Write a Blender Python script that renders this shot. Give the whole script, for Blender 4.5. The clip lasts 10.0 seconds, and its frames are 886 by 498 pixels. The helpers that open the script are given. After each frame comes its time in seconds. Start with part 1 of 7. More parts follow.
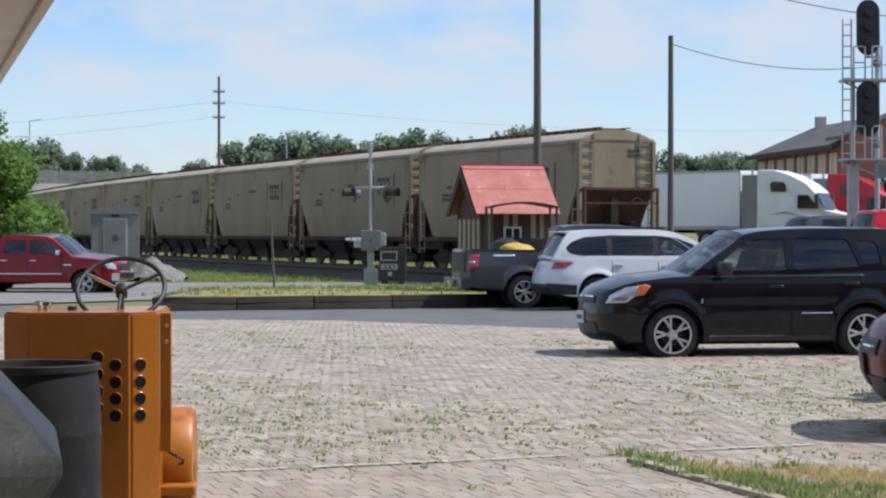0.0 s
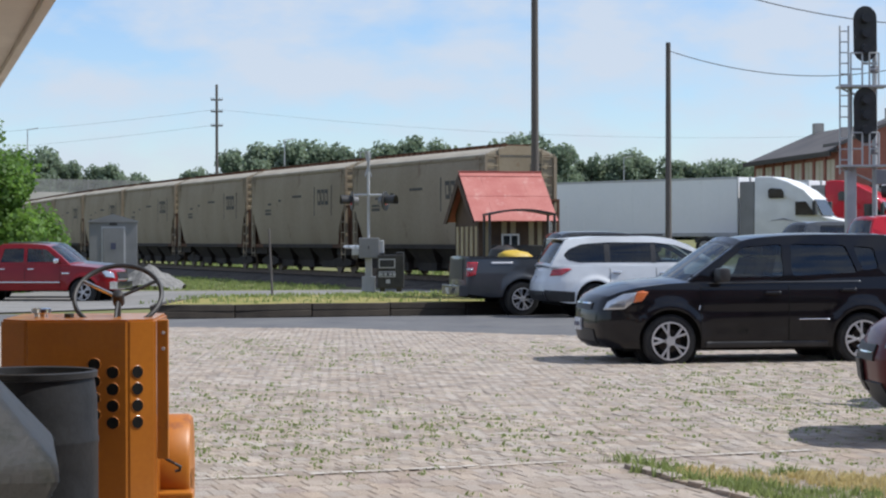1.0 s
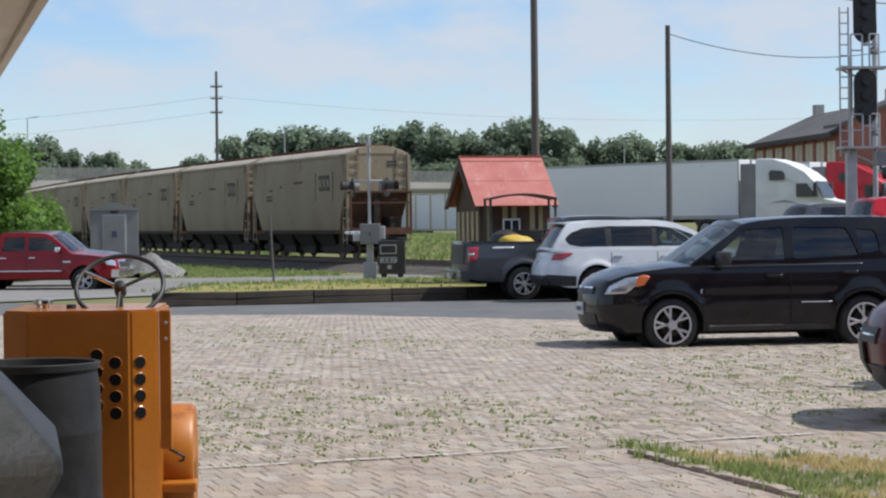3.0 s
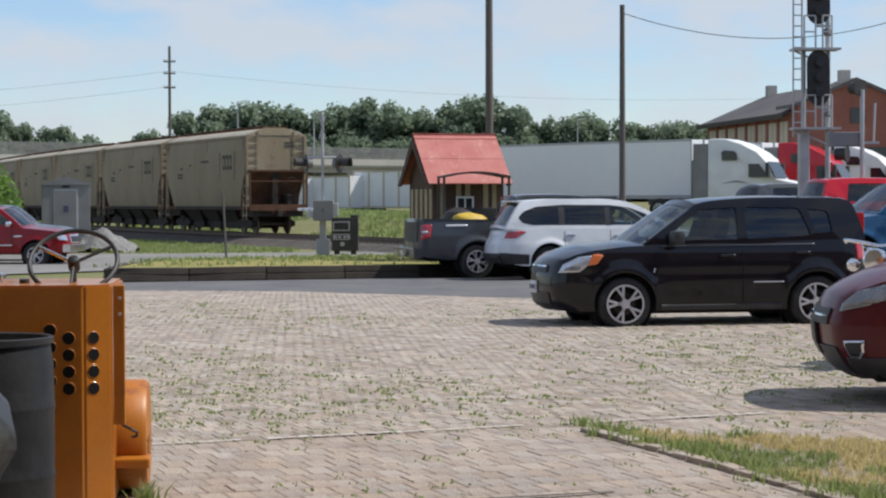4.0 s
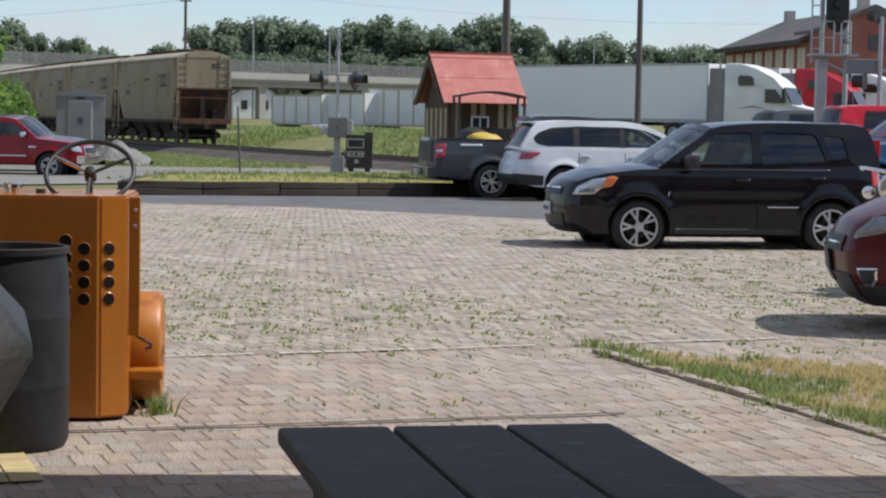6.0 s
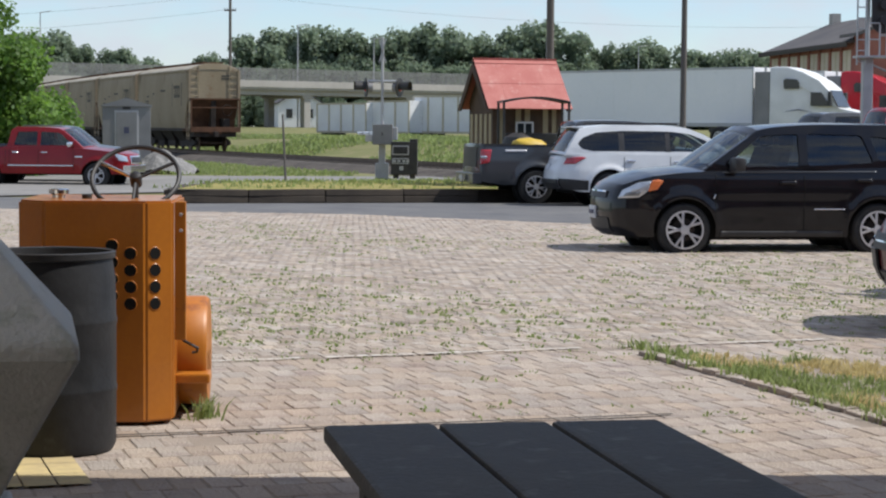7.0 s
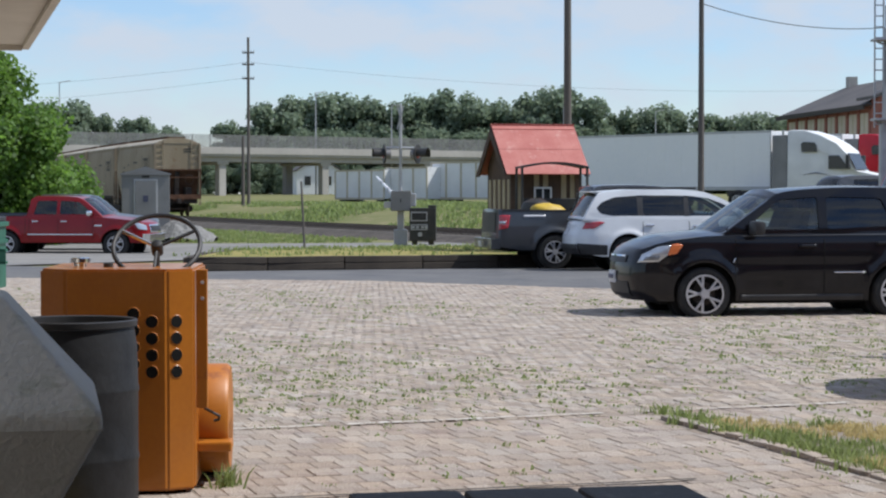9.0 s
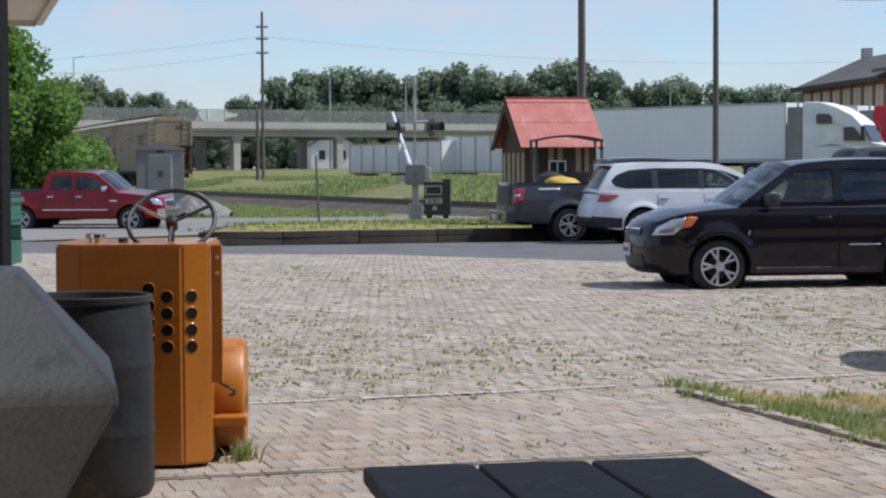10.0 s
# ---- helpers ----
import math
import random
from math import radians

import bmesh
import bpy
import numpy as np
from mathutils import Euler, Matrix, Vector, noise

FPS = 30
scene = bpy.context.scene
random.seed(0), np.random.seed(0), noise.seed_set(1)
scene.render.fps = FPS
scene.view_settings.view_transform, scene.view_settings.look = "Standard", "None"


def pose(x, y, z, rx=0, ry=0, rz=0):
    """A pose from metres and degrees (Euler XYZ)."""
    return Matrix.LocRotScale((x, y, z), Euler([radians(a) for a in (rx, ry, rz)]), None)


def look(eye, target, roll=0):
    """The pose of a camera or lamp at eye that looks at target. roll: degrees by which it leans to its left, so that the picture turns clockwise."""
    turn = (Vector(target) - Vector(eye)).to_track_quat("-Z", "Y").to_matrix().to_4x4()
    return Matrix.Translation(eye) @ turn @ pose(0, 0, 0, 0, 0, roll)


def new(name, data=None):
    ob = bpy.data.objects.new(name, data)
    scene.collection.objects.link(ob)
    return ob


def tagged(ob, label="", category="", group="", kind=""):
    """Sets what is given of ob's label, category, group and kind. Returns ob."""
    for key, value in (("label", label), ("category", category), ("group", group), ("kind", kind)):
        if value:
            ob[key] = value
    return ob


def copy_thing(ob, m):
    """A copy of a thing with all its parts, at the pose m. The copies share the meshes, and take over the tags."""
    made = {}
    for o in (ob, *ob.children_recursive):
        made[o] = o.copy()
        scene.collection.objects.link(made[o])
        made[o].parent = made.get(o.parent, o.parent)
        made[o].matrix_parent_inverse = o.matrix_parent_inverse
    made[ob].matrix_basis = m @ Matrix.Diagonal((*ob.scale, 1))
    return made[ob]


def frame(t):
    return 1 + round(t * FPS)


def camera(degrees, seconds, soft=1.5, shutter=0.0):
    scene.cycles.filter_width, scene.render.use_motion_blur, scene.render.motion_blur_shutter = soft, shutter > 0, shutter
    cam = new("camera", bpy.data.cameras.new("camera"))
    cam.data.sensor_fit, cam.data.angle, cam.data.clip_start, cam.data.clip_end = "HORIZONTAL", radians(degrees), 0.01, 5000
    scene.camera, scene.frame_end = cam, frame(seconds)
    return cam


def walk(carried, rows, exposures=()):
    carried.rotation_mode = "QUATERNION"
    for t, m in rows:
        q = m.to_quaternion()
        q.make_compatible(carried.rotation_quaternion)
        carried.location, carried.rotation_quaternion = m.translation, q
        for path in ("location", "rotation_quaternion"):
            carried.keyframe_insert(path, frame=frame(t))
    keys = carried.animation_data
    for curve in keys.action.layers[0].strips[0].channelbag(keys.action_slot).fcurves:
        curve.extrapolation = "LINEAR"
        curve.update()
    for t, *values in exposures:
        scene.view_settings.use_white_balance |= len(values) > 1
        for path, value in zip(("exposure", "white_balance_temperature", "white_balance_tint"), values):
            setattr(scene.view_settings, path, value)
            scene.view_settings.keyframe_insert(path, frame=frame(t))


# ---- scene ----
cam = camera(25.0, 10.0, soft=2.2)

# seconds, eye x y z, heading, tilt, lean (degrees)
PATH = [
    (0.0, 0.000, 0.000, 1.520, 0.000, -0.502, 0.000),
    (0.5, 0.021, -0.056, 1.519, 1.306, 0.432, 0.710),
    (1.0, 0.008, -0.008, 1.514, -0.051, -0.285, 0.149),
    (1.5, 0.008, -0.000, 1.510, -0.048, -0.776, 0.553),
    (2.0, 0.009, -0.003, 1.509, -0.086, -0.975, 0.628),
    (2.2, 0.008, 0.003, 1.507, -0.143, -0.675, 0.861),
    (3.3, 0.003, -0.003, 1.533, -0.037, -0.799, 0.570),
    (3.5, -0.002, 0.007, 1.530, -0.539, -0.907, 0.394),
    (4.0, -0.010, 0.010, 1.528, -1.372, -1.376, 0.188),
    (4.5, -0.016, -0.010, 1.527, -0.755, -1.988, 0.153),
    (5.0, -0.022, 0.004, 1.523, -0.362, -2.683, -0.350),
    (5.5, -0.021, 0.002, 1.523, -0.651, -3.128, -0.979),
    (5.7, -0.026, 0.011, 1.525, -1.132, -3.377, -1.039),
    (6.8, -0.022, -0.005, 1.501, 0.024, -3.994, -0.508),
    (7.0, -0.021, 0.009, 1.497, 0.291, -3.501, -0.428),
    (7.5, -0.015, 0.007, 1.502, 0.302, -1.175, -0.580),
    (8.0, -0.019, -0.007, 1.502, 0.100, -0.571, 0.215),
    (8.5, -0.018, 0.002, 1.502, -1.003, -0.971, 0.127),
    (9.0, -0.033, 0.012, 1.497, 0.832, -1.614, 0.041),
    (9.5, -0.034, 0.018, 1.498, 0.389, -2.347, 1.069),
    (10.0, -0.029, 0.002, 1.499, 1.262, -2.368, 0.315),
]


def aim(x, y, z, yaw, pitch, roll):
    a, p = radians(yaw), radians(pitch)
    way = Vector((-math.sin(a) * math.cos(p), math.cos(a) * math.cos(p), math.sin(p)))
    return look((x, y, z), Vector((x, y, z)) + way, -roll)


walk(cam, [(r[0], aim(*r[1:])) for r in PATH], exposures=[(0.0, 0.06, 6150, 10), (2.0, 0.02, 6200, 10), (4.0, -0.05, 6400, 10), (5.5, -0.1, 6400, 10),
                                                                     (7.5, 0.08, 6350, 10), (10.0, -0.08, 6080, 10)])

# ---------------------------------------------------------------- light
SUN_TO = Vector((0.62, 0.02, 0.80)).normalized()
world = bpy.data.worlds.new("sky")
scene.world = world
world.use_nodes = True
wn, wl = world.node_tree.nodes, world.node_tree.links
wn.clear()
w_out = wn.new("ShaderNodeOutputWorld")
w_bg = wn.new("ShaderNodeBackground")
w_sky = wn.new("ShaderNodeTexSky")
w_sky.sky_type = "NISHITA"
w_sky.sun_disc = False
w_sky.sun_elevation = math.asin(SUN_TO.z)
w_sky.sun_rotation = math.atan2(SUN_TO.x, SUN_TO.y)
w_sky.air_density, w_sky.dust_density, w_sky.ozone_density = 1.0, 0.2, 3.5
w_co = wn.new("ShaderNodeTexCoord")
w_map = wn.new("ShaderNodeMapping")
w_map.inputs["Scale"].default_value = (1.0, 1.0, 2.3)
w_map.inputs["Location"].default_value = (0.37, 0.1, 0.0)
w_n1 = wn.new("ShaderNodeTexNoise")
w_n1.inputs["Scale"].default_value = 15.0
w_n1.inputs["Detail"].default_value = 7.0
w_n1.inputs["Roughness"].default_value = 0.55
w_ramp = wn.new("ShaderNodeValToRGB")
w_ramp.color_ramp.elements[0].position = 0.37
w_ramp.color_ramp.elements[1].position = 0.62
w_ramp.color_ramp.elements[1].color = (0.85, 0.85, 0.85, 1)
w_mix = wn.new("ShaderNodeMix")
w_mix.data_type = "RGBA"
w_mix.inputs[7].default_value = (4.75, 5.1, 5.6, 1)
wl.new(w_co.outputs["Generated"], w_map.inputs["Vector"])
wl.new(w_map.outputs["Vector"], w_n1.inputs["Vector"])
wl.new(w_n1.outputs["Fac"], w_ramp.inputs["Fac"])
wl.new(w_ramp.outputs["Color"], w_mix.inputs[0])
w_tint = wn.new("ShaderNodeMix")
w_tint.data_type, w_tint.blend_type = "RGBA", "MULTIPLY"
w_tint.inputs[0].default_value = 1.0
w_tint.inputs[7].default_value = (0.90, 0.93, 1.04, 1)
wl.new(w_sky.outputs["Color"], w_tint.inputs[6])
wl.new(w_tint.outputs[2], w_mix.inputs[6])
wl.new(w_mix.outputs[2], w_bg.inputs["Color"])
w_bg.inputs["Strength"].default_value = 0.136
wl.new(w_bg.outputs["Background"], w_out.inputs["Surface"])

sun_data = bpy.data.lights.new("sun", "SUN")
sun_data.energy, sun_data.angle, sun_data.color = 4.5, radians(0.6), (1.0, 0.95, 0.87)
sun = new("sun", sun_data)
sun.matrix_basis = look(SUN_TO * 60, (0, 0, 0))


# ---------------------------------------------------------------- materials
def surface(name, c1, c2, scale=3.0, rough=0.6, metal=0.0, bump=0.0, fine=40.0, spec=0.5, coat=0.0,
            pieces=0.0, streak=0.0, dirt=None, dirt_at=0.6):
    """Two-scale mottled surface: c1 to c2 by broad noise, fine grain on top; pieces: lightness step from piece to piece;
    streak: upright runs; dirt: a third colour in patches."""
    m = bpy.data.materials.new(name)
    m.use_nodes = True
    n, l = m.node_tree.nodes, m.node_tree.links
    b = n["Principled BSDF"]
    co = n.new("ShaderNodeTexCoord")
    n1 = n.new("ShaderNodeTexNoise")
    n1.inputs["Scale"].default_value, n1.inputs["Detail"].default_value = scale, 5.0
    n2 = n.new("ShaderNodeTexNoise")
    n2.inputs["Scale"].default_value, n2.inputs["Detail"].default_value = fine, 3.0
    l.new(co.outputs["Object"], n2.inputs["Vector"])
    if streak:
        mp = n.new("ShaderNodeMapping")
        mp.inputs["Scale"].default_value = (1.0, 1.0, streak)
        l.new(co.outputs["Object"], mp.inputs["Vector"])
        l.new(mp.outputs["Vector"], n1.inputs["Vector"])
    else:
        l.new(co.outputs["Object"], n1.inputs["Vector"])
    add = n.new("ShaderNodeMath")
    add.operation = "MULTIPLY_ADD"
    add.inputs[1].default_value = 0.35
    l.new(n2.outputs["Fac"], add.inputs[0])
    l.new(n1.outputs["Fac"], add.inputs[2])
    rng = n.new("ShaderNodeMapRange")
    rng.inputs["From Min"].default_value, rng.inputs["From Max"].default_value = 0.5, 0.85
    l.new(add.outputs[0], rng.inputs["Value"])
    mx = n.new("ShaderNodeMix")
    mx.data_type = "RGBA"
    mx.inputs[6].default_value, mx.inputs[7].default_value = (*c1, 1), (*c2, 1)
    l.new(rng.outputs["Result"], mx.inputs[0])
    col = mx.outputs[2]
    if dirt:
        n3 = n.new("ShaderNodeTexNoise")
        n3.inputs["Scale"].default_value, n3.inputs["Detail"].default_value = scale * 2.3, 6.0
        n3.inputs["Roughness"].default_value = 0.65
        l.new(co.outputs["Object"], n3.inputs["Vector"])
        r3 = n.new("ShaderNodeMapRange")
        r3.inputs["From Min"].default_value, r3.inputs["From Max"].default_value = dirt_at - 0.06, dirt_at + 0.1
        l.new(n3.outputs["Fac"], r3.inputs["Value"])
        m3 = n.new("ShaderNodeMix")
        m3.data_type = "RGBA"
        m3.inputs[7].default_value = (*dirt, 1)
        l.new(r3.outputs["Result"], m3.inputs[0])
        l.new(col, m3.inputs[6])
        col = m3.outputs[2]
    if pieces:
        oi, ge = n.new("ShaderNodeObjectInfo"), n.new("ShaderNodeNewGeometry")
        su = n.new("ShaderNodeMath")
        su.operation = "ADD"
        l.new(oi.outputs["Random"], su.inputs[0])
        l.new(ge.outputs["Random Per Island"], su.inputs[1])
        fr = n.new("ShaderNodeMath")
        fr.operation = "FRACT"
        l.new(su.outputs[0], fr.inputs[0])
        mr = n.new("ShaderNodeMapRange")
        mr.inputs["To Min"].default_value, mr.inputs["To Max"].default_value = 1 - pieces, 1 + pieces
        l.new(fr.outputs[0], mr.inputs["Value"])
        wn_ = n.new("ShaderNodeTexWhiteNoise")
        wn_.noise_dimensions = "1D"
        l.new(fr.outputs[0], wn_.inputs["W"])
        hs = n.new("ShaderNodeHueSaturation")
        mr2 = n.new("ShaderNodeMapRange")
        mr2.inputs["To Min"].default_value, mr2.inputs["To Max"].default_value = 0.8, 1.2
        l.new(wn_.outputs["Value"], mr2.inputs["Value"])
        l.new(mr2.outputs["Result"], hs.inputs["Saturation"])
        l.new(mr.outputs["Result"], hs.inputs["Value"])
        l.new(col, hs.inputs["Color"])
        col = hs.outputs["Color"]
    l.new(col, b.inputs["Base Color"])
    rr = n.new("ShaderNodeMapRange")
    rr.inputs["To Min"].default_value, rr.inputs["To Max"].default_value = max(0.02, rough - 0.08), min(1, rough + 0.1)
    l.new(n1.outputs["Fac"], rr.inputs["Value"])
    l.new(rr.outputs["Result"], b.inputs["Roughness"])
    b.inputs["Metallic"].default_value = metal
    b.inputs["Specular IOR Level"].default_value = spec
    b.inputs["Coat Weight"].default_value = coat
    b.inputs["Coat Roughness"].default_value = 0.04
    if bump:
        bp = n.new("ShaderNodeBump")
        bp.inputs["Strength"].default_value = bump
        bp.inputs["Distance"].default_value = 0.02
        l.new(n2.outputs["Fac"], bp.inputs["Height"])
        l.new(bp.outputs["Normal"], b.inputs["Normal"])
    return m


def leafy(name, c1, c2):
    """Leaves: colour by clump, some light let through."""
    m = surface(name, c1, c2, scale=0.8, rough=0.55, fine=6.0, spec=0.3, pieces=0.45)
    b = m.node_tree.nodes["Principled BSDF"]
    n, l = m.node_tree.nodes, m.node_tree.links
    tr = n.new("ShaderNodeBsdfTranslucent")
    tr.inputs["Color"].default_value = (*[min(1, v * 1.5) for v in c2], 1)
    ms = n.new("ShaderNodeMixShader")
    ms.inputs[0].default_value = 0.45
    l.new(b.outputs[0], ms.inputs[1])
    l.new(tr.outputs[0], ms.inputs[2])
    l.new(ms.outputs[0], n["Material Output"].inputs["Surface"])
    return m


def glass(name, tint, rough=0.03):
    """Tinted pane: lets light straight through its tint, with a clear gloss on top."""
    m = bpy.data.materials.new(name)
    m.use_nodes = True
    n, l = m.node_tree.nodes, m.node_tree.links
    n.remove(n["Principled BSDF"])
    tr, gl, fr, ms = n.new("ShaderNodeBsdfTransparent"), n.new("ShaderNodeBsdfGlossy"), n.new("ShaderNodeFresnel"), n.new("ShaderNodeMixShader")
    tr.inputs["Color"].default_value = (*tint, 1)
    gl.inputs["Roughness"].default_value = rough
    fr.inputs["IOR"].default_value = 1.75
    l.new(fr.outputs[0], ms.inputs[0])
    l.new(tr.outputs[0], ms.inputs[1])
    l.new(gl.outputs[0], ms.inputs[2])
    l.new(ms.outputs[0], n["Material Output"].inputs["Surface"])
    return m


def paint(name, c, metal=0.3):
    return surface(name, c, [v * 0.82 for v in c], scale=1.5, rough=0.3, metal=metal, fine=300.0, spec=0.12, coat=0.6)


M = {}
M["brick"] = surface("paving_brick", (0.37, 0.305, 0.25), (0.43, 0.37, 0.315), 1.1, 0.85, bump=0.8, fine=55, spec=0.25,
                     pieces=0.11, dirt=(0.29, 0.235, 0.205), dirt_at=0.58)
M["old_brick"] = surface("old_paving_brick", (0.375, 0.315, 0.26), (0.45, 0.39, 0.33), 0.9, 0.88, bump=1.0, fine=45, spec=0.2,
                         pieces=0.14, dirt=(0.29, 0.245, 0.205), dirt_at=0.58)
M["sand"] = surface("joint_sand", (0.27, 0.225, 0.185), (0.34, 0.29, 0.245), 3.0, 0.95, bump=0.4, fine=90, spec=0.1)
M["asphalt"] = surface("asphalt", (0.115, 0.115, 0.12), (0.16, 0.158, 0.155), 0.7, 0.85, bump=0.4, fine=60, spec=0.3,
                       dirt=(0.085, 0.085, 0.09), dirt_at=0.6)
M["road"] = surface("pale_asphalt", (0.20, 0.195, 0.185), (0.26, 0.25, 0.235), 0.5, 0.9, bump=0.3, fine=50, spec=0.2,
                    dirt=(0.15, 0.145, 0.14), dirt_at=0.62)
M["earth"] = surface("grassy_earth", (0.15, 0.165, 0.065), (0.21, 0.20, 0.10), 0.25, 0.95, bump=0.5, fine=9, spec=0.1,
                     dirt=(0.26, 0.22, 0.13), dirt_at=0.6)
M["dry_lawn"] = surface("dry_lawn", (0.33, 0.27, 0.11), (0.22, 0.22, 0.07), 0.5, 0.95, bump=0.6, fine=25, spec=0.1)
# ballast brown, darkened for the shade under the train
M["ballast"] = surface("ballast", (0.06, 0.052, 0.046), (0.12, 0.105, 0.09), 2.0, 0.95, bump=1.0, fine=12, spec=0.2)
M["gravel"] = surface("pale_gravel", (0.17, 0.165, 0.16), (0.26, 0.255, 0.245), 2.0, 0.95, bump=1.0, fine=14, spec=0.2)
M["timber"] = surface("dark_timber", (0.035, 0.027, 0.02), (0.075, 0.06, 0.045), 2.0, 0.85, bump=0.5, fine=30)
M["rail"] = surface("rail_steel", (0.11, 0.075, 0.055), (0.17, 0.13, 0.10), 4.0, 0.6, metal=0.6, fine=30)
M["white_line"] = surface("worn_white_paint", (0.62, 0.59, 0.54), (0.45, 0.39, 0.33), 3.0, 0.8, fine=20)
M["yellow_line"] = surface("worn_yellow_paint", (0.62, 0.50, 0.24), (0.42, 0.33, 0.2), 3.0, 0.85, fine=20)
M["hopper"] = surface("weathered_tan_hopper", (0.33, 0.275, 0.20), (0.25, 0.20, 0.14), 0.35, 0.75, bump=0.1, fine=9, spec=0.3,
                      streak=0.3, dirt=(0.16, 0.105, 0.065), dirt_at=0.66)
M["hopper_end"] = surface("dusty_tan_hopper_end", (0.32, 0.27, 0.19), (0.24, 0.195, 0.13), 0.8, 0.75, bump=0.1, fine=9, spec=0.3,
                          streak=0.4, dirt=(0.2, 0.12, 0.07), dirt_at=0.62)
# roof tan, lighter than the wagon sides
M["hopper_roof"] = surface("pale_tan_hopper_roof", (0.42, 0.38, 0.31), (0.32, 0.28, 0.22), 0.5, 0.8, fine=12, spec=0.3)
M["rust"] = surface("rust", (0.075, 0.04, 0.026), (0.13, 0.068, 0.042), 2.0, 0.85, bump=0.3, fine=15, spec=0.2)
M["soot"] = surface("sooty_iron", (0.025, 0.02, 0.018), (0.05, 0.04, 0.034), 2.0, 0.8, bump=0.3, fine=15, spec=0.3)
M["mark"] = surface("faded_black_mark", (0.035, 0.035, 0.035), (0.10, 0.09, 0.075), 4.0, 0.8, fine=15)
M["grey_steel"] = surface("grey_galvanised", (0.40, 0.41, 0.42), (0.50, 0.50, 0.50), 2.5, 0.5, metal=0.35, fine=40)
M["silver_box"] = surface("silver_cabinet_paint", (0.20, 0.20, 0.205), (0.25, 0.25, 0.252), 1.2, 0.6, metal=0.1, fine=20,
                          dirt=(0.33, 0.31, 0.29), dirt_at=0.68)
M["white_steel"] = surface("white_enamel", (0.78, 0.79, 0.80), (0.66, 0.67, 0.68), 1.0, 0.45, fine=30)
M["trailer_white"] = surface("white_trailer_skin", (0.87, 0.87, 0.87), (0.82, 0.83, 0.835), 0.25, 0.5, fine=4,
                             dirt=(0.5, 0.5, 0.48), dirt_at=0.7)
M["old_white"] = surface("chalky_container_paint", (0.80, 0.81, 0.81), (0.70, 0.71, 0.71), 0.4, 0.6, fine=5, dirt=(0.3, 0.24, 0.19), dirt_at=0.7)
M["black_plastic"] = surface("black_plastic", (0.018, 0.018, 0.02), (0.032, 0.032, 0.034), 5.0, 0.5, bump=0.05, fine=60)
M["table_black"] = surface("black_recycled_plank", (0.030, 0.030, 0.032), (0.062, 0.062, 0.066), 5.0, 0.6, bump=0.2, fine=70, spec=0.3,
                           dirt=(0.11, 0.11, 0.115), dirt_at=0.63)
M["drum_black"] = surface("scuffed_black_drum", (0.012, 0.0125, 0.014), (0.026, 0.027, 0.03), 4.0, 0.5, bump=0.1, fine=30, spec=0.3,
                          dirt=(0.05, 0.052, 0.055), dirt_at=0.68)
M["black_iron"] = surface("black_iron", (0.02, 0.02, 0.02), (0.04, 0.038, 0.035), 5.0, 0.5, fine=40)
M["rubber"] = surface("tyre_rubber", (0.022, 0.022, 0.023), (0.04, 0.039, 0.038), 6.0, 0.85, bump=0.1, fine=50, spec=0.3)
M["alloy"] = surface("alloy_rim", (0.62, 0.62, 0.64), (0.52, 0.52, 0.54), 4.0, 0.35, metal=0.5, fine=40)
M["chrome"] = surface("chrome", (0.82, 0.82, 0.84), (0.74, 0.74, 0.76), 4.0, 0.1, metal=1.0, fine=40)
M["dark_void"] = surface("dark_liner", (0.010, 0.010, 0.010), (0.018, 0.018, 0.018), 4.0, 0.9, fine=40, spec=0.1)
M["seat"] = surface("dark_upholstery", (0.03, 0.03, 0.033), (0.05, 0.05, 0.055), 4.0, 0.9, fine=40, spec=0.2)
M["tint"] = glass("tinted_glass", (0.50, 0.56, 0.55))
M["dark_tint"] = glass("privacy_glass", (0.10, 0.11, 0.12))
M["pane"] = surface("dark_pane", (0.015, 0.018, 0.02), (0.028, 0.032, 0.034), 2.0, 0.1, fine=10, spec=0.6)
M["lamp_clear"] = surface("clear_headlamp", (0.62, 0.64, 0.67), (0.5, 0.52, 0.55), 9.0, 0.12, metal=0.6, fine=30, coat=1.0)
M["lamp_smoked"] = surface("smoked_headlamp", (0.16, 0.165, 0.175), (0.26, 0.265, 0.28), 9.0, 0.25, metal=0.4, fine=30, coat=1.0)
M["amber"] = surface("amber_lens", (0.75, 0.20, 0.05), (0.6, 0.14, 0.04), 9.0, 0.2, fine=30, coat=1.0)
M["red_lens"] = surface("red_lens", (0.5, 0.02, 0.03), (0.36, 0.012, 0.02), 9.0, 0.2, fine=30, coat=1.0)
M["plate"] = surface("plate_white", (0.6, 0.62, 0.66), (0.5, 0.52, 0.56), 9.0, 0.4, fine=30)
M["bar_dark"] = surface("dark_letter_bar", (0.05, 0.06, 0.12), (0.08, 0.08, 0.12), 9.0, 0.5, fine=30)
M["black_paint"] = paint("black_car_paint", (0.006, 0.006, 0.009), 0.0)
M["pearl_white"] = paint("pearl_white_paint", (0.72, 0.74, 0.76), 0.0)
M["grey_paint"] = paint("dark_grey_paint", (0.075, 0.08, 0.088), 0.4)
M["red_paint"] = paint("red_truck_paint", (0.25, 0.006, 0.010), 0.1)
M["maroon_paint"] = surface("maroon_paint", (0.10, 0.008, 0.012), (0.08, 0.006, 0.01), 1.5, 0.4, metal=0.1, fine=300.0, spec=0.2, coat=0.35)
M["blue_paint"] = paint("blue_truck_paint", (0.02, 0.09, 0.19), 0.4)
M["bright_red"] = paint("bright_red_paint", (0.55, 0.015, 0.03), 0.0)
M["silver_paint"] = paint("silver_blue_paint", (0.30, 0.36, 0.42), 0.4)
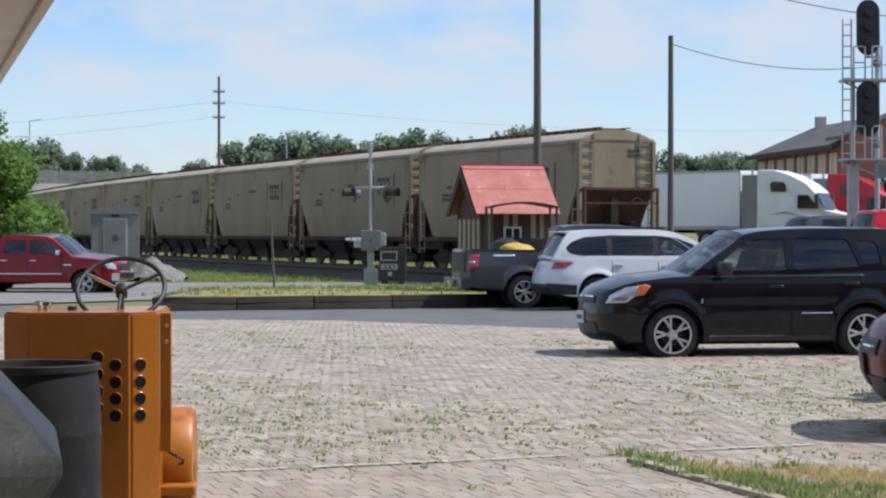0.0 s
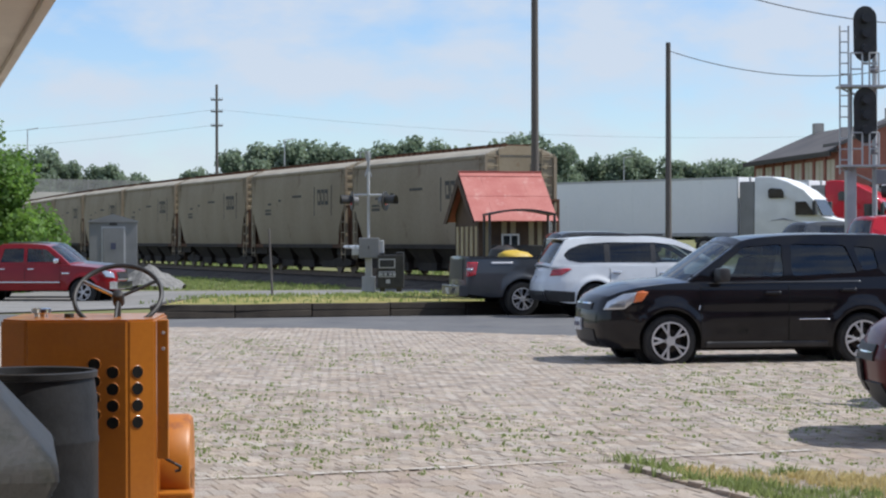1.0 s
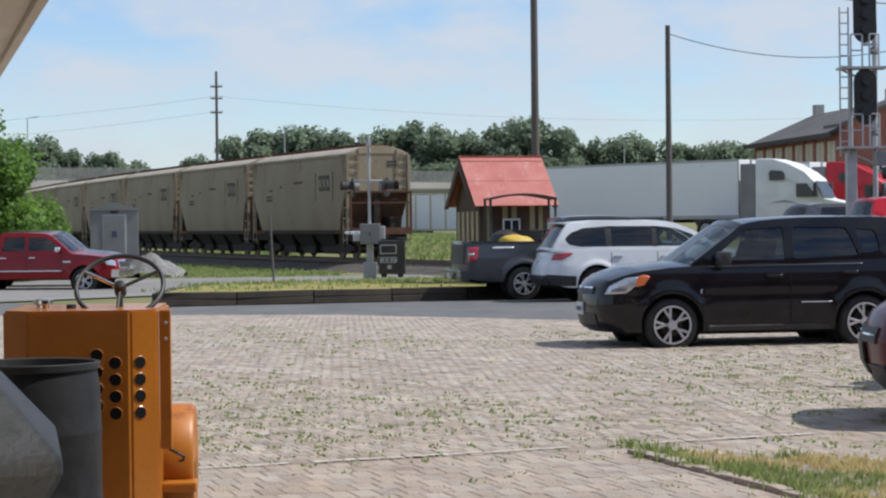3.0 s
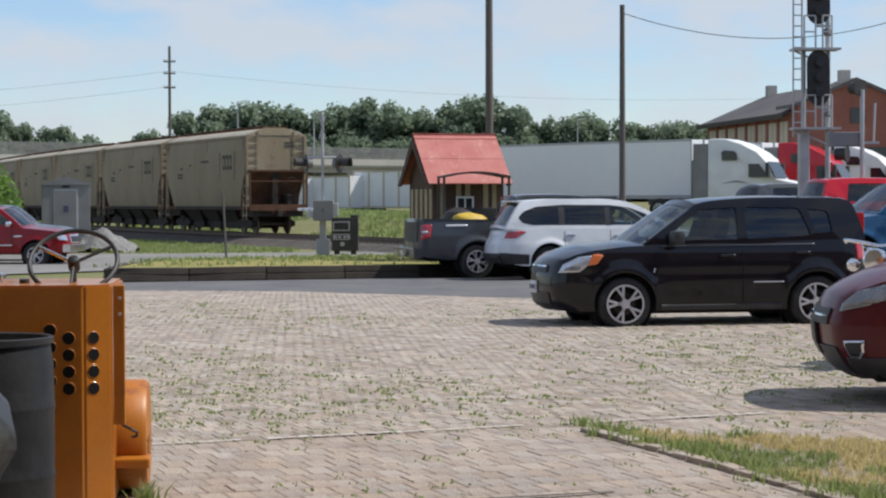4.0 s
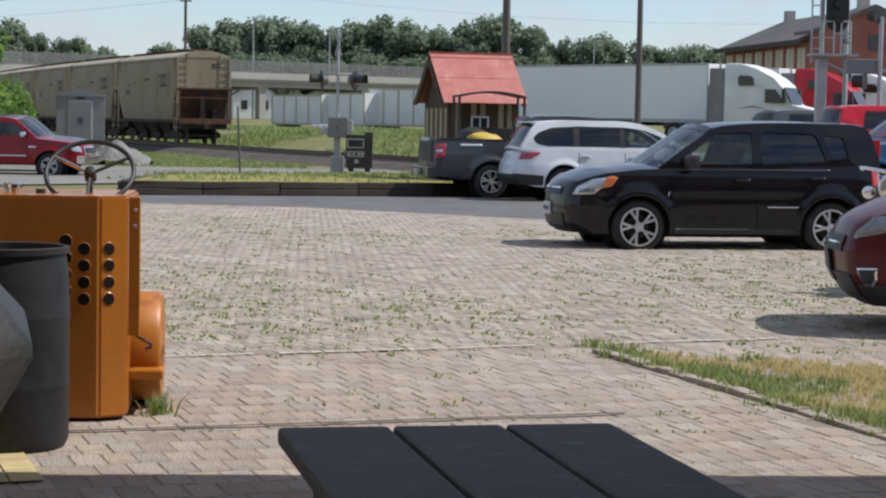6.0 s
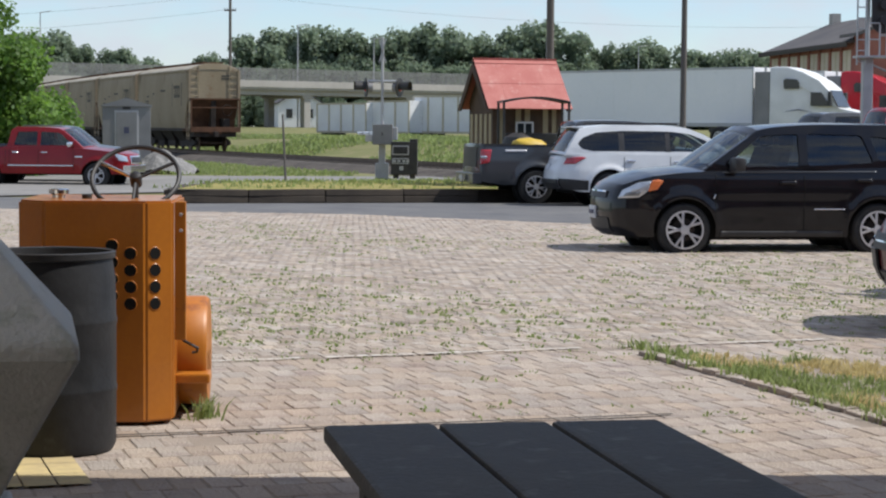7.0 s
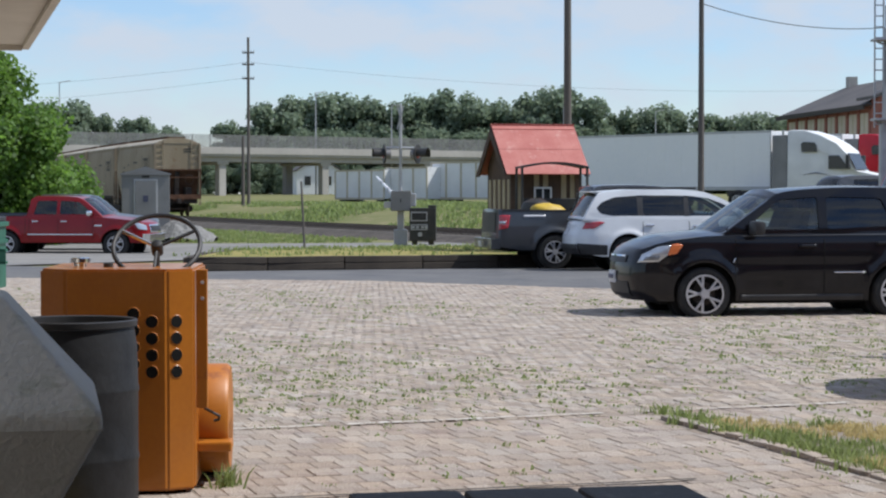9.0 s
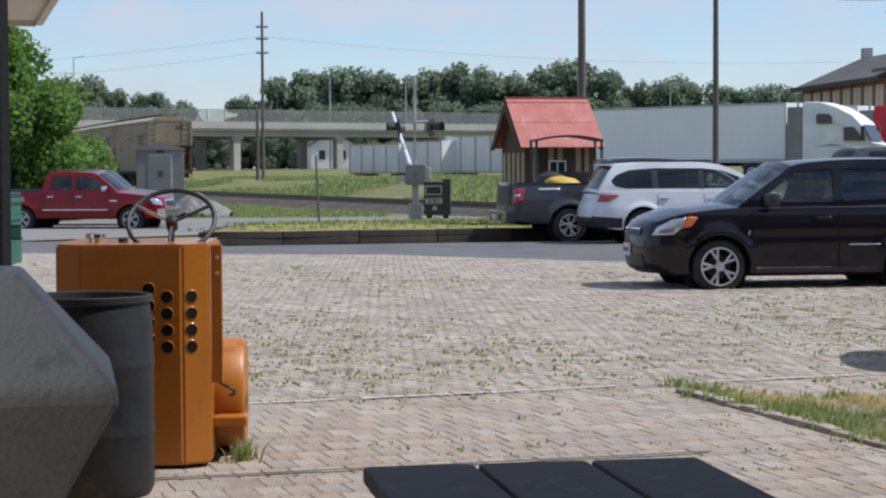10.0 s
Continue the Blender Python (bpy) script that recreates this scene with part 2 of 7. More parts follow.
M["orange"] = surface("orange_enamel", (0.45, 0.152, 0.011), (0.37, 0.118, 0.009), 2.0, 0.38, fine=40, bump=0.03, coat=0.3,
                      dirt=(0.40, 0.12, 0.02), dirt_at=0.7)
M["orange_worn"] = surface("worn_orange_enamel", (0.47, 0.168, 0.011), (0.40, 0.135, 0.009), 2.0, 0.45, fine=40,
                           dirt=(0.16, 0.045, 0.025), dirt_at=0.62)
M["concrete"] = surface("weathered_concrete", (0.42, 0.43, 0.41), (0.50, 0.51, 0.49), 2.5, 0.9, bump=0.4, fine=45, spec=0.2,
                        dirt=(0.31, 0.33, 0.285), dirt_at=0.62)
M["bridge_concrete"] = surface("pale_bridge_concrete", (0.42, 0.40, 0.37), (0.34, 0.325, 0.30), 0.15, 0.9, fine=2, spec=0.2)
M["fascia"] = surface("cream_fascia", (0.62, 0.58, 0.50), (0.54, 0.50, 0.43), 1.5, 0.7, fine=30, dirt=(0.4, 0.35, 0.28), dirt_at=0.7)
M["post_brown"] = surface("dark_brown_post", (0.03, 0.025, 0.02), (0.05, 0.042, 0.035), 3.0, 0.8, fine=30, bump=0.3)
M["dumpster"] = surface("green_dumpster_paint", (0.02, 0.125, 0.075), (0.016, 0.095, 0.06), 2.0, 0.5, fine=30,
                        dirt=(0.05, 0.07, 0.05), dirt_at=0.66)
M["shed_roof"] = surface("faded_red_tin", (0.40, 0.105, 0.085), (0.48, 0.17, 0.14), 1.6, 0.6, fine=20, bump=0.1,
                         dirt=(0.52, 0.26, 0.22), dirt_at=0.64)
M["shed_brown"] = surface("brown_boards", (0.055, 0.035, 0.025), (0.10, 0.065, 0.045), 2.0, 0.85, fine=25, bump=0.3)
M["shed_cream"] = surface("cream_boards", (0.42, 0.36, 0.24), (0.32, 0.27, 0.18), 2.0, 0.85, fine=25, bump=0.2)
M["pole_wood"] = surface("weathered_pole", (0.10, 0.088, 0.078), (0.155, 0.14, 0.125), 1.5, 0.9, fine=20, bump=0.4, streak=0.1)
M["fence"] = surface("grey_bridge_fence", (0.20, 0.20, 0.20), (0.26, 0.26, 0.255), 0.5, 0.7, fine=5)
M["brick_wall"] = surface("red_brick_wall", (0.23, 0.085, 0.06), (0.30, 0.125, 0.09), 0.5, 0.9, fine=6, bump=0.2)
M["slate"] = surface("grey_slate_roof", (0.075, 0.07, 0.07), (0.12, 0.11, 0.105), 0.4, 0.8, fine=4, bump=0.3)
M["cream"] = surface("cream_panel", (0.55, 0.50, 0.38), (0.45, 0.40, 0.30), 0.7, 0.8, fine=6)
M["leaf"] = leafy("leaf_green", (0.07, 0.14, 0.03), (0.15, 0.25, 0.05))
# far leaves: distance haze is put into this paler, greyer green
M["leaf_far_haze"] = leafy("leaf_far_hazy_green", (0.145, 0.195, 0.135), (0.20, 0.25, 0.165))
M["blade"] = leafy("grass_blade", (0.14, 0.195, 0.055), (0.24, 0.285, 0.105))
M["weed"] = leafy("weed_leaf", (0.16, 0.22, 0.07), (0.24, 0.29, 0.11))
M["blade_dry"] = leafy("dry_grass_blade", (0.40, 0.33, 0.14), (0.50, 0.42, 0.21))
M["bark"] = surface("bark", (0.06, 0.045, 0.03), (0.10, 0.08, 0.055), 2.0, 0.9, fine=12, bump=0.5)
M["wire"] = surface("wire", (0.05, 0.05, 0.05), (0.08, 0.08, 0.08), 2.0, 0.6, fine=12)
M["yellow_tarp"] = surface("yellow_plastic", (0.62, 0.42, 0.04), (0.5, 0.33, 0.03), 3.0, 0.5, fine=20)


# ---------------------------------------------------------------- mesh tools
def thing(name, x=0, y=0, z=0, rz=0, label="", category="", group="", kind=""):
    ob = new(name)
    ob.empty_display_size = 0.2
    ob.matrix_basis = pose(x, y, z, 0, 0, rz)
    return tagged(ob, label, category, group, kind)


def part(name, bm, material, parent=None, label="", smooth=False):
    me = bpy.data.meshes.new(name)
    bmesh.ops.recalc_face_normals(bm, faces=bm.faces)
    bm.to_mesh(me)
    bm.free()
    me.materials.append(material)
    if smooth:
        for p in me.polygons:
            p.use_smooth = True
        me.set_sharp_from_angle(angle=radians(38))
    ob = new(name, me)
    if parent is not None:
        ob.parent = parent
    return tagged(ob, label)


def raw(name, verts, faces, material, parent=None, label="", kind="", category=""):
    me = bpy.data.meshes.new(name)
    me.from_pydata([tuple(v) for v in verts], [], faces)
    me.materials.append(material)
    ob = new(name, me)
    if parent is not None:
        ob.parent = parent
    return tagged(ob, label, category, "", kind)


def box(x0, x1, y0, y1, z0, z1, bevel=0.0, bm=None):
    bm2 = bmesh.new()
    bmesh.ops.create_cube(bm2, size=1.0)
    bmesh.ops.scale(bm2, vec=(x1 - x0, y1 - y0, z1 - z0), verts=bm2.verts)
    bmesh.ops.translate(bm2, vec=((x0 + x1) / 2, (y0 + y1) / 2, (z0 + z1) / 2), verts=bm2.verts)
    if bevel:
        bmesh.ops.bevel(bm2, geom=list(bm2.edges), offset=bevel, segments=2, profile=0.6, affect="EDGES")
    return merge(bm, bm2)


def merge(bm, bm2):
    if bm is None:
        return bm2
    me = bpy.data.meshes.new("tmp")
    bm2.to_mesh(me)
    bm2.free()
    bm.from_mesh(me)
    bpy.data.meshes.remove(me)
    return bm


def rod(p, q, r, seg=10, r2=None, bm=None):
    p, q = Vector(p), Vector(q)
    bm2 = bmesh.new()
    bmesh.ops.create_cone(bm2, cap_ends=True, segments=seg, radius1=r, radius2=r if r2 is None else r2, depth=(q - p).length)
    m = Matrix.Translation((p + q) / 2) @ (q - p).to_track_quat("Z", "Y").to_matrix().to_4x4()
    bmesh.ops.transform(bm2, matrix=m, verts=bm2.verts)
    return merge(bm, bm2)


def tube(points, r, seg=8, closed=False, bm=None):
    """A round bar bent through the points."""
    bm2 = bmesh.new()
    pts = [Vector(p) for p in points]
    rings = []
    for i, p in enumerate(pts):
        a = pts[i - 1] if (i or closed) else p
        b = pts[(i + 1) % len(pts)] if (i + 1 < len(pts) or closed) else p
        q = (b - a).to_track_quat("Z", "Y")
        rings.append([bm2.verts.new(p + q @ Vector((r * math.cos(2 * math.pi * k / seg), r * math.sin(2 * math.pi * k / seg), 0)))
                      for k in range(seg)])
    n = len(rings)
    for i in range(n if closed else n - 1):
        a, b = rings[i], rings[(i + 1) % n]
        for k in range(seg):
            bm2.faces.new((a[k], a[(k + 1) % seg], b[(k + 1) % seg], b[k]))
    if not closed:
        bm2.faces.new(rings[0])
        bm2.faces.new(rings[-1])
    return merge(bm, bm2)


def lathe(profile, seg=32, bm=None, axis="z", caps=True):
    """Turned body from (radius, height) pairs."""
    bm2 = bmesh.new()
    rings = []
    for r, z in profile:
        rings.append([bm2.verts.new((r * math.cos(2 * math.pi * k / seg), r * math.sin(2 * math.pi * k / seg), z)) for k in range(seg)])
    for a, b in zip(rings, rings[1:]):
        for k in range(seg):
            bm2.faces.new((a[k], a[(k + 1) % seg], b[(k + 1) % seg], b[k]))
    if caps:
        bm2.faces.new(rings[0])
        bm2.faces.new(rings[-1])
    if axis == "y":
        bmesh.ops.rotate(bm2, cent=(0, 0, 0), matrix=Matrix.Rotation(radians(90), 3, "X"), verts=bm2.verts)
    if axis == "x":
        bmesh.ops.rotate(bm2, cent=(0, 0, 0), matrix=Matrix.Rotation(radians(90), 3, "Y"), verts=bm2.verts)
    return merge(bm, bm2)


def prism(poly, y0, y1, bevel=0.0, bm=None, plan=None):
    """The outline poly in (x, z), drawn out from y0 to y1. plan(x, y, z) may move the points."""
    bm2 = bmesh.new()
    a = [bm2.verts.new((x, y0, z)) for x, z in poly]
    b = [bm2.verts.new((x, y1, z)) for x, z in poly]
    bm2.faces.new(a)
    bm2.faces.new(b[::-1])
    n = len(poly)
    for i in range(n):
        bm2.faces.new((a[i], a[(i + 1) % n], b[(i + 1) % n], b[i]))
    if bevel:
        caps = [e for e in bm2.edges if abs(e.verts[0].co.y - e.verts[1].co.y) < 1e-6]
        bmesh.ops.bevel(bm2, geom=caps, offset=bevel, segments=3, profile=0.5, affect="EDGES")
    if plan:
        for v in bm2.verts:
            v.co = Vector(plan(v.co.x, v.co.y, v.co.z))
    return merge(bm, bm2)


def moved(bm, m):
    bmesh.ops.transform(bm, matrix=m, verts=bm.verts)
    return bm


def soft(ob, width=0.01, seg=2):
    md = ob.modifiers.new("bevel", "BEVEL")
    md.width, md.segments, md.limit_method = width, seg, "ANGLE"
    return ob


# ---------------------------------------------------------------- the lie of the land
LOT = radians(17.5)
E1, E2 = Vector((math.cos(LOT), math.sin(LOT), 0)), Vector((-math.sin(LOT), math.cos(LOT), 0))


def track_x(y):
    u = y - 67.4
    return 6.62 - 0.465 * u + 0.00073 * u * u


def track_table():
    ys = np.linspace(20, 330, 6201)
    xs = track_x(ys)
    s = np.concatenate([[0], np.cumsum(np.hypot(np.diff(xs), np.diff(ys)))])
    return ys, xs, s - np.interp(68.0, ys, s)


TY, TX, TS = track_table()


def on_track(s):
    """Place and heading (radians, of the way ahead) at s metres along the line."""
    y = float(np.interp(s, TS, TY))
    slope = -0.465 + 0.00146 * (y - 67.4)
    return track_x(y), y, math.atan2(1.0, slope)


def smooth01(a, b, v):
    v = min(1, max(0, (v - a) / (b - a)))
    return v * v * (3 - 2 * v)


def land(x, y):
    """Height of the ground."""
    base = -0.012 * min(max(0, y - 26), 34)
    if y > 50:
        d = (track_x(y) - x) * 0.9
        far = 0.62 - 0.2 * smooth01(120, 190, y) + 0.9 * smooth01(200, 260, y)
        if d < -2.6:
            base += (far - base) * smooth01(-2.6, -13, d)
    return base


def sheet(name, near, far, nu, nv, lift, material, label, kind="structure", category="", parent=None):
    """A sheet that follows the ground, between two lines of points."""
    def along(line, u):
        f = u * (len(line) - 1)
        i = min(int(f), len(line) - 2)
        return Vector(line[i]).lerp(Vector(line[i + 1]), f - i)
    verts, faces = [], []
    for i in range(nu + 1):
        a, b = along(near, i / nu), along(far, i / nu)
        for j in range(nv + 1):
            p = a.lerp(b, j / nv)
            verts.append((p.x, p.y, land(p.x, p.y) + lift))
    for i in range(nu):
        for j in range(nv):
            k = i * (nv + 1) + j
            faces.append((k, k + nv + 1, k + nv + 2, k + 1))
    return raw(name, verts, faces, material, parent, label, kind, category)


# ---------------------------------------------------------------- ground, roads, lot
def build_ground():
    xs = np.concatenate([np.linspace(-900, -80, 9), np.linspace(-70, 70, 71), np.linspace(80, 900, 9)])
    ys = np.concatenate([[-300, -100, -30], np.linspace(-10, 26, 7), np.linspace(28, 140, 57), np.linspace(150, 280, 14),
                         [330, 420, 600, 900, 1400, 2000]])
    verts = [(x, y, land(x, y) - 0.06) for y in ys for x in xs]
    n = len(xs)
    faces = [(j * n + i, j * n + i + 1, j * n + n + i + 1, j * n + n + i) for j in range(len(ys) - 1) for i in range(n - 1)]
    raw("ground", verts, faces, M["earth"], None, "uneven grassy earth with bare dirt patches", "structure", "ground")
    sheet("parking_lane", [(-40, 30, 0), (-7, 38, 0), (-1.9, 36.6, 0), (1.1, 33.6, 0), (6, 29, 0), (30, 20, 0)],
          [(-40, 60, 0), (-7.5, 48, 0), (-6.2, 44.6, 0), (0.5, 47.6, 0), (9, 56, 0), (40, 70, 0)], 60, 10, -0.035, M["asphalt"],
          "grey asphalt lane with parked vehicles", category="road")
    sheet("road", [(-60, 46, 0), (-12, 49.0, 0), (-7.3, 57, 0), (-1, 62.5, 0), (4, 64.5, 0), (14, 65, 0)],
          [(-60, 76, 0), (-13, 76, 0), (-7, 76, 0), (-1.0, 77.5, 0), (5, 80, 0), (14, 82, 0)], 60, 24, -0.02, M["road"],
          "pale worn asphalt road leading over the rails", category="road")
    # raised island with a dry lawn
    sheet("island_lawn", [(-6.3, 44.5, 0), (0.6, 47.6, 0), (7.5, 52, 0)], [(-6.8, 56, 0), (-1, 61.6, 0), (7.0, 63.2, 0)], 24, 12, 0.27,
          M["dry_lawn"], "raised island of dry yellowed lawn", category="lawn")
    wall = thing("retaining_wall", label="low dark timber retaining wall round the lawn island", category="wall", kind="structure")
    line = [(-6.45, 55.8), (-6.75, 50), (-6.4, 44.6), (-3.0, 45.95), (0.55, 47.55), (7.5, 52.1)]
    rnd = random.Random(5)
    for (ax, ay), (bx, by) in zip(line, line[1:]):
        n = max(2, int(math.hypot(bx - ax, by - ay) / 1.6))
        for i in range(n):
            p, q = Vector((ax, ay, 0)).lerp((bx, by, 0), i / n), Vector((ax, ay, 0)).lerp((bx, by, 0), (i + 1) / n)
            for k in range(2):
                mid = (p + q) / 2
                g = land(mid.x, mid.y)
                b = box(-(q - p).length / 2 + 0.01, (q - p).length / 2 - 0.01, -0.1, 0.1, 0, 0.155, 0.02)
                ob = part("timber", b, M["timber"], wall)
                ob.matrix_basis = pose(mid.x, mid.y, g - 0.03 + k * 0.157, rnd.uniform(-1.5, 1.5), rnd.uniform(-0.8, 0.8), math.degrees(math.atan2(by - ay, bx - ax)) + rnd.uniform(-1.2, 1.2))
    # line of the rails
    ballast_v, ballast_f = [], []
    ss = np.arange(-28, 215, 3.0)
    for i, s in enumerate(ss):
        x, y, h = on_track(s)
        nx, ny = -math.sin(h), math.cos(h)
        for d, z in ((3.0, -0.5), (1.9, -0.22), (1.3, -0.18), (-1.3, -0.18), (-1.9, -0.22), (-3.6, -0.5)):
            ballast_v.append((x + nx * d, y + ny * d, z))
    for i in range(len(ss) - 1):
        for k in range(5):
            a = i * 6 + k
            ballast_f.append((a, a + 1, a + 7, a + 6))
    raw("track_bed", ballast_v, ballast_f, M["ballast"], None, "brown stone ballast bed of the railway", "structure", "track bed")
    track = thing("railway_track", label="rusty steel rails on dark timber sleepers in ballast", category="railway track", kind="structure")
    for side in (-0.76, 0.76):
        verts, faces = [], []
        for s in ss:
            x, y, h = on_track(s)
            nx, ny = -math.sin(h), math.cos(h)
            for d, z in ((-0.07, -0.17), (-0.03, -0.13), (-0.036, 0.0), (0.036, 0.0), (0.03, -0.13), (0.07, -0.17)):
                verts.append((x + nx * (side + d), y + ny * (side + d), z))
        for i in range(len(ss) - 1):
            for k in range(5):
                a = i * 6 + k
                faces.append((a, a + 1, a + 7, a + 6))
        raw("rail", verts, faces, M["rail"], track)
    sleeper = box(-0.11, 0.11, -1.3, 1.3, -0.32, -0.15, 0.012)
    first = part("sleeper", sleeper, M["timber"], track)
    x, y, h = on_track(-20)
    first.matrix_basis = pose(x, y, 0, 0, 0, math.degrees(h))
    for i in range(1, 180):
        x, y, h = on_track(-20 + i * 0.62)
        ob = new("sleeper", first.data)
        ob.parent = track
        ob.matrix_basis = pose(x, y, 0, 0, 0, math.degrees(h))
    # paved lot: bed of sand below the pavers
    sheet("lot_bed", [(-14, -6, 0), (16, -6, 0)], [(-8, 38.5, 0), (-1.9, 36.9, 0), (1.1, 33.9, 0), (6, 29.3, 0), (20, 24, 0)], 40, 40, -0.0015, M["sand"],
          "sandy bed showing in the joints of the paving", category="ground")


def lot_edge(x, y):
    """True inside the paved lot."""
    if x < -1.9:
        top = 36.9 + (-1.9 - x) * 0.27
    elif x < 1.1:
        top = 36.9 - (x + 1.9)
    else:
        top = 33.9 - (x - 1.1) * 0.94
    return y < top


def in_verge(a, b):
    """The planted corner to the right of the lot, in the lot's own axes."""
    p = E1 * a + E2 * b
    return 5.22 < a < 20 and p.y < 13.3 - 0.5 * (p.x - 1.35)


def build_paving():
    rnd = random.Random(11)
    verts, faces = [], []
    verts_old, faces_old, near = [], [], []
    # newer pavers before the painted line, smaller and rougher ones beyond it
    for old, L, W, b0, jig, rock in ((False, 0.272, 0.142, 6.2, 0.0012, 0.006), (True, 0.205, 0.107, 9.0, 0.0022, 0.013)):
        vs_, fs_ = (verts_old, faces_old) if old else (verts, faces)
        for j in range(int((40 - b0) / L)):
            b = b0 + j * L
            for i in range(-int(15.6 / W), int(15.6 / W)):
                a = i * W + (W * 0.5 if j % 2 else 0) + rnd.uniform(-0.004, 0.004)
                c = E1 * (a + W / 2) + E2 * (b + L / 2)
                if abs(c.x) > 0.245 * c.y + 0.9 or c.y < 6.4 or not lot_edge(c.x, c.y) or in_verge(a + W / 2, b + L / 2):
                    continue
                if old != (c.y > 13.13 + 0.391 * c.x):
                    continue
                h = land(c.x, c.y) + rnd.gauss(0, jig)
                tilt = rnd.gauss(0, rock), rnd.gauss(0, rock * 0.7)
                if not old and len(near) < 300 and 8.6 < c.y < 11.2 and -1.35 < c.x < 1.9:
                    near.append((c, h, tilt))
                    continue
                k = len(vs_)
                for g, dz in ((0.0035, -0.045), (0.0035, -0.003), (0.008, 0.0015)):
                    for sa, sb in ((-1, -1), (1, -1), (1, 1), (-1, 1)):
                        da, db = sa * (W / 2 - g), sb * (L / 2 - g)
                        p = c + E1 * da + E2 * db
                        vs_.append((p.x, p.y, h + dz + tilt[0] * da + tilt[1] * db))
                fs_.append((k + 8, k + 9, k + 10, k + 11))
                for r in (0, 4):
                    for q in range(4):
                        fs_.append((k + r + q, k + r + (q + 1) % 4, k + r + 4 + (q + 1) % 4, k + r + 4 + q))
    L, W = 0.272, 0.142
    raw("old_paved_lot", verts_old, faces_old, M["old_brick"], None, "uneven greyish old brick paving with weeds in the joints", "structure", "paving")
    lot = raw("paved_lot", verts, faces, M["brick"], None, "worn pinkish tan brick paving with weeds in the joints", "structure", "paving")
    vs, fs = [], []
    for g, dz in ((0.0035, -0.045), (0.0035, -0.003), (0.008, 0.0015)):
        for sa, sb in ((-1, -1), (1, -1), (1, 1), (-1, 1)):
            vs.append((sa * (W / 2 - g), sb * (L / 2 - g), dz))
    fs.append((8, 9, 10, 11))
    for r in (0, 4):
        for q in range(4):
            fs.append((r + q, r + (q + 1) % 4, r + 4 + (q + 1) % 4, r + 4 + q))
    me = bpy.data.meshes.new("brick")
    me.from_pydata(vs, [], fs)
    me.materials.append(M["brick"])
    for c, h, tilt in near:
        ob = new("brick", me)
        ob.parent = lot
        ob.matrix_basis = pose(c.x, c.y, h, math.degrees(tilt[1]), math.degrees(-tilt[0]), math.degrees(LOT))
    # painted line, worn through in places
    verts, faces = [], []
    p0, p1 = Vector((-1.75, 12.45, 0)), Vector((2.6, 14.15, 0))
    n = (p1 - p0).normalized()
    side = Vector((-n.y, n.x, 0))
    t = 0.0
    while t < (p1 - p0).length:
        step = rnd.uniform(0.05, 0.13)
        if noise.noise((t * 1.9, 3.1, 0)) > -0.3:
            w = rnd.uniform(0.012, 0.034)
            o = rnd.uniform(-0.012, 0.012)
            k = len(verts)
            for q, s in ((t, -w), (t + step * 0.85, -w), (t + step * 0.85, w), (t, w)):
                p = p0 + n * q + side * (s + o)
                verts.append((p.x, p.y, 0.014))
            faces.append((k, k + 1, k + 2, k + 3))
        t += step
    raw("painted_line", verts, faces, M["white_line"], None, "worn white painted line across the paving", "structure", "line")
    verts, faces = [], []
    for i in range(60):
        a = -3 + i * 0.12
        k = len(verts)
        w0 = 0.018 + 0.008 * noise.noise((a * 3, 0, 0))
        for q, s in ((a, -w0), (a + 0.12, -w0), (a + 0.12, w0), (a, w0)):
            p = E1 * q + E2 * (9.55 + s + 0.01 * noise.noise((q * 2, 7, 0)))
            verts.append((p.x, p.y, 0.012))
        faces.append((k, k + 1, k + 2, k + 3))
    raw("joint_strip", verts, faces, M["timber"], None, "dark joint strip across the paving", "structure", "joint")
    verts, faces = [], []
    for i in range(3):
        for j in range(3):
            k = len(verts)
            for da, db in ((0.004, 0.004), (0.138, 0.004), (0.138, 0.268), (0.004, 0.268)):
                p = Vector((-2.0, 8.36, 0)) + E1 * (i * 0.142 + da) + E2 * (j * 0.272 + db - 0.3)
                verts.append((p.x, p.y, 0.012))
            faces.append((k, k + 1, k + 2, k + 3))
    raw("yellow_marking", verts, faces, M["yellow_line"], None, "worn yellow paint on the paving", "structure", "line")


def tufts(name, spots, material, h, w, blades, seed, label, category="grass"):
    rnd = random.Random(seed)
    verts, faces = [], []
    for x, y, z, k in spots:
        for _ in range(blades):
            a = rnd.uniform(0, 6.283)
            hh = h * k * rnd.uniform(0.5, 1.2)
            r = w * k
            ox, oy = rnd.gauss(0, r * 1.5), rnd.gauss(0, r * 1.5)
            lean = rnd.uniform(0.1, 0.8) * hh
            la = rnd.uniform(0, 6.283)
            c, s = math.cos(a) * r * 0.35, math.sin(a) * r * 0.35
            i = len(verts)
            mx, my = x + ox + math.cos(la) * lean * 0.35, y + oy + math.sin(la) * lean * 0.35
            verts += [(x + ox - c, y + oy - s, z), (x + ox + c, y + oy + s, z), (mx + c * 0.8, my + s * 0.8, z + hh * 0.6),
                      (mx - c * 0.8, my - s * 0.8, z + hh * 0.6), (x + ox + math.cos(la) * lean, y + oy + math.sin(la) * lean, z + hh)]
            faces += [(i, i + 1, i + 2, i + 3), (i + 3, i + 2, i + 4)]
    return raw(name, verts, faces, material, None, label, "stuff", category)


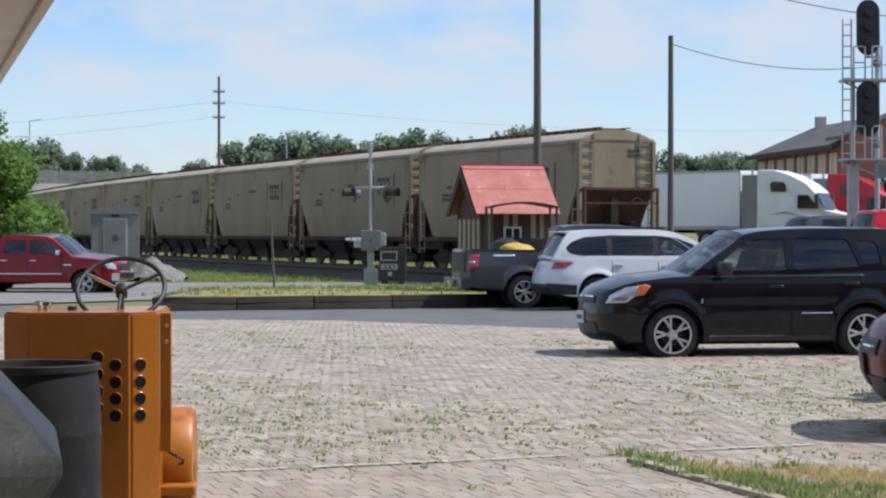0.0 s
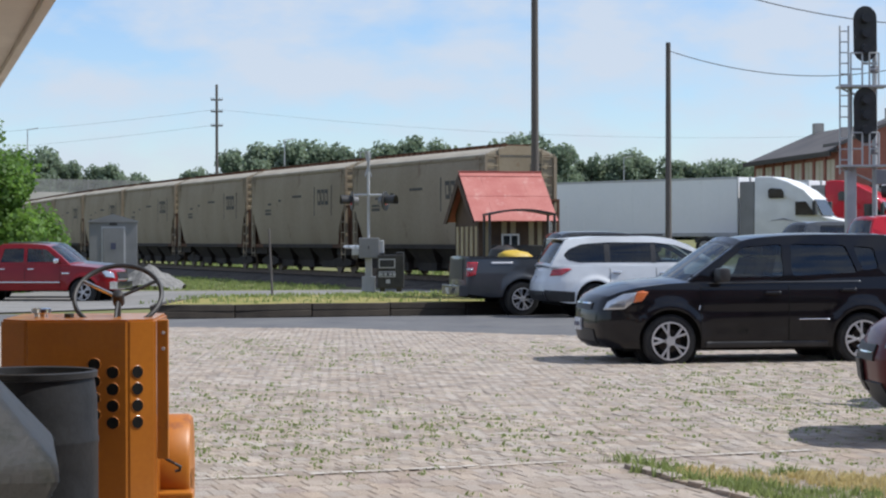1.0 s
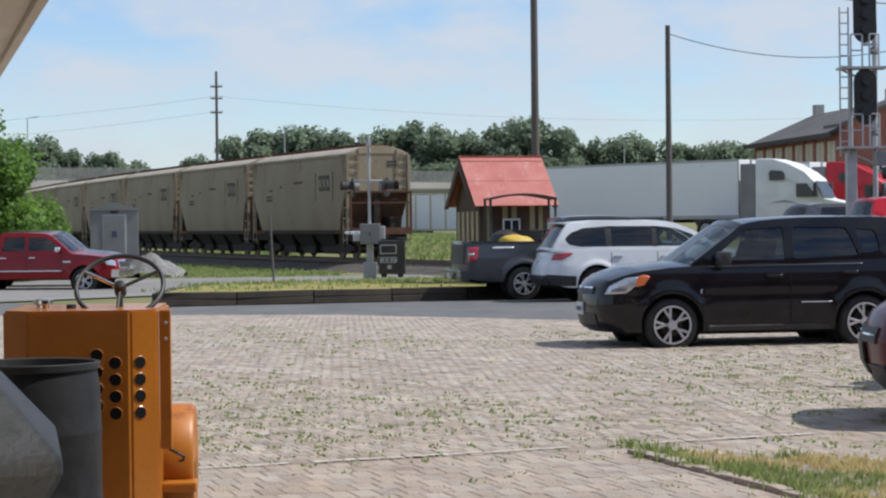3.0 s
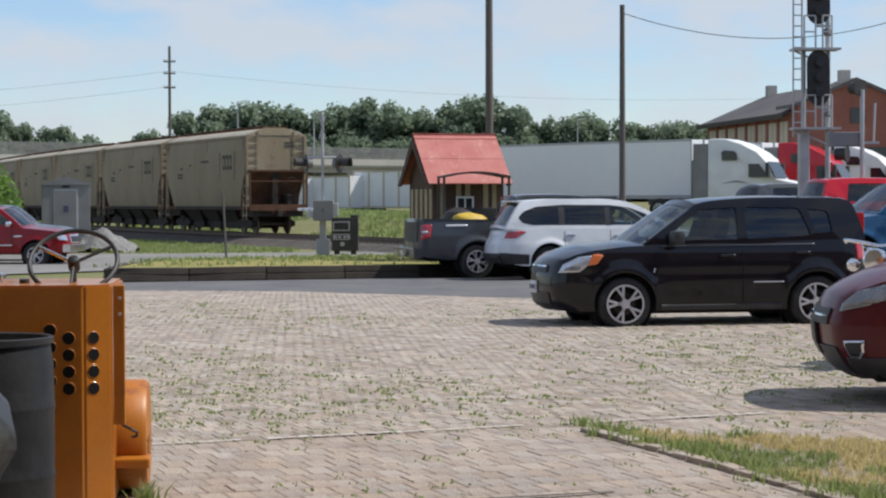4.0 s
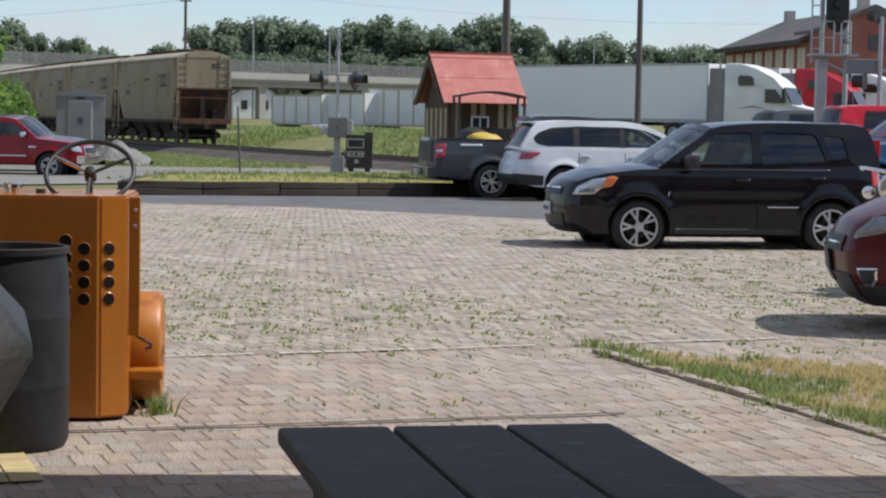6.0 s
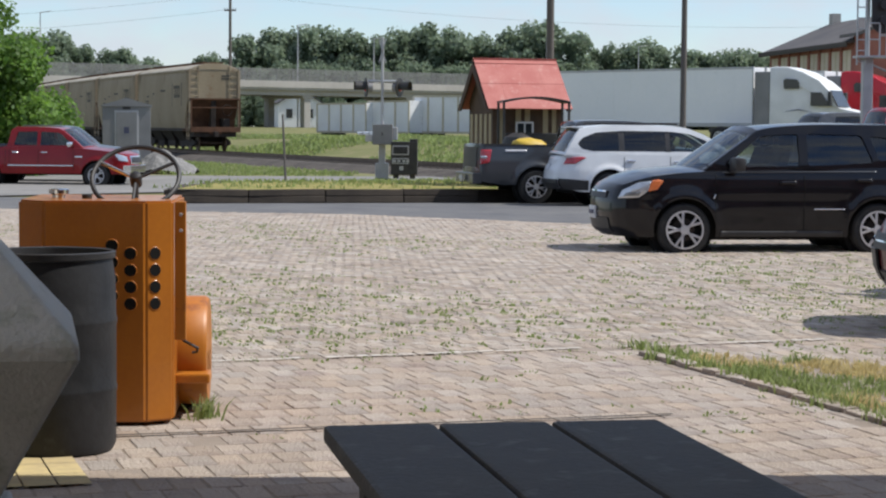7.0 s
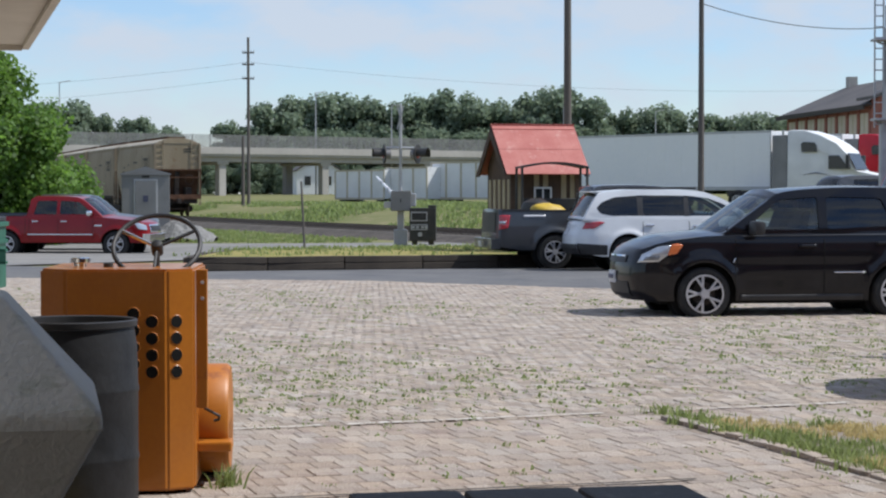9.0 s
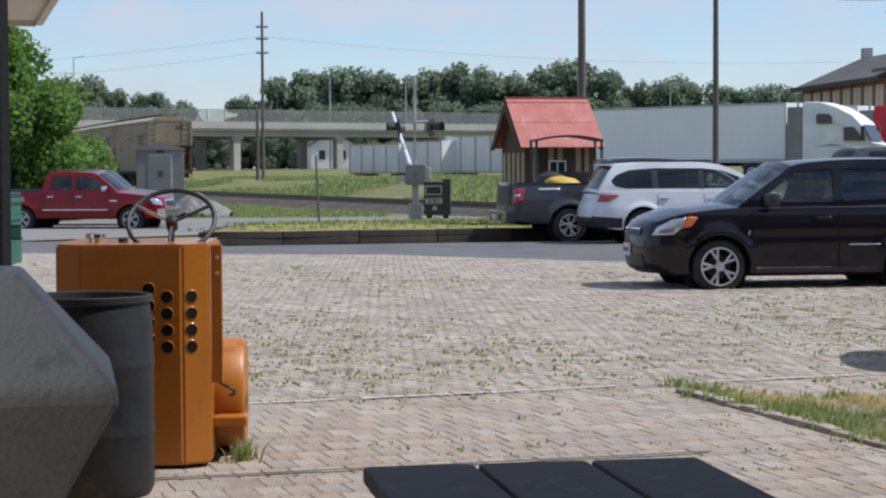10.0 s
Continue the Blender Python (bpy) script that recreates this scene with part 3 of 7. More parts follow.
def build_green():
    rnd = random.Random(21)
    spots = []
    while len(spots) < 3000:
        y = rnd.uniform(9.5, 33)
        x = rnd.uniform(-0.23, 0.24) * y
        dens = noise.noise((x * 0.35, y * 0.25, 1.3)) + 0.55 * math.exp(-((y - 17) / 7) ** 2)
        if lot_edge(x, y) and rnd.random() < max(0.03, dens + 0.18) and not in_verge(Vector((x, y, 0)).dot(E1), Vector((x, y, 0)).dot(E2)):
            if y < 12.6 and rnd.random() < 0.75:
                continue
            spots.append((x, y, land(x, y), rnd.choice((0.5, 0.7, 0.8, 1.0, 1.5))))
    tufts("weeds", spots, M["weed"], 0.018, 0.02, 5, 1, "small green weeds growing in the paving joints", "weeds")
    # verge beside the lot, with its brick edging
    spots, dry = [], []
    for _ in range(9000):
        a, b = 5.3 + rnd.random() ** 1.5 * 3.5, 12.3 - rnd.random() * 4.2
        p = E1 * a + E2 * b
        if not in_verge(a, b) or (a < 5.9 and rnd.random() < 0.6):
            continue
        f = 0.8 * noise.noise((a * 1.5, b * 1.5, 4)) + 0.5 * (a - 5.95)
        (dry if f > -0.2 else spots).append((p.x, p.y, 0.0, rnd.uniform(0.5, 1.1)))
    tufts("verge_grass", spots, M["blade"], 0.062, 0.013, 6, 2, "rough green grass on the verge beside the paving")
    tufts("dry_verge_grass", dry, M["blade_dry"], 0.05, 0.012, 7, 3, "dry straw-coloured grass on the verge")
    edge = [(E1 * (5.2 + rnd.gauss(0, 0.05)) + E2 * rnd.uniform(8, 12.6)) for _ in range(140)]
    tufts("edge_weeds", [(p.x, p.y, 0, rnd.uniform(0.6, 1.6)) for p in edge], M["blade"], 0.06, 0.014, 7, 4, "leafy weeds along the brick edging", "weeds")
    foot = [(-1.27 + rnd.gauss(0, 0.03), 10.2 + rnd.gauss(0, 0.06), 0, rnd.uniform(0.6, 1.3)) for _ in range(13)]
    tufts("weed_clump", foot, M["blade"], 0.10, 0.014, 6, 5, "green weed clump at the foot of the tow tractor", "weeds")
    kerb = thing("verge_edging", label="sunken brick edging between the paving and the grass verge", category="edging", kind="structure")
    me = None
    for i in range(22):
        p = E1 * 5.16 + E2 * (7.9 + i * 0.2)
        if me is None:
            me = box(-0.05, 0.05, -0.094, 0.094, -0.06, 0.03, 0.008)
            ob = part("brick", me, M["brick"], kerb)
            me = ob.data
        else:
            ob = new("brick", me)
            ob.parent = kerb
        ob.matrix_basis = pose(p.x, p.y, rnd.uniform(-0.01, 0.008), rnd.uniform(-2, 2), rnd.uniform(-3, 3), math.degrees(LOT) + rnd.uniform(-2, 2))
    # lawn island and the strip before the rails
    spots = []
    for _ in range(3800):
        x, y = rnd.uniform(-7, 7), rnd.uniform(45, 62.5)
        if y > 45.2 + max(0, (x + 6.3)) * 0.46 and y < 56 + (x + 6.8) * 0.95:
            k = smooth01(53, 60, y - 0.35 * x) * 0.85 + 0.05
            if rnd.random() < k + 0.1:
                spots.append((x, y, land(x, y) + 0.27, rnd.uniform(0.4, 0.9)))
    tufts("lawn_grass", spots, M["blade"], 0.14, 0.06, 4, 6, "short patchy grass on the lawn island")
    spots = []
    while len(spots) < 3000:
        y = rnd.uniform(74, 122)
        x = track_x(y) - rnd.uniform(4.0, 13)
        if x < -4 - (y - 76) * 0.02 and y > 77 and x > -32:
            spots.append((x, y, land(x, y) - 0.05, rnd.uniform(0.4, 1.2)))
    tufts("bank_grass", spots, M["blade"], 0.15, 0.07, 5, 7, "green grass on the bank before the rails")
    spots = []
    while len(spots) < 7000:
        y = rnd.uniform(80, 205)
        x = track_x(y) + rnd.uniform(3.0, 40)
        if -0.2 < x / y < 0.035:
            n = noise.noise((x * 0.12, y * 0.05, 2))
            if n > -0.15:
                spots.append((x, y, land(x, y) - 0.05, rnd.uniform(0.4, 1.3) * (1 + n)))
    tufts("field_weeds", spots, M["weed"], 0.24, 0.16, 5, 8, "tall green weeds on the open ground beyond the rails", "weeds")


# ---------------------------------------------------------------- trees
def leaf_cloud(rnd, clumps, leaf, per):
    """Leaf sprays scattered over clumps (centre, radius)."""
    verts, faces = [], []
    for c, r in clumps:
        for _ in range(per):
            d = Vector((rnd.gauss(0, 1), rnd.gauss(0, 1), rnd.gauss(0, 1))).normalized()
            p = Vector(c) + d * r * rnd.uniform(0.45, 1.08)
            up = Vector((rnd.gauss(0, 1), rnd.gauss(0, 1), rnd.gauss(0.4, 1))).normalized()
            t = d.cross(up)
            if t.length < 1e-3:
                continue
            t.normalize()
            n = (d * 0.6 + up * 0.6).normalized()
            b = n.cross(t).normalized()
            s = leaf * rnd.uniform(0.6, 1.4)
            k = len(verts)
            for u, v in ((-0.5, -0.35), (0.15, -0.55), (0.62, 0.05), (0.1, 0.5), (-0.45, 0.35)):
                verts.append(tuple(p + t * (u * s) + b * (v * s) + n * (0.12 * s * (u * u))))
            faces.append((k, k + 1, k + 2, k + 3, k + 4))
    return verts, faces


def tree(x, y, z, h, spread, seed, material, leaf, per, n_clumps, label, low=0.3, group=""):
    rnd = random.Random(seed)
    t = thing("tree", x, y, z, 0, label, "tree", group)
    bm = rod((0, 0, -0.2), (0, 0, h * 0.5), h * 0.028, 9, h * 0.016)
    clumps = []
    for i in range(n_clumps):
        a = rnd.uniform(0, 6.283)
        f = rnd.uniform(low, 1.0)
        rr = spread * math.sqrt(max(0.05, 1 - ((f - 0.5) / 0.62) ** 2)) * rnd.uniform(0.3, 1.0)
        cz = f * h * 0.93
        clumps.append(((math.cos(a) * rr, math.sin(a) * rr, cz), spread * rnd.uniform(0.2, 0.36)))
        if i % 3 == 0:
            rod((0, 0, h * rnd.uniform(0.2, 0.45)), (math.cos(a) * rr * 0.9, math.sin(a) * rr * 0.9, cz), h * 0.008, 6, h * 0.003, bm=bm)
    part("trunk", bm, M["bark"], t)
    v, f = leaf_cloud(rnd, clumps, leaf, per)
    raw("crown", v, f, material, t)
    return t


def build_trees():
    rnd = random.Random(33)
    kinds = [tree(-300, 300 + 30 * i, 1.0, 12.0, 4.3, 40 + i, M["leaf_far_haze"], 0.34, 190, 66,
                  "broadleaf tree in the far tree line, haze mixed into its green", 0.12, "far tree line") for i in range(4)]
    # skyline: place along the row, height
    row = [(-72, 15.2), (-67.5, 15.2), (-63.5, 14), (-59, 11.8), (-54.5, 12.3), (-50.5, 11.3), (-38.5, 12.3), (-32, 15.6), (-27.5, 16.4), (-22.8, 16.8), (-18, 15.4), (-13.4, 15.6),
           (-8.8, 16.1), (-4.1, 16.3), (0.6, 15.6), (5.2, 16.1), (9.9, 16.1), (13.6, 17.8), (18.3, 15.6), (23, 14), (27.2, 12.8), (30, 14.4), (33.2, 15), (37, 14), (40.7, 11.8),
           (44.4, 13.5), (48.2, 13.6), (52, 11.4)]
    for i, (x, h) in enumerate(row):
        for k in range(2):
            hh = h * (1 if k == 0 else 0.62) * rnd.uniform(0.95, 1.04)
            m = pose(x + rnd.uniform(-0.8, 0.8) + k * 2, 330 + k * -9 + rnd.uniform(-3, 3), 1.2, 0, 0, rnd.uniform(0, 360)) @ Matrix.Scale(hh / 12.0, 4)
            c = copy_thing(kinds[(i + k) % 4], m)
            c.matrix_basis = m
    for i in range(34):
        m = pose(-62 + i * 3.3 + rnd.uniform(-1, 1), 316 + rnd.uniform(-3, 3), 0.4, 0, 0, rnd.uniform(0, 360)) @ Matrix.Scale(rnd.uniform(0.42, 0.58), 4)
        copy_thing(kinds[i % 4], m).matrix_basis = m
    for t in kinds:
        for o in list(t.children):
            bpy.data.objects.remove(o)
        bpy.data.objects.remove(t)
    # leafy tree beside the dumpster
    tree(-17.1, 74, -0.4, 5.0, 2.7, 71, M["leaf"], 0.13, 420, 90, "bushy bright green tree beside the road", 0.02)
    tree(-20.5, 76, -0.4, 10.6, 3.2, 72, M["leaf"], 0.14, 460, 95, "tall bright green tree beside the road", 0.05)
    tree(-18.9, 75.5, -0.4, 7.9, 2.3, 73, M["leaf"], 0.13, 360, 80, "slender bright green tree beside the road", 0.1)


# ---------------------------------------------------------------- train
def build_hopper():
    """Covered hopper; forward is +x, the rail top is z = 0."""
    car = thing("hopper_wagon", label="weathered tan covered hopper wagon with rusty ends, rolling on the rails", category="train wagon",
                group="goods train")

    def loft4(levels):
        bm = bmesh.new()
        rings = []
        for z, hx, hy in levels:
            rings.append([bm.verts.new(p) for p in ((-hx, -hy, z), (hx, -hy, z), (hx, hy, z), (-hx, hy, z))])
        for a, b in zip(rings, rings[1:]):
            for k in range(4):
                bm.faces.new((a[k], a[(k + 1) % 4], b[(k + 1) % 4], b[k]))
        bm.faces.new(rings[0])
        bm.faces.new(rings[-1])
        return bm
    body = part("body", loft4([(1.08, 5.66, 1.36), (1.3, 5.70, 1.43), (1.55, 5.82, 1.475), (1.8, 5.98, 1.50), (2.1, 6.22, 1.515), (2.35, 6.44, 1.52), (2.55, 6.58, 1.52), (2.7, 6.62, 1.518),
                              (3.1, 6.62, 1.512), (3.5, 6.62, 1.50), (3.8, 6.62, 1.48), (4.05, 6.62, 1.44), (4.2, 6.62, 1.40)]),
                M["hopper"], car, smooth=True)
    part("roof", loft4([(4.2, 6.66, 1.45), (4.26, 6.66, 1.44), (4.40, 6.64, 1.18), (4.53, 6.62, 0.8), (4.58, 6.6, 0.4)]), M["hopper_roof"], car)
    bm = box(-6.6, 6.6, -0.62, -0.5, 4.66, 4.69)
    box(-6.6, 6.6, 0.5, 0.62, 4.66, 4.69, bm=bm)
    for i in range(22):
        box(-6.2 + i * 0.59, -6.14 + i * 0.59, -0.62, 0.62, 4.55, 4.67, bm=bm)
    for i in range(6):
        box(-6.0 + i * 2.05, -4.3 + i * 2.05, -0.32, 0.32, 4.55, 4.68, 0.03, bm=bm)
    part("running_board", bm, M["rust"], car)
    bm = box(-6.7, 6.7, 1.38, 1.47, 4.12, 4.22, 0.01)
    box(-6.7, 6.7, -1.47, -1.38, 4.12, 4.22, 0.01, bm=bm)
    part("top_chord", bm, M["hopper_end"], car)
    bm = box(-5.0, 5.0, 1.39, 1.47, 0.98, 1.12)
    box(-5.0, 5.0, -1.47, -1.39, 0.98, 1.12, bm=bm)
    part("side_sill", bm, M["soot"], car)
    for end in (-1, 1):
        # end wall, its corner posts and the open platform below
        part("end_wall", box(end * 6.62 - 0.03, end * 6.62 + 0.03, -1.40, 1.40, 2.55, 4.24, 0.01), M["hopper_end"], car)
        bm = prism([(end * 6.6, 4.2), (end * 6.68, 4.25), (end * 6.64, 4.6), (end * 6.6, 4.6)], -1.4, 1.4)
        for v in bm.verts:
            if v.co.z > 4.4:
                v.co.y *= 0.35
        part("end_gable", bm, M["hopper_end"], car)
        for y in (-1.44, 1.44):
            part("corner_post", box(end * 6.66 - 0.09, end * 6.66 + 0.09, y - 0.05, y + 0.05, 1.0, 4.22), M["hopper"], car)
        slope = prism([(end * 5.72, 1.02), (end * 5.9, 1.55), (end * 6.29, 2.1), (end * 6.68, 2.58), (end * 6.6, 2.6), (end * 6.2, 2.12), (end * 5.8, 1.57), (end * 5.62, 1.02)], -1.44, 1.44)
        part("slope_sheet", slope, M["rust"], car)
        part("centre_post", prism([(end * 5.9, 1.1), (end * 6.5, 1.1), (end * 6.6, 2.56), (end * 6.5, 2.56)], -0.14, 0.14), M["soot"], car)
        part("brake_wheel", moved(tube([(0, 0.27 * math.cos(0.393 * k), 0.27 * math.sin(0.393 * k)) for k in range(16)], 0.02, 6, True), pose(end * 6.75, -0.75, 2.0)), M["soot"], car)
        part("end_beam", box(end * 7.02 - 0.06, end * 7.02 + 0.06, -1.45, 1.45, 0.95, 1.2), M["rust"], car)
        part("draft_sill", box(min(end * 5.2, end * 7.05), max(end * 5.2, end * 7.05), -0.35, 0.35, 0.85, 1.15), M["rust"], car)
        part("top_rail", box(end * 7.02 - 0.05, end * 7.02 + 0.05, -1.45, 1.45, 2.52, 2.6), M["rust"], car)
        part("hand_rail", box(end * 7.02 - 0.025, end * 7.02 + 0.025, -1.42, 1.42, 2.1, 2.15), M["rust"], car)
        for y in (-1.42, 1.42):
            part("platform_post", box(end * 7.02 - 0.04, end * 7.02 + 0.04, y - 0.04, y + 0.04, 0.95, 2.6), M["rust"], car)
            part("side_rail", box(min(end * 6.6, end * 7.05), max(end * 6.6, end * 7.05), y - 0.04, y + 0.04, 2.5, 2.58), M["rust"], car)
            part("side_sill_end", box(min(end * 5.0, end * 7.05), max(end * 5.0, end * 7.05), y - 0.04, y + 0.04, 0.98, 1.12), M["rust"], car)
        for y in (-1.5, 1.5):
            bm = bmesh.new()
            for k in range(9):
                rod((end * 6.25, y, 0.75 + k * 0.4), (end * 6.72, y, 0.75 + k * 0.4), 0.022, 6, bm=bm)
            rod((end * 6.25, y, 0.6), (end * 6.25, y, 4.2), 0.025, 6, bm=bm)
            rod((end * 6.72, y, 0.6), (end * 6.72, y, 4.2), 0.025, 6, bm=bm)
            part("ladder", bm, M["hopper"], car)
            rail = rod((end * 6.7, y * 0.6, 2.6), (end * 6.7, y * 0.6, 4.5), 0.022, 6)
            rod((end * 6.7, y * 0.95, 2.6), (end * 6.7, y * 0.95, 4.3), 0.022, 6, bm=rail)
            for k in range(5):
                rod((end * 6.7, y * 0.6, 2.75 + k * 0.36), (end * 6.7, y * 0.95, 2.75 + k * 0.36), 0.02, 6, bm=rail)
            part("end_ladder", rail, M["hopper_end"], car)
        part("brake_gear", box(min(end * 6.0, end * 6.8), max(end * 6.0, end * 6.8), -0.9, -0.5, 1.15, 1.6, 0.05), M["soot"], car)
        truck = thing("bogie")
        truck.parent = car
        truck.matrix_basis = pose(end * 5.1, 0, 0)
        bm = bmesh.new()
        for y in (-0.98, 0.98):
            prism([(-1.25, 0.38), (-1.25, 0.56), (-0.5, 0.72), (0.5, 0.72), (1.25, 0.56), (1.25, 0.38), (0.5, 0.28), (-0.5, 0.28)], y - 0.09, y + 0.09, bm=bm)
        box(-0.22, 0.22, -1.1, 1.1, 0.5, 0.8, bm=bm)
        part("side_frame", bm, M["soot"], truck)
        for x in (-0.88, 0.88):
            bm = lathe([(0.42, -0.06), (0.45, -0.04), (0.45, 0.03), (0.47, 0.05), (0.3, 0.055)], 20, axis="y")
            moved(bm, pose(x, -0.78, 0.46))
            bm2 = lathe([(0.3, -0.055), (0.47, -0.05), (0.45, -0.03), (0.45, 0.04), (0.42, 0.06)], 20, axis="y")
            moved(bm2, pose(x, 0.78, 0.46))
            merge(bm, bm2)
            rod((x, -0.8, 0.46), (x, 0.8, 0.46), 0.08, 8, bm=bm)
            part("wheelset", bm, M["rail"], truck, smooth=True)
        part("end_sill_box", box(min(end * 5.0, end * 6.9), max(end * 5.0, end * 6.9), -1.25, 1.25, 0.72, 1.05), M["soot"], car)
        part("coupler", box(min(end * 7.0, end * 7.25), max(end * 7.0, end * 7.25), -0.13, 0.13, 0.72, 0.98, 0.03), M["soot"], car)
    for x in (-2.9, 0.0, 2.9):
        bm = bmesh.new()
        rings = [[bm.verts.new(p) for p in ((x - a, -b, z), (x + a, -b, z), (x + a, b, z), (x - a, b, z))] for z, a, b in ((1.1, 1.44, 1.38), (0.5, 0.9, 0.9), (0.2, 0.9, 0.9))]
        for p, q in zip(rings, rings[1:]):
            for k in range(4):
                bm.faces.new((p[k], p[(k + 1) % 4], q[(k + 1) % 4], q[k]))
        bm.faces.new(rings[0])
        bm.faces.new(rings[-1])
        part("discharge_hopper", bm, M["soot"], car)
    # underframe deepened and, like the hoppers, near black to fill in shade below
    part("underframe", box(-5.6, 5.6, -0.7, 0.7, 0.3, 1.08), M["soot"], car)
    # marks on both sides: block emblem near one end, small stencil bars
    for s in (1, -1):
        for x0, w in ((-4.6, 0.42), (-4.1, 0.42), (-3.6, 0.42)):
            bm = prism([(x0, 2.65), (x0 + w, 2.65), (x0 + w + 0.08, 3.35), (x0 + 0.08, 3.35)], s * 1.512, s * 1.522)
            cut = prism([(x0 + 0.12, 2.82), (x0 + w - 0.08, 2.82), (x0 + w - 0.02, 3.18), (x0 + 0.16, 3.18)], s * 1.523, s * 1.526)
            part("emblem_block", bm, M["mark"], car, "dark block of a painted emblem")
            part("emblem_gap", cut, M["hopper"], car)
        for x0, x1 in ((-5.05, -4.96), (-2.75, -2.66)):
            part("emblem_bracket", box(x0, x1, min(s * 1.512, s * 1.522), max(s * 1.512, s * 1.522), 2.2, 3.5), M["mark"], car)
        for x0, z0, w in ((3.6, 2.75, 0.5), (3.6, 2.45, 0.9), (3.6, 2.3, 0.9), (2.1, 2.9, 0.35), (-0.9, 3.05, 1.3)):
            part("stencil_bar", box(x0, x0 + w, min(s * 1.517, s * 1.526), max(s * 1.517, s * 1.526), z0, z0 + 0.1), M["mark"], car)
    for k in range(2):
        part("stencil_bar", box(-6.67, -6.655, -1.0, -0.45, 3.85 - k * 0.16, 3.93 - k * 0.16), M["mark"], car)
    # heights above the rail: tall underframe, body lifted
    for ob in car.children:
        if ob.type == "MESH":
            for v in ob.data.vertices:
                v.co.z = float(np.interp(v.co.z, (0, 0.5, 1.08, 2.4, 5.0), (0, 0.55, 1.25, 2.82, 5.42)))
    return car


def build_train():
    first = build_hopper()
    cars = [first]
    for i in range(1, 10):
        cars.append(copy_thing(first, pose(0, 0, 0)))
    return cars


# ---------------------------------------------------------------- vehicles
def wheel(parent, x, y, r, width, side, spokes=5, rim=None, kind="alloy"):
    w = thing("wheel")
    w.parent = parent
    w.matrix_basis = pose(x, y, r, 0, 0, 0 if side > 0 else 180)
    ri = r * (rim or 0.66)
    ty = lathe([(ri, -width / 2), (r * 0.9, -width / 2), (r * 0.985, -width * 0.36), (r, -width * 0.2), (r, width * 0.2), (r * 0.985, width * 0.36),
                (r * 0.9, width / 2), (r * 0.8, width * 0.515), (ri, width / 2 - 0.01), (ri, -width / 2)], 36, axis="y", caps=False)
    part("tyre", ty, M["rubber"], w, smooth=True)
    bm = lathe([(ri, -width * 0.4), (ri, width * 0.35), (ri * 0.93, width * 0.36), (ri * 0.9, width * 0.1), (ri * 0.2, width * 0.08)], 28, axis="y")
    # turned outwards: the open face is -y of the lathe
    bmesh.ops.rotate(bm, cent=(0, 0, 0), matrix=Matrix.Rotation(radians(180), 3, "Z"), verts=bm.verts)
    part("rim_barrel", bm, M["dark_void"], w, smooth=True)
    part("brake_disc", moved(lathe([(ri * 0.6, -0.01), (ri * 0.6, 0.01)], 24, axis="y"), pose(0, width * 0.16, 0)), M["soot"], w)
    bm = lathe([(ri * 1.0, 0.0), (ri * 1.02, 0.03), (ri * 0.93, 0.03), (ri * 0.91, 0.0), (ri * 1.0, 0.0)], 36, axis="y", caps=False)
    moved(bm, pose(0, width * 0.5 + 0.012, 0))
    wk = r / 0.32
    for k in range(spokes):
        for off in (-0.2, 0.2):
            a = 2 * math.pi * k / spokes + 0.3 + off
            b = prism([(-0.013 * wk - off * 0.1 * wk, ri * 0.15), (0.013 * wk - off * 0.1 * wk, ri * 0.15), (0.016 * wk, ri * 0.95), (-0.016 * wk, ri * 0.95)],
                      width * 0.40, width * 0.49, 0.005)
            moved(b, Matrix.Rotation(a, 4, "Y"))
            merge(bm, b)
    c = lathe([(ri * 0.24, -0.02), (ri * 0.24, 0.01), (ri * 0.15, 0.02)], 14, axis="y")
    moved(c, pose(0, width * 0.47, 0))
    merge(bm, c)
    part("rim", bm, M[kind], w, smooth=True)
    return w


def curve_through(pts, n=6):
    """Catmull-Rom samples through the points."""
    p = [Vector((a, b)) for a, b in pts]
    out = []
    for i in range(len(p) - 1):
        p0, p1, p2, p3 = p[max(0, i - 1)], p[i], p[i + 1], p[min(len(p) - 1, i + 2)]
        for k in range(n):
            u = k / n
            out.append(0.5 * ((2 * p1) + (p2 - p0) * u + (2 * p0 - 5 * p1 + 4 * p2 - p3) * u * u + (3 * p1 - p0 - 3 * p2 + p3) * u ** 3))
    return [(v.x, v.y) for v in out] + [tuple(pts[-1])]


def rounded(poly, r=0.05):
    """The polygon with its corners rounded."""
    out, n = [], len(poly)
    for i in range(n):
        a, b, c = (Vector(poly[k % n]) for k in (i - 1, i, i + 1))
        d1, d2 = (a - b), (c - b)
        ra, rc = min(r, d1.length * 0.4), min(r, d2.length * 0.4)
        p, q = b + d1.normalized() * ra, b + d2.normalized() * rc
        for k in range(5):
            u = k / 4
            v = p * (1 - u) ** 2 + b * (2 * u * (1 - u)) + q * u * u
            out.append((v.x, v.y))
    return out


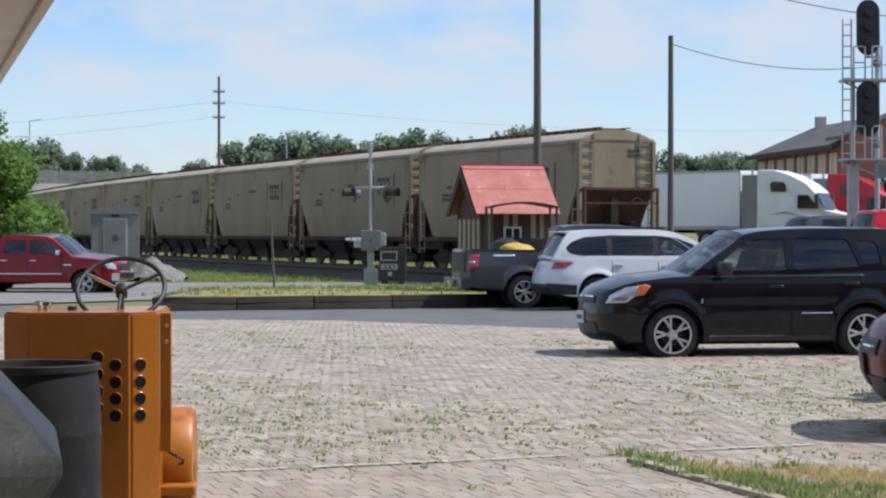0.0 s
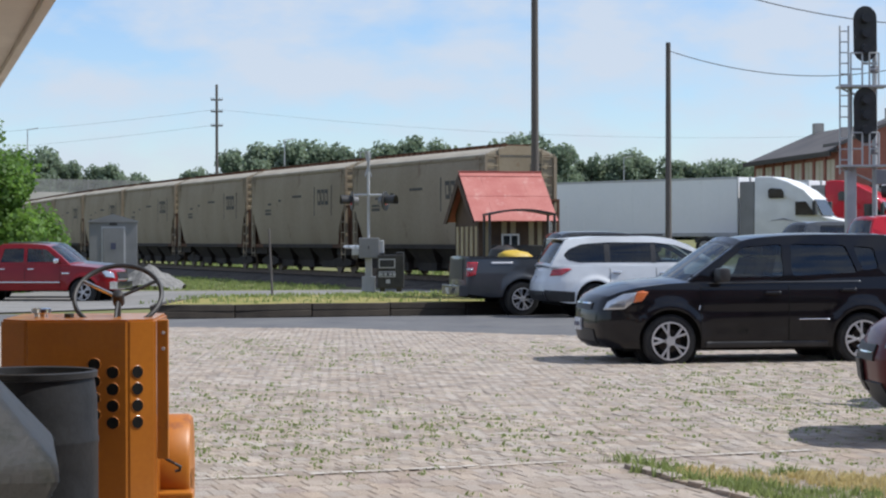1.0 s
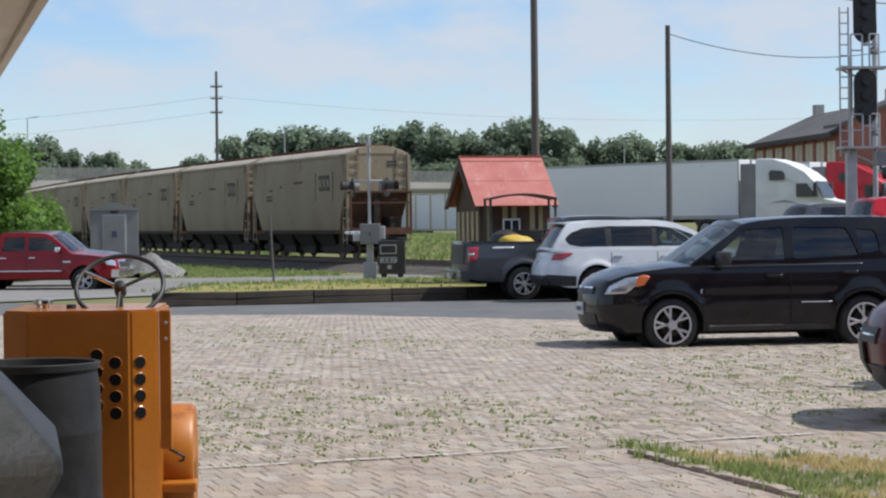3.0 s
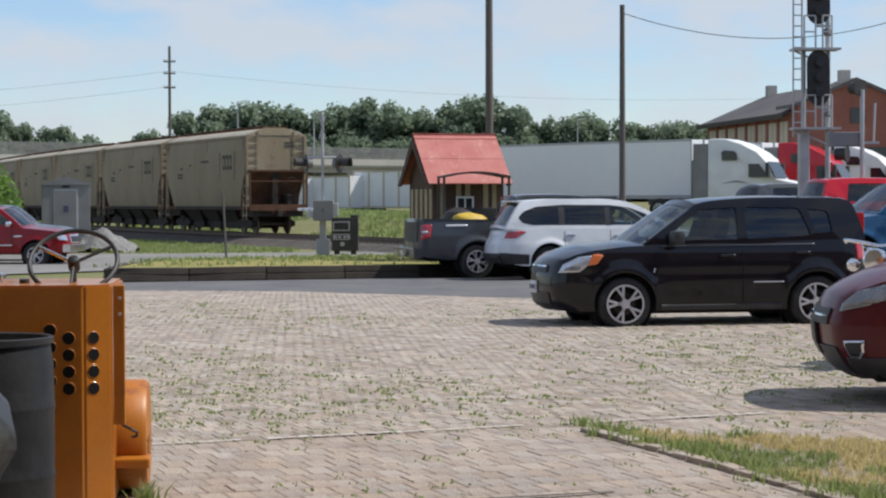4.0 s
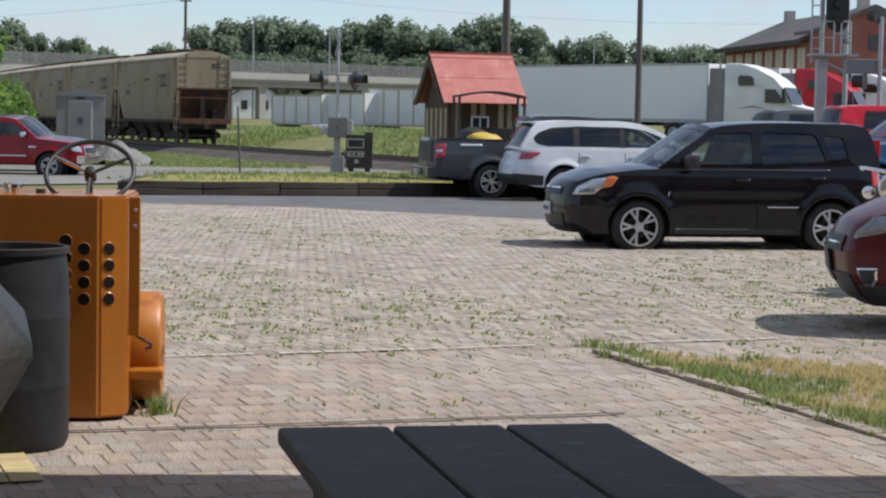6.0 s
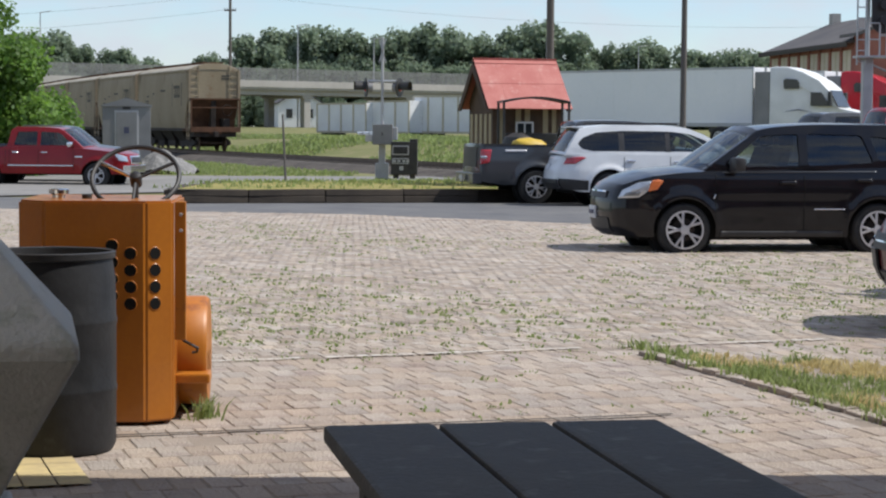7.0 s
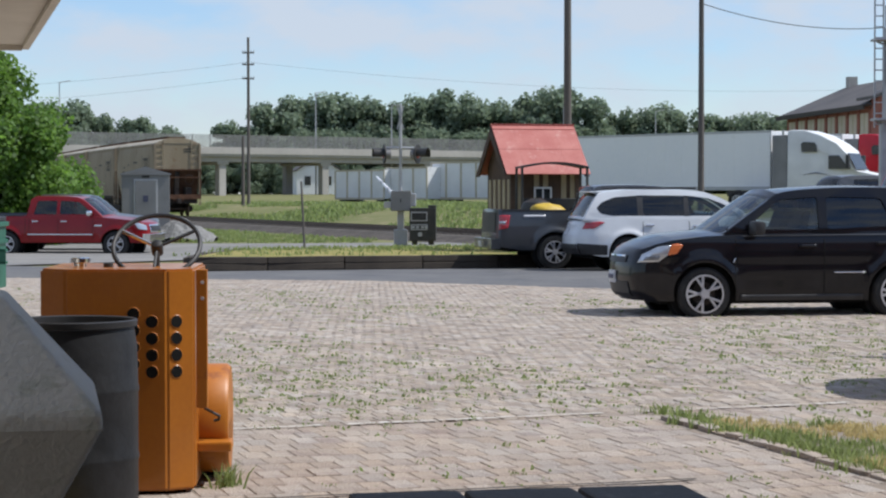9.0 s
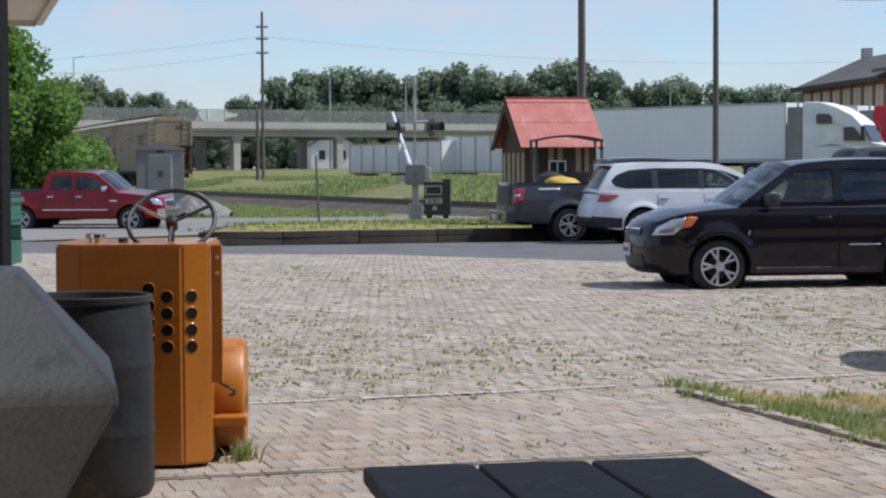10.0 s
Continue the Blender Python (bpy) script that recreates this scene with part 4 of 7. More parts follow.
def cells(poly, step):
    """A fine grid cut to a convex polygon in (x, z), counter-clockwise or not."""
    xs, zs = [p[0] for p in poly], [p[1] for p in poly]
    nx, nz = max(1, math.ceil((max(xs) - min(xs)) / step)), max(1, math.ceil((max(zs) - min(zs)) / step))
    bm = bmesh.new()
    g = [[bm.verts.new((min(xs) + (max(xs) - min(xs)) * i / nx, 0, min(zs) + (max(zs) - min(zs)) * j / nz)) for j in range(nz + 1)] for i in range(nx + 1)]
    for i in range(nx):
        for j in range(nz):
            bm.faces.new((g[i][j], g[i + 1][j], g[i + 1][j + 1], g[i][j + 1]))
    c = Vector((sum(xs) / len(xs), 0, sum(zs) / len(zs)))
    for i in range(len(poly)):
        a, b = Vector((poly[i][0], 0, poly[i][1])), Vector((poly[(i + 1) % len(poly)][0], 0, poly[(i + 1) % len(poly)][1]))
        no = Vector(((b - a).z, 0, -(b - a).x)).normalized()
        if (c - a).dot(no) > 0:
            no = -no
        bmesh.ops.bisect_plane(bm, geom=list(bm.verts) + list(bm.edges) + list(bm.faces), plane_co=a, plane_no=no, clear_outer=True)
    return bm


def shell(ob, d, off=-1.0):
    md = ob.modifiers.new("thickness", "SOLIDIFY")
    md.thickness, md.offset = d, off
    return ob


def vehicle(name, label, category, s):
    """A road vehicle from a table: forward is +x, origin on the ground below its middle. The body is a skin over stations along its
    length; the cabin is a pierced side panel on each side with a crowned strip of windscreen, roof and rear window between them."""
    t = thing(name, s["x"], s["y"], s["z"], s["rz"], label, category)
    hw, L2, pm = s["width"] / 2, s["length"] / 2, M[s["paint"]]
    fr, re, wr, sill = s["front_axle"], s["rear_axle"], s["wheel_r"], s["sill"]
    R = wr + s.get("gap", 0.065)
    top = s["top"]
    tx, tz = [p[0] for p in top], [p[1] for p in top]
    rd_f, rd_r = s.get("round", (0.75, 0.5))
    cut_f, cut_r = s.get("nose_cut", (0.30, 0.18))
    sec = s.get("section", [(0.15, 0.92), (0.32, 0.965), (0.55, 1.0), (0.78, 0.995), (0.95, 0.97), (1.15, 0.935), (1.4, 0.91)])
    sz, sk = [p[0] for p in sec], [p[1] for p in sec]
    nz, nd = zip(*s["nose"])
    az, ad = zip(*s["tail"])
    flare = s.get("flare", 0.02)

    def skin(xb, z):
        f = xb > 0
        rd, cut = (rd_f, cut_f) if f else (rd_r, cut_r)
        e = max(0.0, (abs(xb) - (L2 - rd)) / rd)
        y = hw * (1 - cut * e ** 3.2) * float(np.interp(z, sz, sk))
        for ax in (fr, re):
            d = math.hypot(xb - ax, z - wr)
            y += flare * math.exp(-((d - R - 0.02) / 0.07) ** 2) * (1 - e)
        dx = float(np.interp(z, nz, nd)) if f else -float(np.interp(z, az, ad))
        return xb + dx * e * e, y

    def z_low(xb):
        z = sill
        e = max(0, (abs(xb) - (L2 - 0.55)) / 0.55)
        z += (s.get("lip", (0.0, 0.08))[0 if xb > 0 else 1]) * e
        for ax in (fr, re):
            if abs(xb - ax) < R:
                z = max(z, wr + math.sqrt(R * R - (xb - ax) ** 2) * 0.99)
        return z
    stations = set(np.linspace(-L2, L2, 46).round(4))
    for ax in (fr, re):
        stations |= {round(ax + R * math.cos(math.pi * k / 16), 4) for k in range(1, 16)} | {round(ax + q * R * g, 4) for q in (-1, 1) for g in (1.0001, 0.9995)}
    for k in range(8):
        stations |= {round(L2 - rd_f * (k / 8) ** 1.4, 4), round(-L2 + rd_r * (k / 8) ** 1.4, 4)}
    st = sorted(v for v in stations if -L2 <= v <= L2)
    NZ, NY = 14, 12
    bm = bmesh.new()
    grid, bed = [], s.get("bed")
    for xb in st:
        lo, hi = z_low(xb), float(np.interp(xb, tx, tz))
        row = []
        for j in range(NZ + 1):
            z = lo + (hi - lo) * j / NZ
            x, y = skin(xb, z)
            row.append((x, y, z))
        grid.append(row)
    sides = []
    for sd in (-1, 1):
        vs = [[bm.verts.new((x, sd * y, z)) for x, y, z in row] for row in grid]
        sides.append(vs)
        for i in range(len(st) - 1):
            for j in range(NZ):
                bm.faces.new((vs[i][j], vs[i + 1][j], vs[i + 1][j + 1], vs[i][j + 1]))
    # bonnet and deck, crowned across
    crown = s.get("crown", 0.05)
    decks = []
    for i in range(len(st)):
        x, y, z = grid[i][-1]
        e = max(0, (abs(st[i]) - (L2 - 0.4)) / 0.4)
        c = crown * (1 - 0.6 * e)
        mids = [bm.verts.new((x + (0.06 if st[i] > 0 else -0.03) * e * (1 - (2 * k / NY - 1) ** 2), y * (2 * k / NY - 1), z + c * (1 - abs(2 * k / NY - 1) ** 2.6))) for k in range(1, NY)]
        decks.append([sides[0][i][-1]] + mids + [sides[1][i][-1]])
    for i in range(len(st) - 1):
        if bed and bed[0] < (st[i] + st[i + 1]) / 2 < bed[1]:
            continue
        for k in range(NY):
            bm.faces.new((decks[i][k], decks[i + 1][k], decks[i + 1][k + 1], decks[i][k + 1]))

    def front_x(y, z, end):
        xb = L2 if end > 0 else -L2
        x, ye = skin(xb, z)
        return x + end * s.get("bulge", (0.11, 0.05))[0 if end > 0 else 1] * (1 - min(1, abs(y) / ye) ** 2), ye
    for end, i in ((1, -1), (-1, 0)):
        rows = []
        for j in range(NZ + 1):
            z = grid[i][j][2]
            ye = grid[i][j][1]
            mids = decks[i][1:-1] if j == NZ else [bm.verts.new((front_x(ye * (2 * k / NY - 1), z, end)[0], ye * (2 * k / NY - 1), z)) for k in range(1, NY)]
            rows.append([sides[0][i][j]] + mids + [sides[1][i][j]])
        for a, b in zip(rows, rows[1:]):
            for k in range(NY):
                bm.faces.new((a[k], a[k + 1], b[k + 1], b[k]))
    part("body", bm, pm, t, smooth=True)
    part("underbody", box(-L2 + 0.3, L2 - 0.3, -hw + 0.2, hw - 0.2, sill - 0.04, sill + 0.3), M["dark_void"], t)
    for ax in (fr, re):
        for sd in (-1, 1):
            c = lathe([(R + 0.01, -0.12), (R + 0.01, 0.12)], 24, axis="y")
            part("wheel_housing", moved(c, pose(ax, sd * (hw - 0.27), wr)), M["dark_void"], t)
            wheel(t, ax, sd * (hw - 0.11), wr, s.get("tyre", 0.22), sd, s.get("spokes", 5), s.get("rim"), s.get("rim_kind", "alloy"))
    if bed:
        bw = hw - 0.17
        bm = box(bed[0], bed[1], -bw, bw, 0.8, 0.84)
        for sd in (-1, 1):
            box(bed[0], bed[1], sd * bw - 0.02, sd * bw + 0.02, 0.8, s["belt"] - 0.02, bm=bm)
            box(bed[0], bed[1], min(sd * bw, sd * (hw - 0.05)), max(sd * bw, sd * (hw - 0.05)), s["belt"] - 0.03, s["belt"] + 0.015, bm=bm)
        for xx in bed:
            box(xx - 0.03, xx + 0.03, -bw, bw, 0.8, s["belt"] - 0.01, bm=bm)
        part("load_bed", bm, M["black_plastic"], t)

    # cabin
    belt = s["belt"]
    line = s["roofline"]                       # windscreen foot, up over the roof, to the rear foot
    roof = max(p[1] for p in line)
    tum, hb = s.get("tumble", 0.15), hw * float(np.interp(belt, sz, sk)) - 0.012
    xm = (line[0][0] + line[-1][0]) / 2
    half = (line[0][0] - line[-1][0]) / 2

    def cab_y(x, z):
        u = min(1.1, max(0, (z - belt) / (roof - belt)))
        return (hb - tum * u ** 1.35) * (1 - 0.045 * ((x - xm) / half) ** 2)
    upper = curve_through(line, 7)
    foot = [(line[-1][0] + (line[0][0] - line[-1][0]) * k / 12, belt - 0.04) for k in range(1, 12)]
    loops = [upper + foot] + [rounded(p, s.get("corner", 0.05)) for p in (s.get("holes") or [w[0] for w in s["windows"]])]
    for sd in (-1, 1):
        bm = bmesh.new()
        for lp in loops:
            vs = [bm.verts.new((x, 0, z)) for x, z in lp]
            for k in range(len(vs)):
                bm.edges.new((vs[k], vs[(k + 1) % len(vs)]))
        bmesh.ops.triangle_fill(bm, use_beauty=True, use_dissolve=False, edges=list(bm.edges))
        for v in bm.verts:
            v.co.y = sd * cab_y(v.co.x, v.co.z)
        shell(part("cabin_side", bm, pm, t), 0.03, 0.0)
        for poly, kind in s["windows"]:
            bm = cells(rounded(poly, s.get("corner", 0.05)), 0.12) if kind != "pillar" else cells(poly, 0.12)
            for v in bm.verts:
                v.co.y = sd * (cab_y(v.co.x, v.co.z) - (0.004 if kind == "pillar" else 0.006))
            part("window_pillar" if kind == "pillar" else "side_window", bm, M["black_plastic" if kind == "pillar" else kind], t, smooth=True)
    n1, n2 = s.get("glass", (2, 2))         # how many spans of the line are windscreen, and rear window
    n = len(upper)
    NV = 14
    rows = []
    for i, (x, z) in enumerate(upper):
        a, b = Vector(upper[max(0, i - 1)]), Vector(upper[min(n - 1, i + 1)])
        d = (b - a).normalized()
        no = Vector((d.y, -d.x))               # outward: up over the roof, forward at the windscreen
        ys = cab_y(x, z)
        cr = 0.03 if no.y > 0.9 else 0.08
        row = []
        for k in range(NV + 1):
            v = math.copysign(abs(2 * k / NV - 1) ** 0.75, 2 * k / NV - 1) if k != NV / 2 else 0.0
            q = cr * (1 - abs(v) ** 2.4)
            row.append((x + no.x * q, v * ys, z + no.y * q))
        rows.append(row)
    lay = {"roof": [], "windscreen": [], "rear_window": []}
    for i in range(n - 1):
        for k in range(NV):
            edge = k == 0 or k == NV - 1
            nm = "roof"
            if 1 <= i < n1 * 7 - 1 and not edge:
                nm = "windscreen"
            if n - 1 - n2 * 7 + 1 <= i < n - 2 - s.get("rear_sill", 1) and not edge:
                nm = "rear_window"
            lay[nm].append((i, k))
    for nm, fs in lay.items():
        bm = bmesh.new()
        used = {}
        for i, k in fs:
            q = []
            for a, b in ((i, k), (i, k + 1), (i + 1, k + 1), (i + 1, k)):
                if (a, b) not in used:
                    used[(a, b)] = bm.verts.new(rows[a][b])
                q.append(used[(a, b)])
            bm.faces.new(q)
        ob = part(nm, bm, pm if nm == "roof" else M[s.get("screen", "tint") if nm == "windscreen" else s.get("rear_glass", "dark_tint")], t, smooth=True)
        if nm == "roof":
            shell(ob, 0.03)
    # inside: trim, seats, steering wheel
    x_r, x_f = line[-1][0], line[0][0]
    part("interior_trim", box(x_r + 0.12, x_f - 0.1, -hb + 0.1, hb - 0.1, belt + crown - 0.02, belt + crown + 0.012, 0.004), M["seat"], t)
    for x0 in s.get("seats", (-0.1,)):
        for y0 in (-0.38, 0.38):
            bm = prism([(x0 - 0.12, belt - 0.1), (x0 + 0.04, belt - 0.1), (x0 - 0.1, belt + 0.28), (x0 - 0.2, belt + 0.28)], y0 - 0.24, y0 + 0.24, 0.02)
            box(x0 - 0.24, x0 - 0.13, y0 - 0.13, y0 + 0.13, belt + 0.3, belt + 0.46, 0.03, bm=bm)
            part("seat", bm, M["seat"], t)
    sw = tube([(0.17 * math.cos(2 * math.pi * k / 20), 0.17 * math.sin(2 * math.pi * k / 20), 0) for k in range(20)], 0.013, 6, True)
    part("steering_wheel", moved(sw, pose(s.get("seats", (-0.1,))[0] + 0.5, 0.38, belt + 0.06, 0, -65, 0)), M["black_plastic"], t, smooth=True)
    mx, mz = s.get("mirror_at", (x_f - 0.36, belt + 0.1))
    for sd in (-1, 1):
        bm = box(-0.07, 0.07, -0.11, 0.11, -0.085, 0.085, 0.045)
        for v in bm.verts:
            v.co.x -= 0.25 * abs(v.co.y) * (1 if v.co.y * sd > 0 else 0)
        part("mirror", moved(bm, pose(mx, sd * (hb + 0.15), mz)), M[s.get("mirror", s["paint"])], t, smooth=True)
        part("mirror_arm", rod((mx + 0.02, sd * (hb - 0.02), mz - 0.07), (mx, sd * (hb + 0.1), mz - 0.04), 0.03, 8), M["black_plastic"], t)

        def on_side(nm, poly, lift, mt, thick=0.012, lab=""):
            bm2 = cells(poly, 0.03)
            for v in bm2.verts:
                x, y = skin(v.co.x, v.co.z)
                v.co.x, v.co.y = x + (lift if v.co.x > L2 - 0.3 else 0), sd * (y + lift)
            return shell(part(nm, bm2, M[mt], t, lab, smooth=True), thick, 0.0)
        for nm, poly, lift, mt in s.get("side", ()):
            on_side(nm, poly, lift, mt)
        for hx, hz in s.get("handles", ()):
            on_side("door_handle", [(hx - 0.1, hz - 0.02), (hx + 0.1, hz - 0.016), (hx + 0.1, hz + 0.016), (hx - 0.1, hz + 0.02)], 0.022, s.get("handle", s["paint"]), 0.03)
        for dx in s.get("seams", ()):
            on_side("door_seam", [(dx - 0.006, sill + 0.1), (dx + 0.006, sill + 0.1), (dx + 0.006, belt - 0.05), (dx - 0.006, belt - 0.05)], 0.0015, "dark_void", 0.002)
    for nm, end, (ya, yb, za, zb), lift, mt in s.get("ends", ()):
        bm = cells([(ya, za), (yb, za), (yb, zb), (ya, zb)], 0.05)
        for v in bm.verts:
            y, z = v.co.x, v.co.z
            x, ye = front_x(y, z, end)
            v.co = Vector((x + end * lift, y, z))
        shell(part(nm, bm, M[mt], t), 0.02, 0.0)
    for nm, b, mt in s.get("extras", ()):
        part(nm, box(*b, 0.012), M[mt], t)
    return t


def pickup_spec(x, y, z, rz, paint_name, **more):
    """Crew-cab pickup, 5.85 m long."""
    d = dict(x=x, y=y, z=z, rz=rz, length=5.85, width=2.02, front_axle=1.95, rear_axle=-1.65, wheel_r=0.41, sill=0.46, belt=1.30, tyre=0.27, rim=0.64, spokes=5,
             paint=paint_name, tumble=0.17, round=(0.6, 0.25), nose_cut=(0.2, 0.06), flare=0.035, gap=0.08, crown=0.06,
             section=[(0.3, 0.93), (0.5, 0.98), (0.75, 1.0), (1.0, 0.985), (1.2, 0.965), (1.45, 0.93)],
             top=[(-2.95, 1.30), (-1.1, 1.32), (1.2, 1.29), (1.7, 1.25), (2.5, 1.17), (2.95, 1.08)], nose=[(0.4, -0.12), (0.6, -0.02), (0.85, 0.0), (1.08, -0.06)],
             tail=[(0.4, -0.06), (0.6, 0.0), (1.3, -0.02)], bed=(-2.82, -1.06),
             roofline=[(1.5, 1.27), (1.12, 1.6), (0.75, 1.86), (0.4, 1.925), (-0.3, 1.935), (-0.82, 1.89), (-0.93, 1.6), (-1.0, 1.27)],
             windows=[([(1.22, 1.36), (0.72, 1.76), (0.1, 1.80), (0.1, 1.36)], "tint"), ([(0.0, 1.36), (0.0, 1.80), (-0.66, 1.79), (-0.78, 1.36)], "dark_tint")],
             handles=((0.25, 1.14), (-0.7, 1.14)), handle="chrome", seams=(1.2, 0.05, -0.9, -1.03), mirror="chrome", seats=(0.25, -0.7), glass=(2, 2))
    d.update(more)
    return d


def build_vehicles():
    vehicle("small_suv", "glossy black boxy small SUV parked on the brick paving", "car", dict(
        x=3.79, y=25.15, z=-0.05, rz=188.6, length=3.96, width=1.785, front_axle=1.165, rear_axle=-1.27, wheel_r=0.325, sill=0.235, belt=1.04, rim=0.72,
        paint="black_paint", tumble=0.14, round=(0.75, 0.4), nose_cut=(0.28, 0.14), flare=0.035, gap=0.06, crown=0.055, bulge=(0.12, 0.05), lip=(0.0, 0.06),
        section=[(0.2, 0.93), (0.34, 0.965), (0.52, 0.98), (0.575, 1.0), (0.62, 0.985), (0.8, 0.995), (0.95, 0.975), (1.1, 0.94)],
        top=[(-1.98, 1.08), (-1.6, 1.09), (-0.3, 1.06), (0.8, 1.035), (1.2, 1.015), (1.6, 0.97), (1.82, 0.92), (1.98, 0.85)],
        nose=[(0.2, -0.16), (0.32, -0.04), (0.5, 0.0), (0.68, -0.01), (0.86, -0.07), (1.0, -0.16)], tail=[(0.25, -0.1), (0.5, 0.0), (0.8, -0.03), (1.1, -0.06)],
        roofline=[(0.96, 1.0), (0.62, 1.24), (0.28, 1.47), (0.08, 1.555), (-0.5, 1.60), (-1.2, 1.60), (-1.72, 1.57), (-1.86, 1.32), (-1.94, 1.04)],
        windows=[([(0.66, 1.09), (0.2, 1.455), (-0.27, 1.49), (-0.27, 1.095)], "tint"), ([(-0.38, 1.10), (-0.38, 1.49), (-1.08, 1.475), (-1.22, 1.14)], "dark_tint"),
                 ([(-1.29, 1.16), (-1.18, 1.465), (-1.45, 1.44), (-1.5, 1.19)], "dark_tint")],
        handles=((-0.12, 0.90), (-1.08, 0.93)), seams=(0.78, -0.33), mirror="black_plastic", mirror_at=(0.56, 1.12), seats=(-0.05, -0.95), glass=(2, 2),
        side=[("headlamp", [(1.955, 0.70), (1.93, 0.80), (1.76, 0.895), (1.60, 0.915), (1.63, 0.80), (1.72, 0.715)], 0.006, "lamp_clear"),
              ("lamp_bezel", [(1.90, 0.725), (1.88, 0.77), (1.70, 0.79), (1.72, 0.735)], 0.012, "lamp_smoked"),
              ("indicator", [(1.63, 0.79), (1.595, 0.92), (1.52, 0.935), (1.44, 0.915), (1.52, 0.81)], 0.007, "amber"),
              ("side_marker", [(0.80, 0.70), (0.815, 0.70), (0.80, 0.755), (0.785, 0.755)], 0.008, "lamp_clear"),
              ("tail_lamp", [(-1.95, 0.84), (-1.80, 0.84), (-1.80, 1.05), (-1.95, 1.05)], 0.006, "red_lens"),
              ("trim_line", [(-0.84, 0.572), (-0.45, 0.572), (-0.45, 0.584), (-0.84, 0.584)], 0.006, "chrome"),
              ("window_trim", [(-1.25, 1.03), (0.70, 1.015), (0.70, 1.027), (-1.25, 1.045)], 0.004, "grey_paint"),
              ("rocker_panel", [(-0.82, 0.24), (0.72, 0.24), (0.72, 0.31), (-0.82, 0.31)], 0.008, "black_plastic")],
        ends=[("grille", 1, (-0.42, 0.42, 0.70, 0.78), 0.004, "black_plastic"), ("grille_bar", 1, (-0.40, 0.40, 0.765, 0.785), 0.012, "chrome"),
              ("bumper_grille", 1, (-0.48, 0.48, 0.28, 0.46), 0.004, "black_plastic"), ("number_plate", 1, (-0.16, 0.16, 0.44, 0.59), 0.014, "plate"),
              ("plate_bar", 1, (-0.11, 0.11, 0.49, 0.54), 0.026, "bar_dark")],
        extras=[("tail_lamp", (-1.95, -1.84, 0.64, 0.72, 1.04, 1.42), "red_lens"), ("tail_lamp", (-1.95, -1.84, -0.72, -0.64, 1.04, 1.42), "red_lens")]))
    vehicle("white_crossover", "pearl white crossover with dark lower cladding parked in the lane", "car", dict(
        x=4.75, y=46.1, z=-0.24, rz=9, length=5.2, width=1.99, front_axle=1.57, rear_axle=-1.45, wheel_r=0.375, sill=0.30, belt=1.14, rim=0.7,
        paint="pearl_white", tumble=0.2, round=(0.8, 0.7), nose_cut=(0.3, 0.26), flare=0.04, gap=0.07, crown=0.05, bulge=(0.12, 0.12),
        top=[(-2.6, 1.10), (-2.2, 1.15), (1.2, 1.13), (1.7, 1.08), (2.3, 0.96), (2.6, 0.84)], nose=[(0.3, -0.1), (0.5, 0.0), (0.95, -0.12)],
        tail=[(0.3, -0.12), (0.5, 0.0), (0.75, -0.02), (0.9, -0.1), (1.12, -0.16)],
        roofline=[(1.5, 1.11), (1.02, 1.45), (0.5, 1.70), (0.1, 1.77), (-0.8, 1.80), (-1.6, 1.77), (-2.05, 1.70), (-2.28, 1.42), (-2.46, 1.11)],
        holes=[[(1.18, 1.21), (0.8, 1.47), (0.42, 1.61), (0.0, 1.66), (-1.12, 1.67), (-1.72, 1.63), (-2.02, 1.52), (-2.16, 1.38), (-2.06, 1.26), (-1.8, 1.21)]],
        windows=[([(1.16, 1.21), (0.8, 1.46), (0.42, 1.605), (-0.03, 1.655), (-0.03, 1.21)], "tint"), ([(-0.11, 1.21), (-0.11, 1.66), (-1.1, 1.66), (-1.1, 1.21)], "dark_tint"),
                 ([(-1.18, 1.21), (-1.18, 1.66), (-1.72, 1.62), (-2.02, 1.51), (-2.14, 1.38), (-2.05, 1.26), (-1.8, 1.21)], "dark_tint"),
                 ([(-0.13, 1.2), (-0.02, 1.2), (-0.02, 1.67), (-0.13, 1.67)], "pillar"), ([(-1.21, 1.2), (-1.08, 1.2), (-1.08, 1.675), (-1.21, 1.675)], "pillar")],
        handles=((0.15, 0.98), (-0.95, 1.0)), handle="chrome", seams=(1.1, -0.03, -1.1), seats=(0.2, -0.75, -1.6), glass=(2, 2),
        side=[("tail_lamp", [(-2.55, 0.92), (-2.5, 1.06), (-2.1, 1.09), (-1.98, 1.07), (-2.25, 0.93)], 0.008, "red_lens"),
              ("cladding", [(-0.98, 0.30), (1.08, 0.30), (1.08, 0.44), (-0.98, 0.44)], 0.012, "black_plastic"),
              ("bumper_cladding", [(-2.58, 0.34), (-1.93, 0.34), (-1.93, 0.56), (-2.58, 0.60)], 0.01, "black_plastic")],
        ends=[("rear_bumper", -1, (-0.78, 0.78, 0.36, 0.58), 0.012, "black_plastic"), ("number_plate", -1, (-0.16, 0.16, 0.78, 0.92), 0.012, "plate")],
        extras=[("roof_rail", (-1.7, 0.2, -0.66, -0.62, 1.81, 1.86), "black_plastic"), ("roof_rail", (-1.7, 0.2, 0.62, 0.66, 1.81, 1.86), "black_plastic"),
                ("roof_spoiler", (-2.24, -1.95, -0.6, 0.6, 1.735, 1.765), "pearl_white"), ("rear_wiper", (-2.34, -2.3, -0.3, 0.05, 1.24, 1.27), "black_plastic")]))
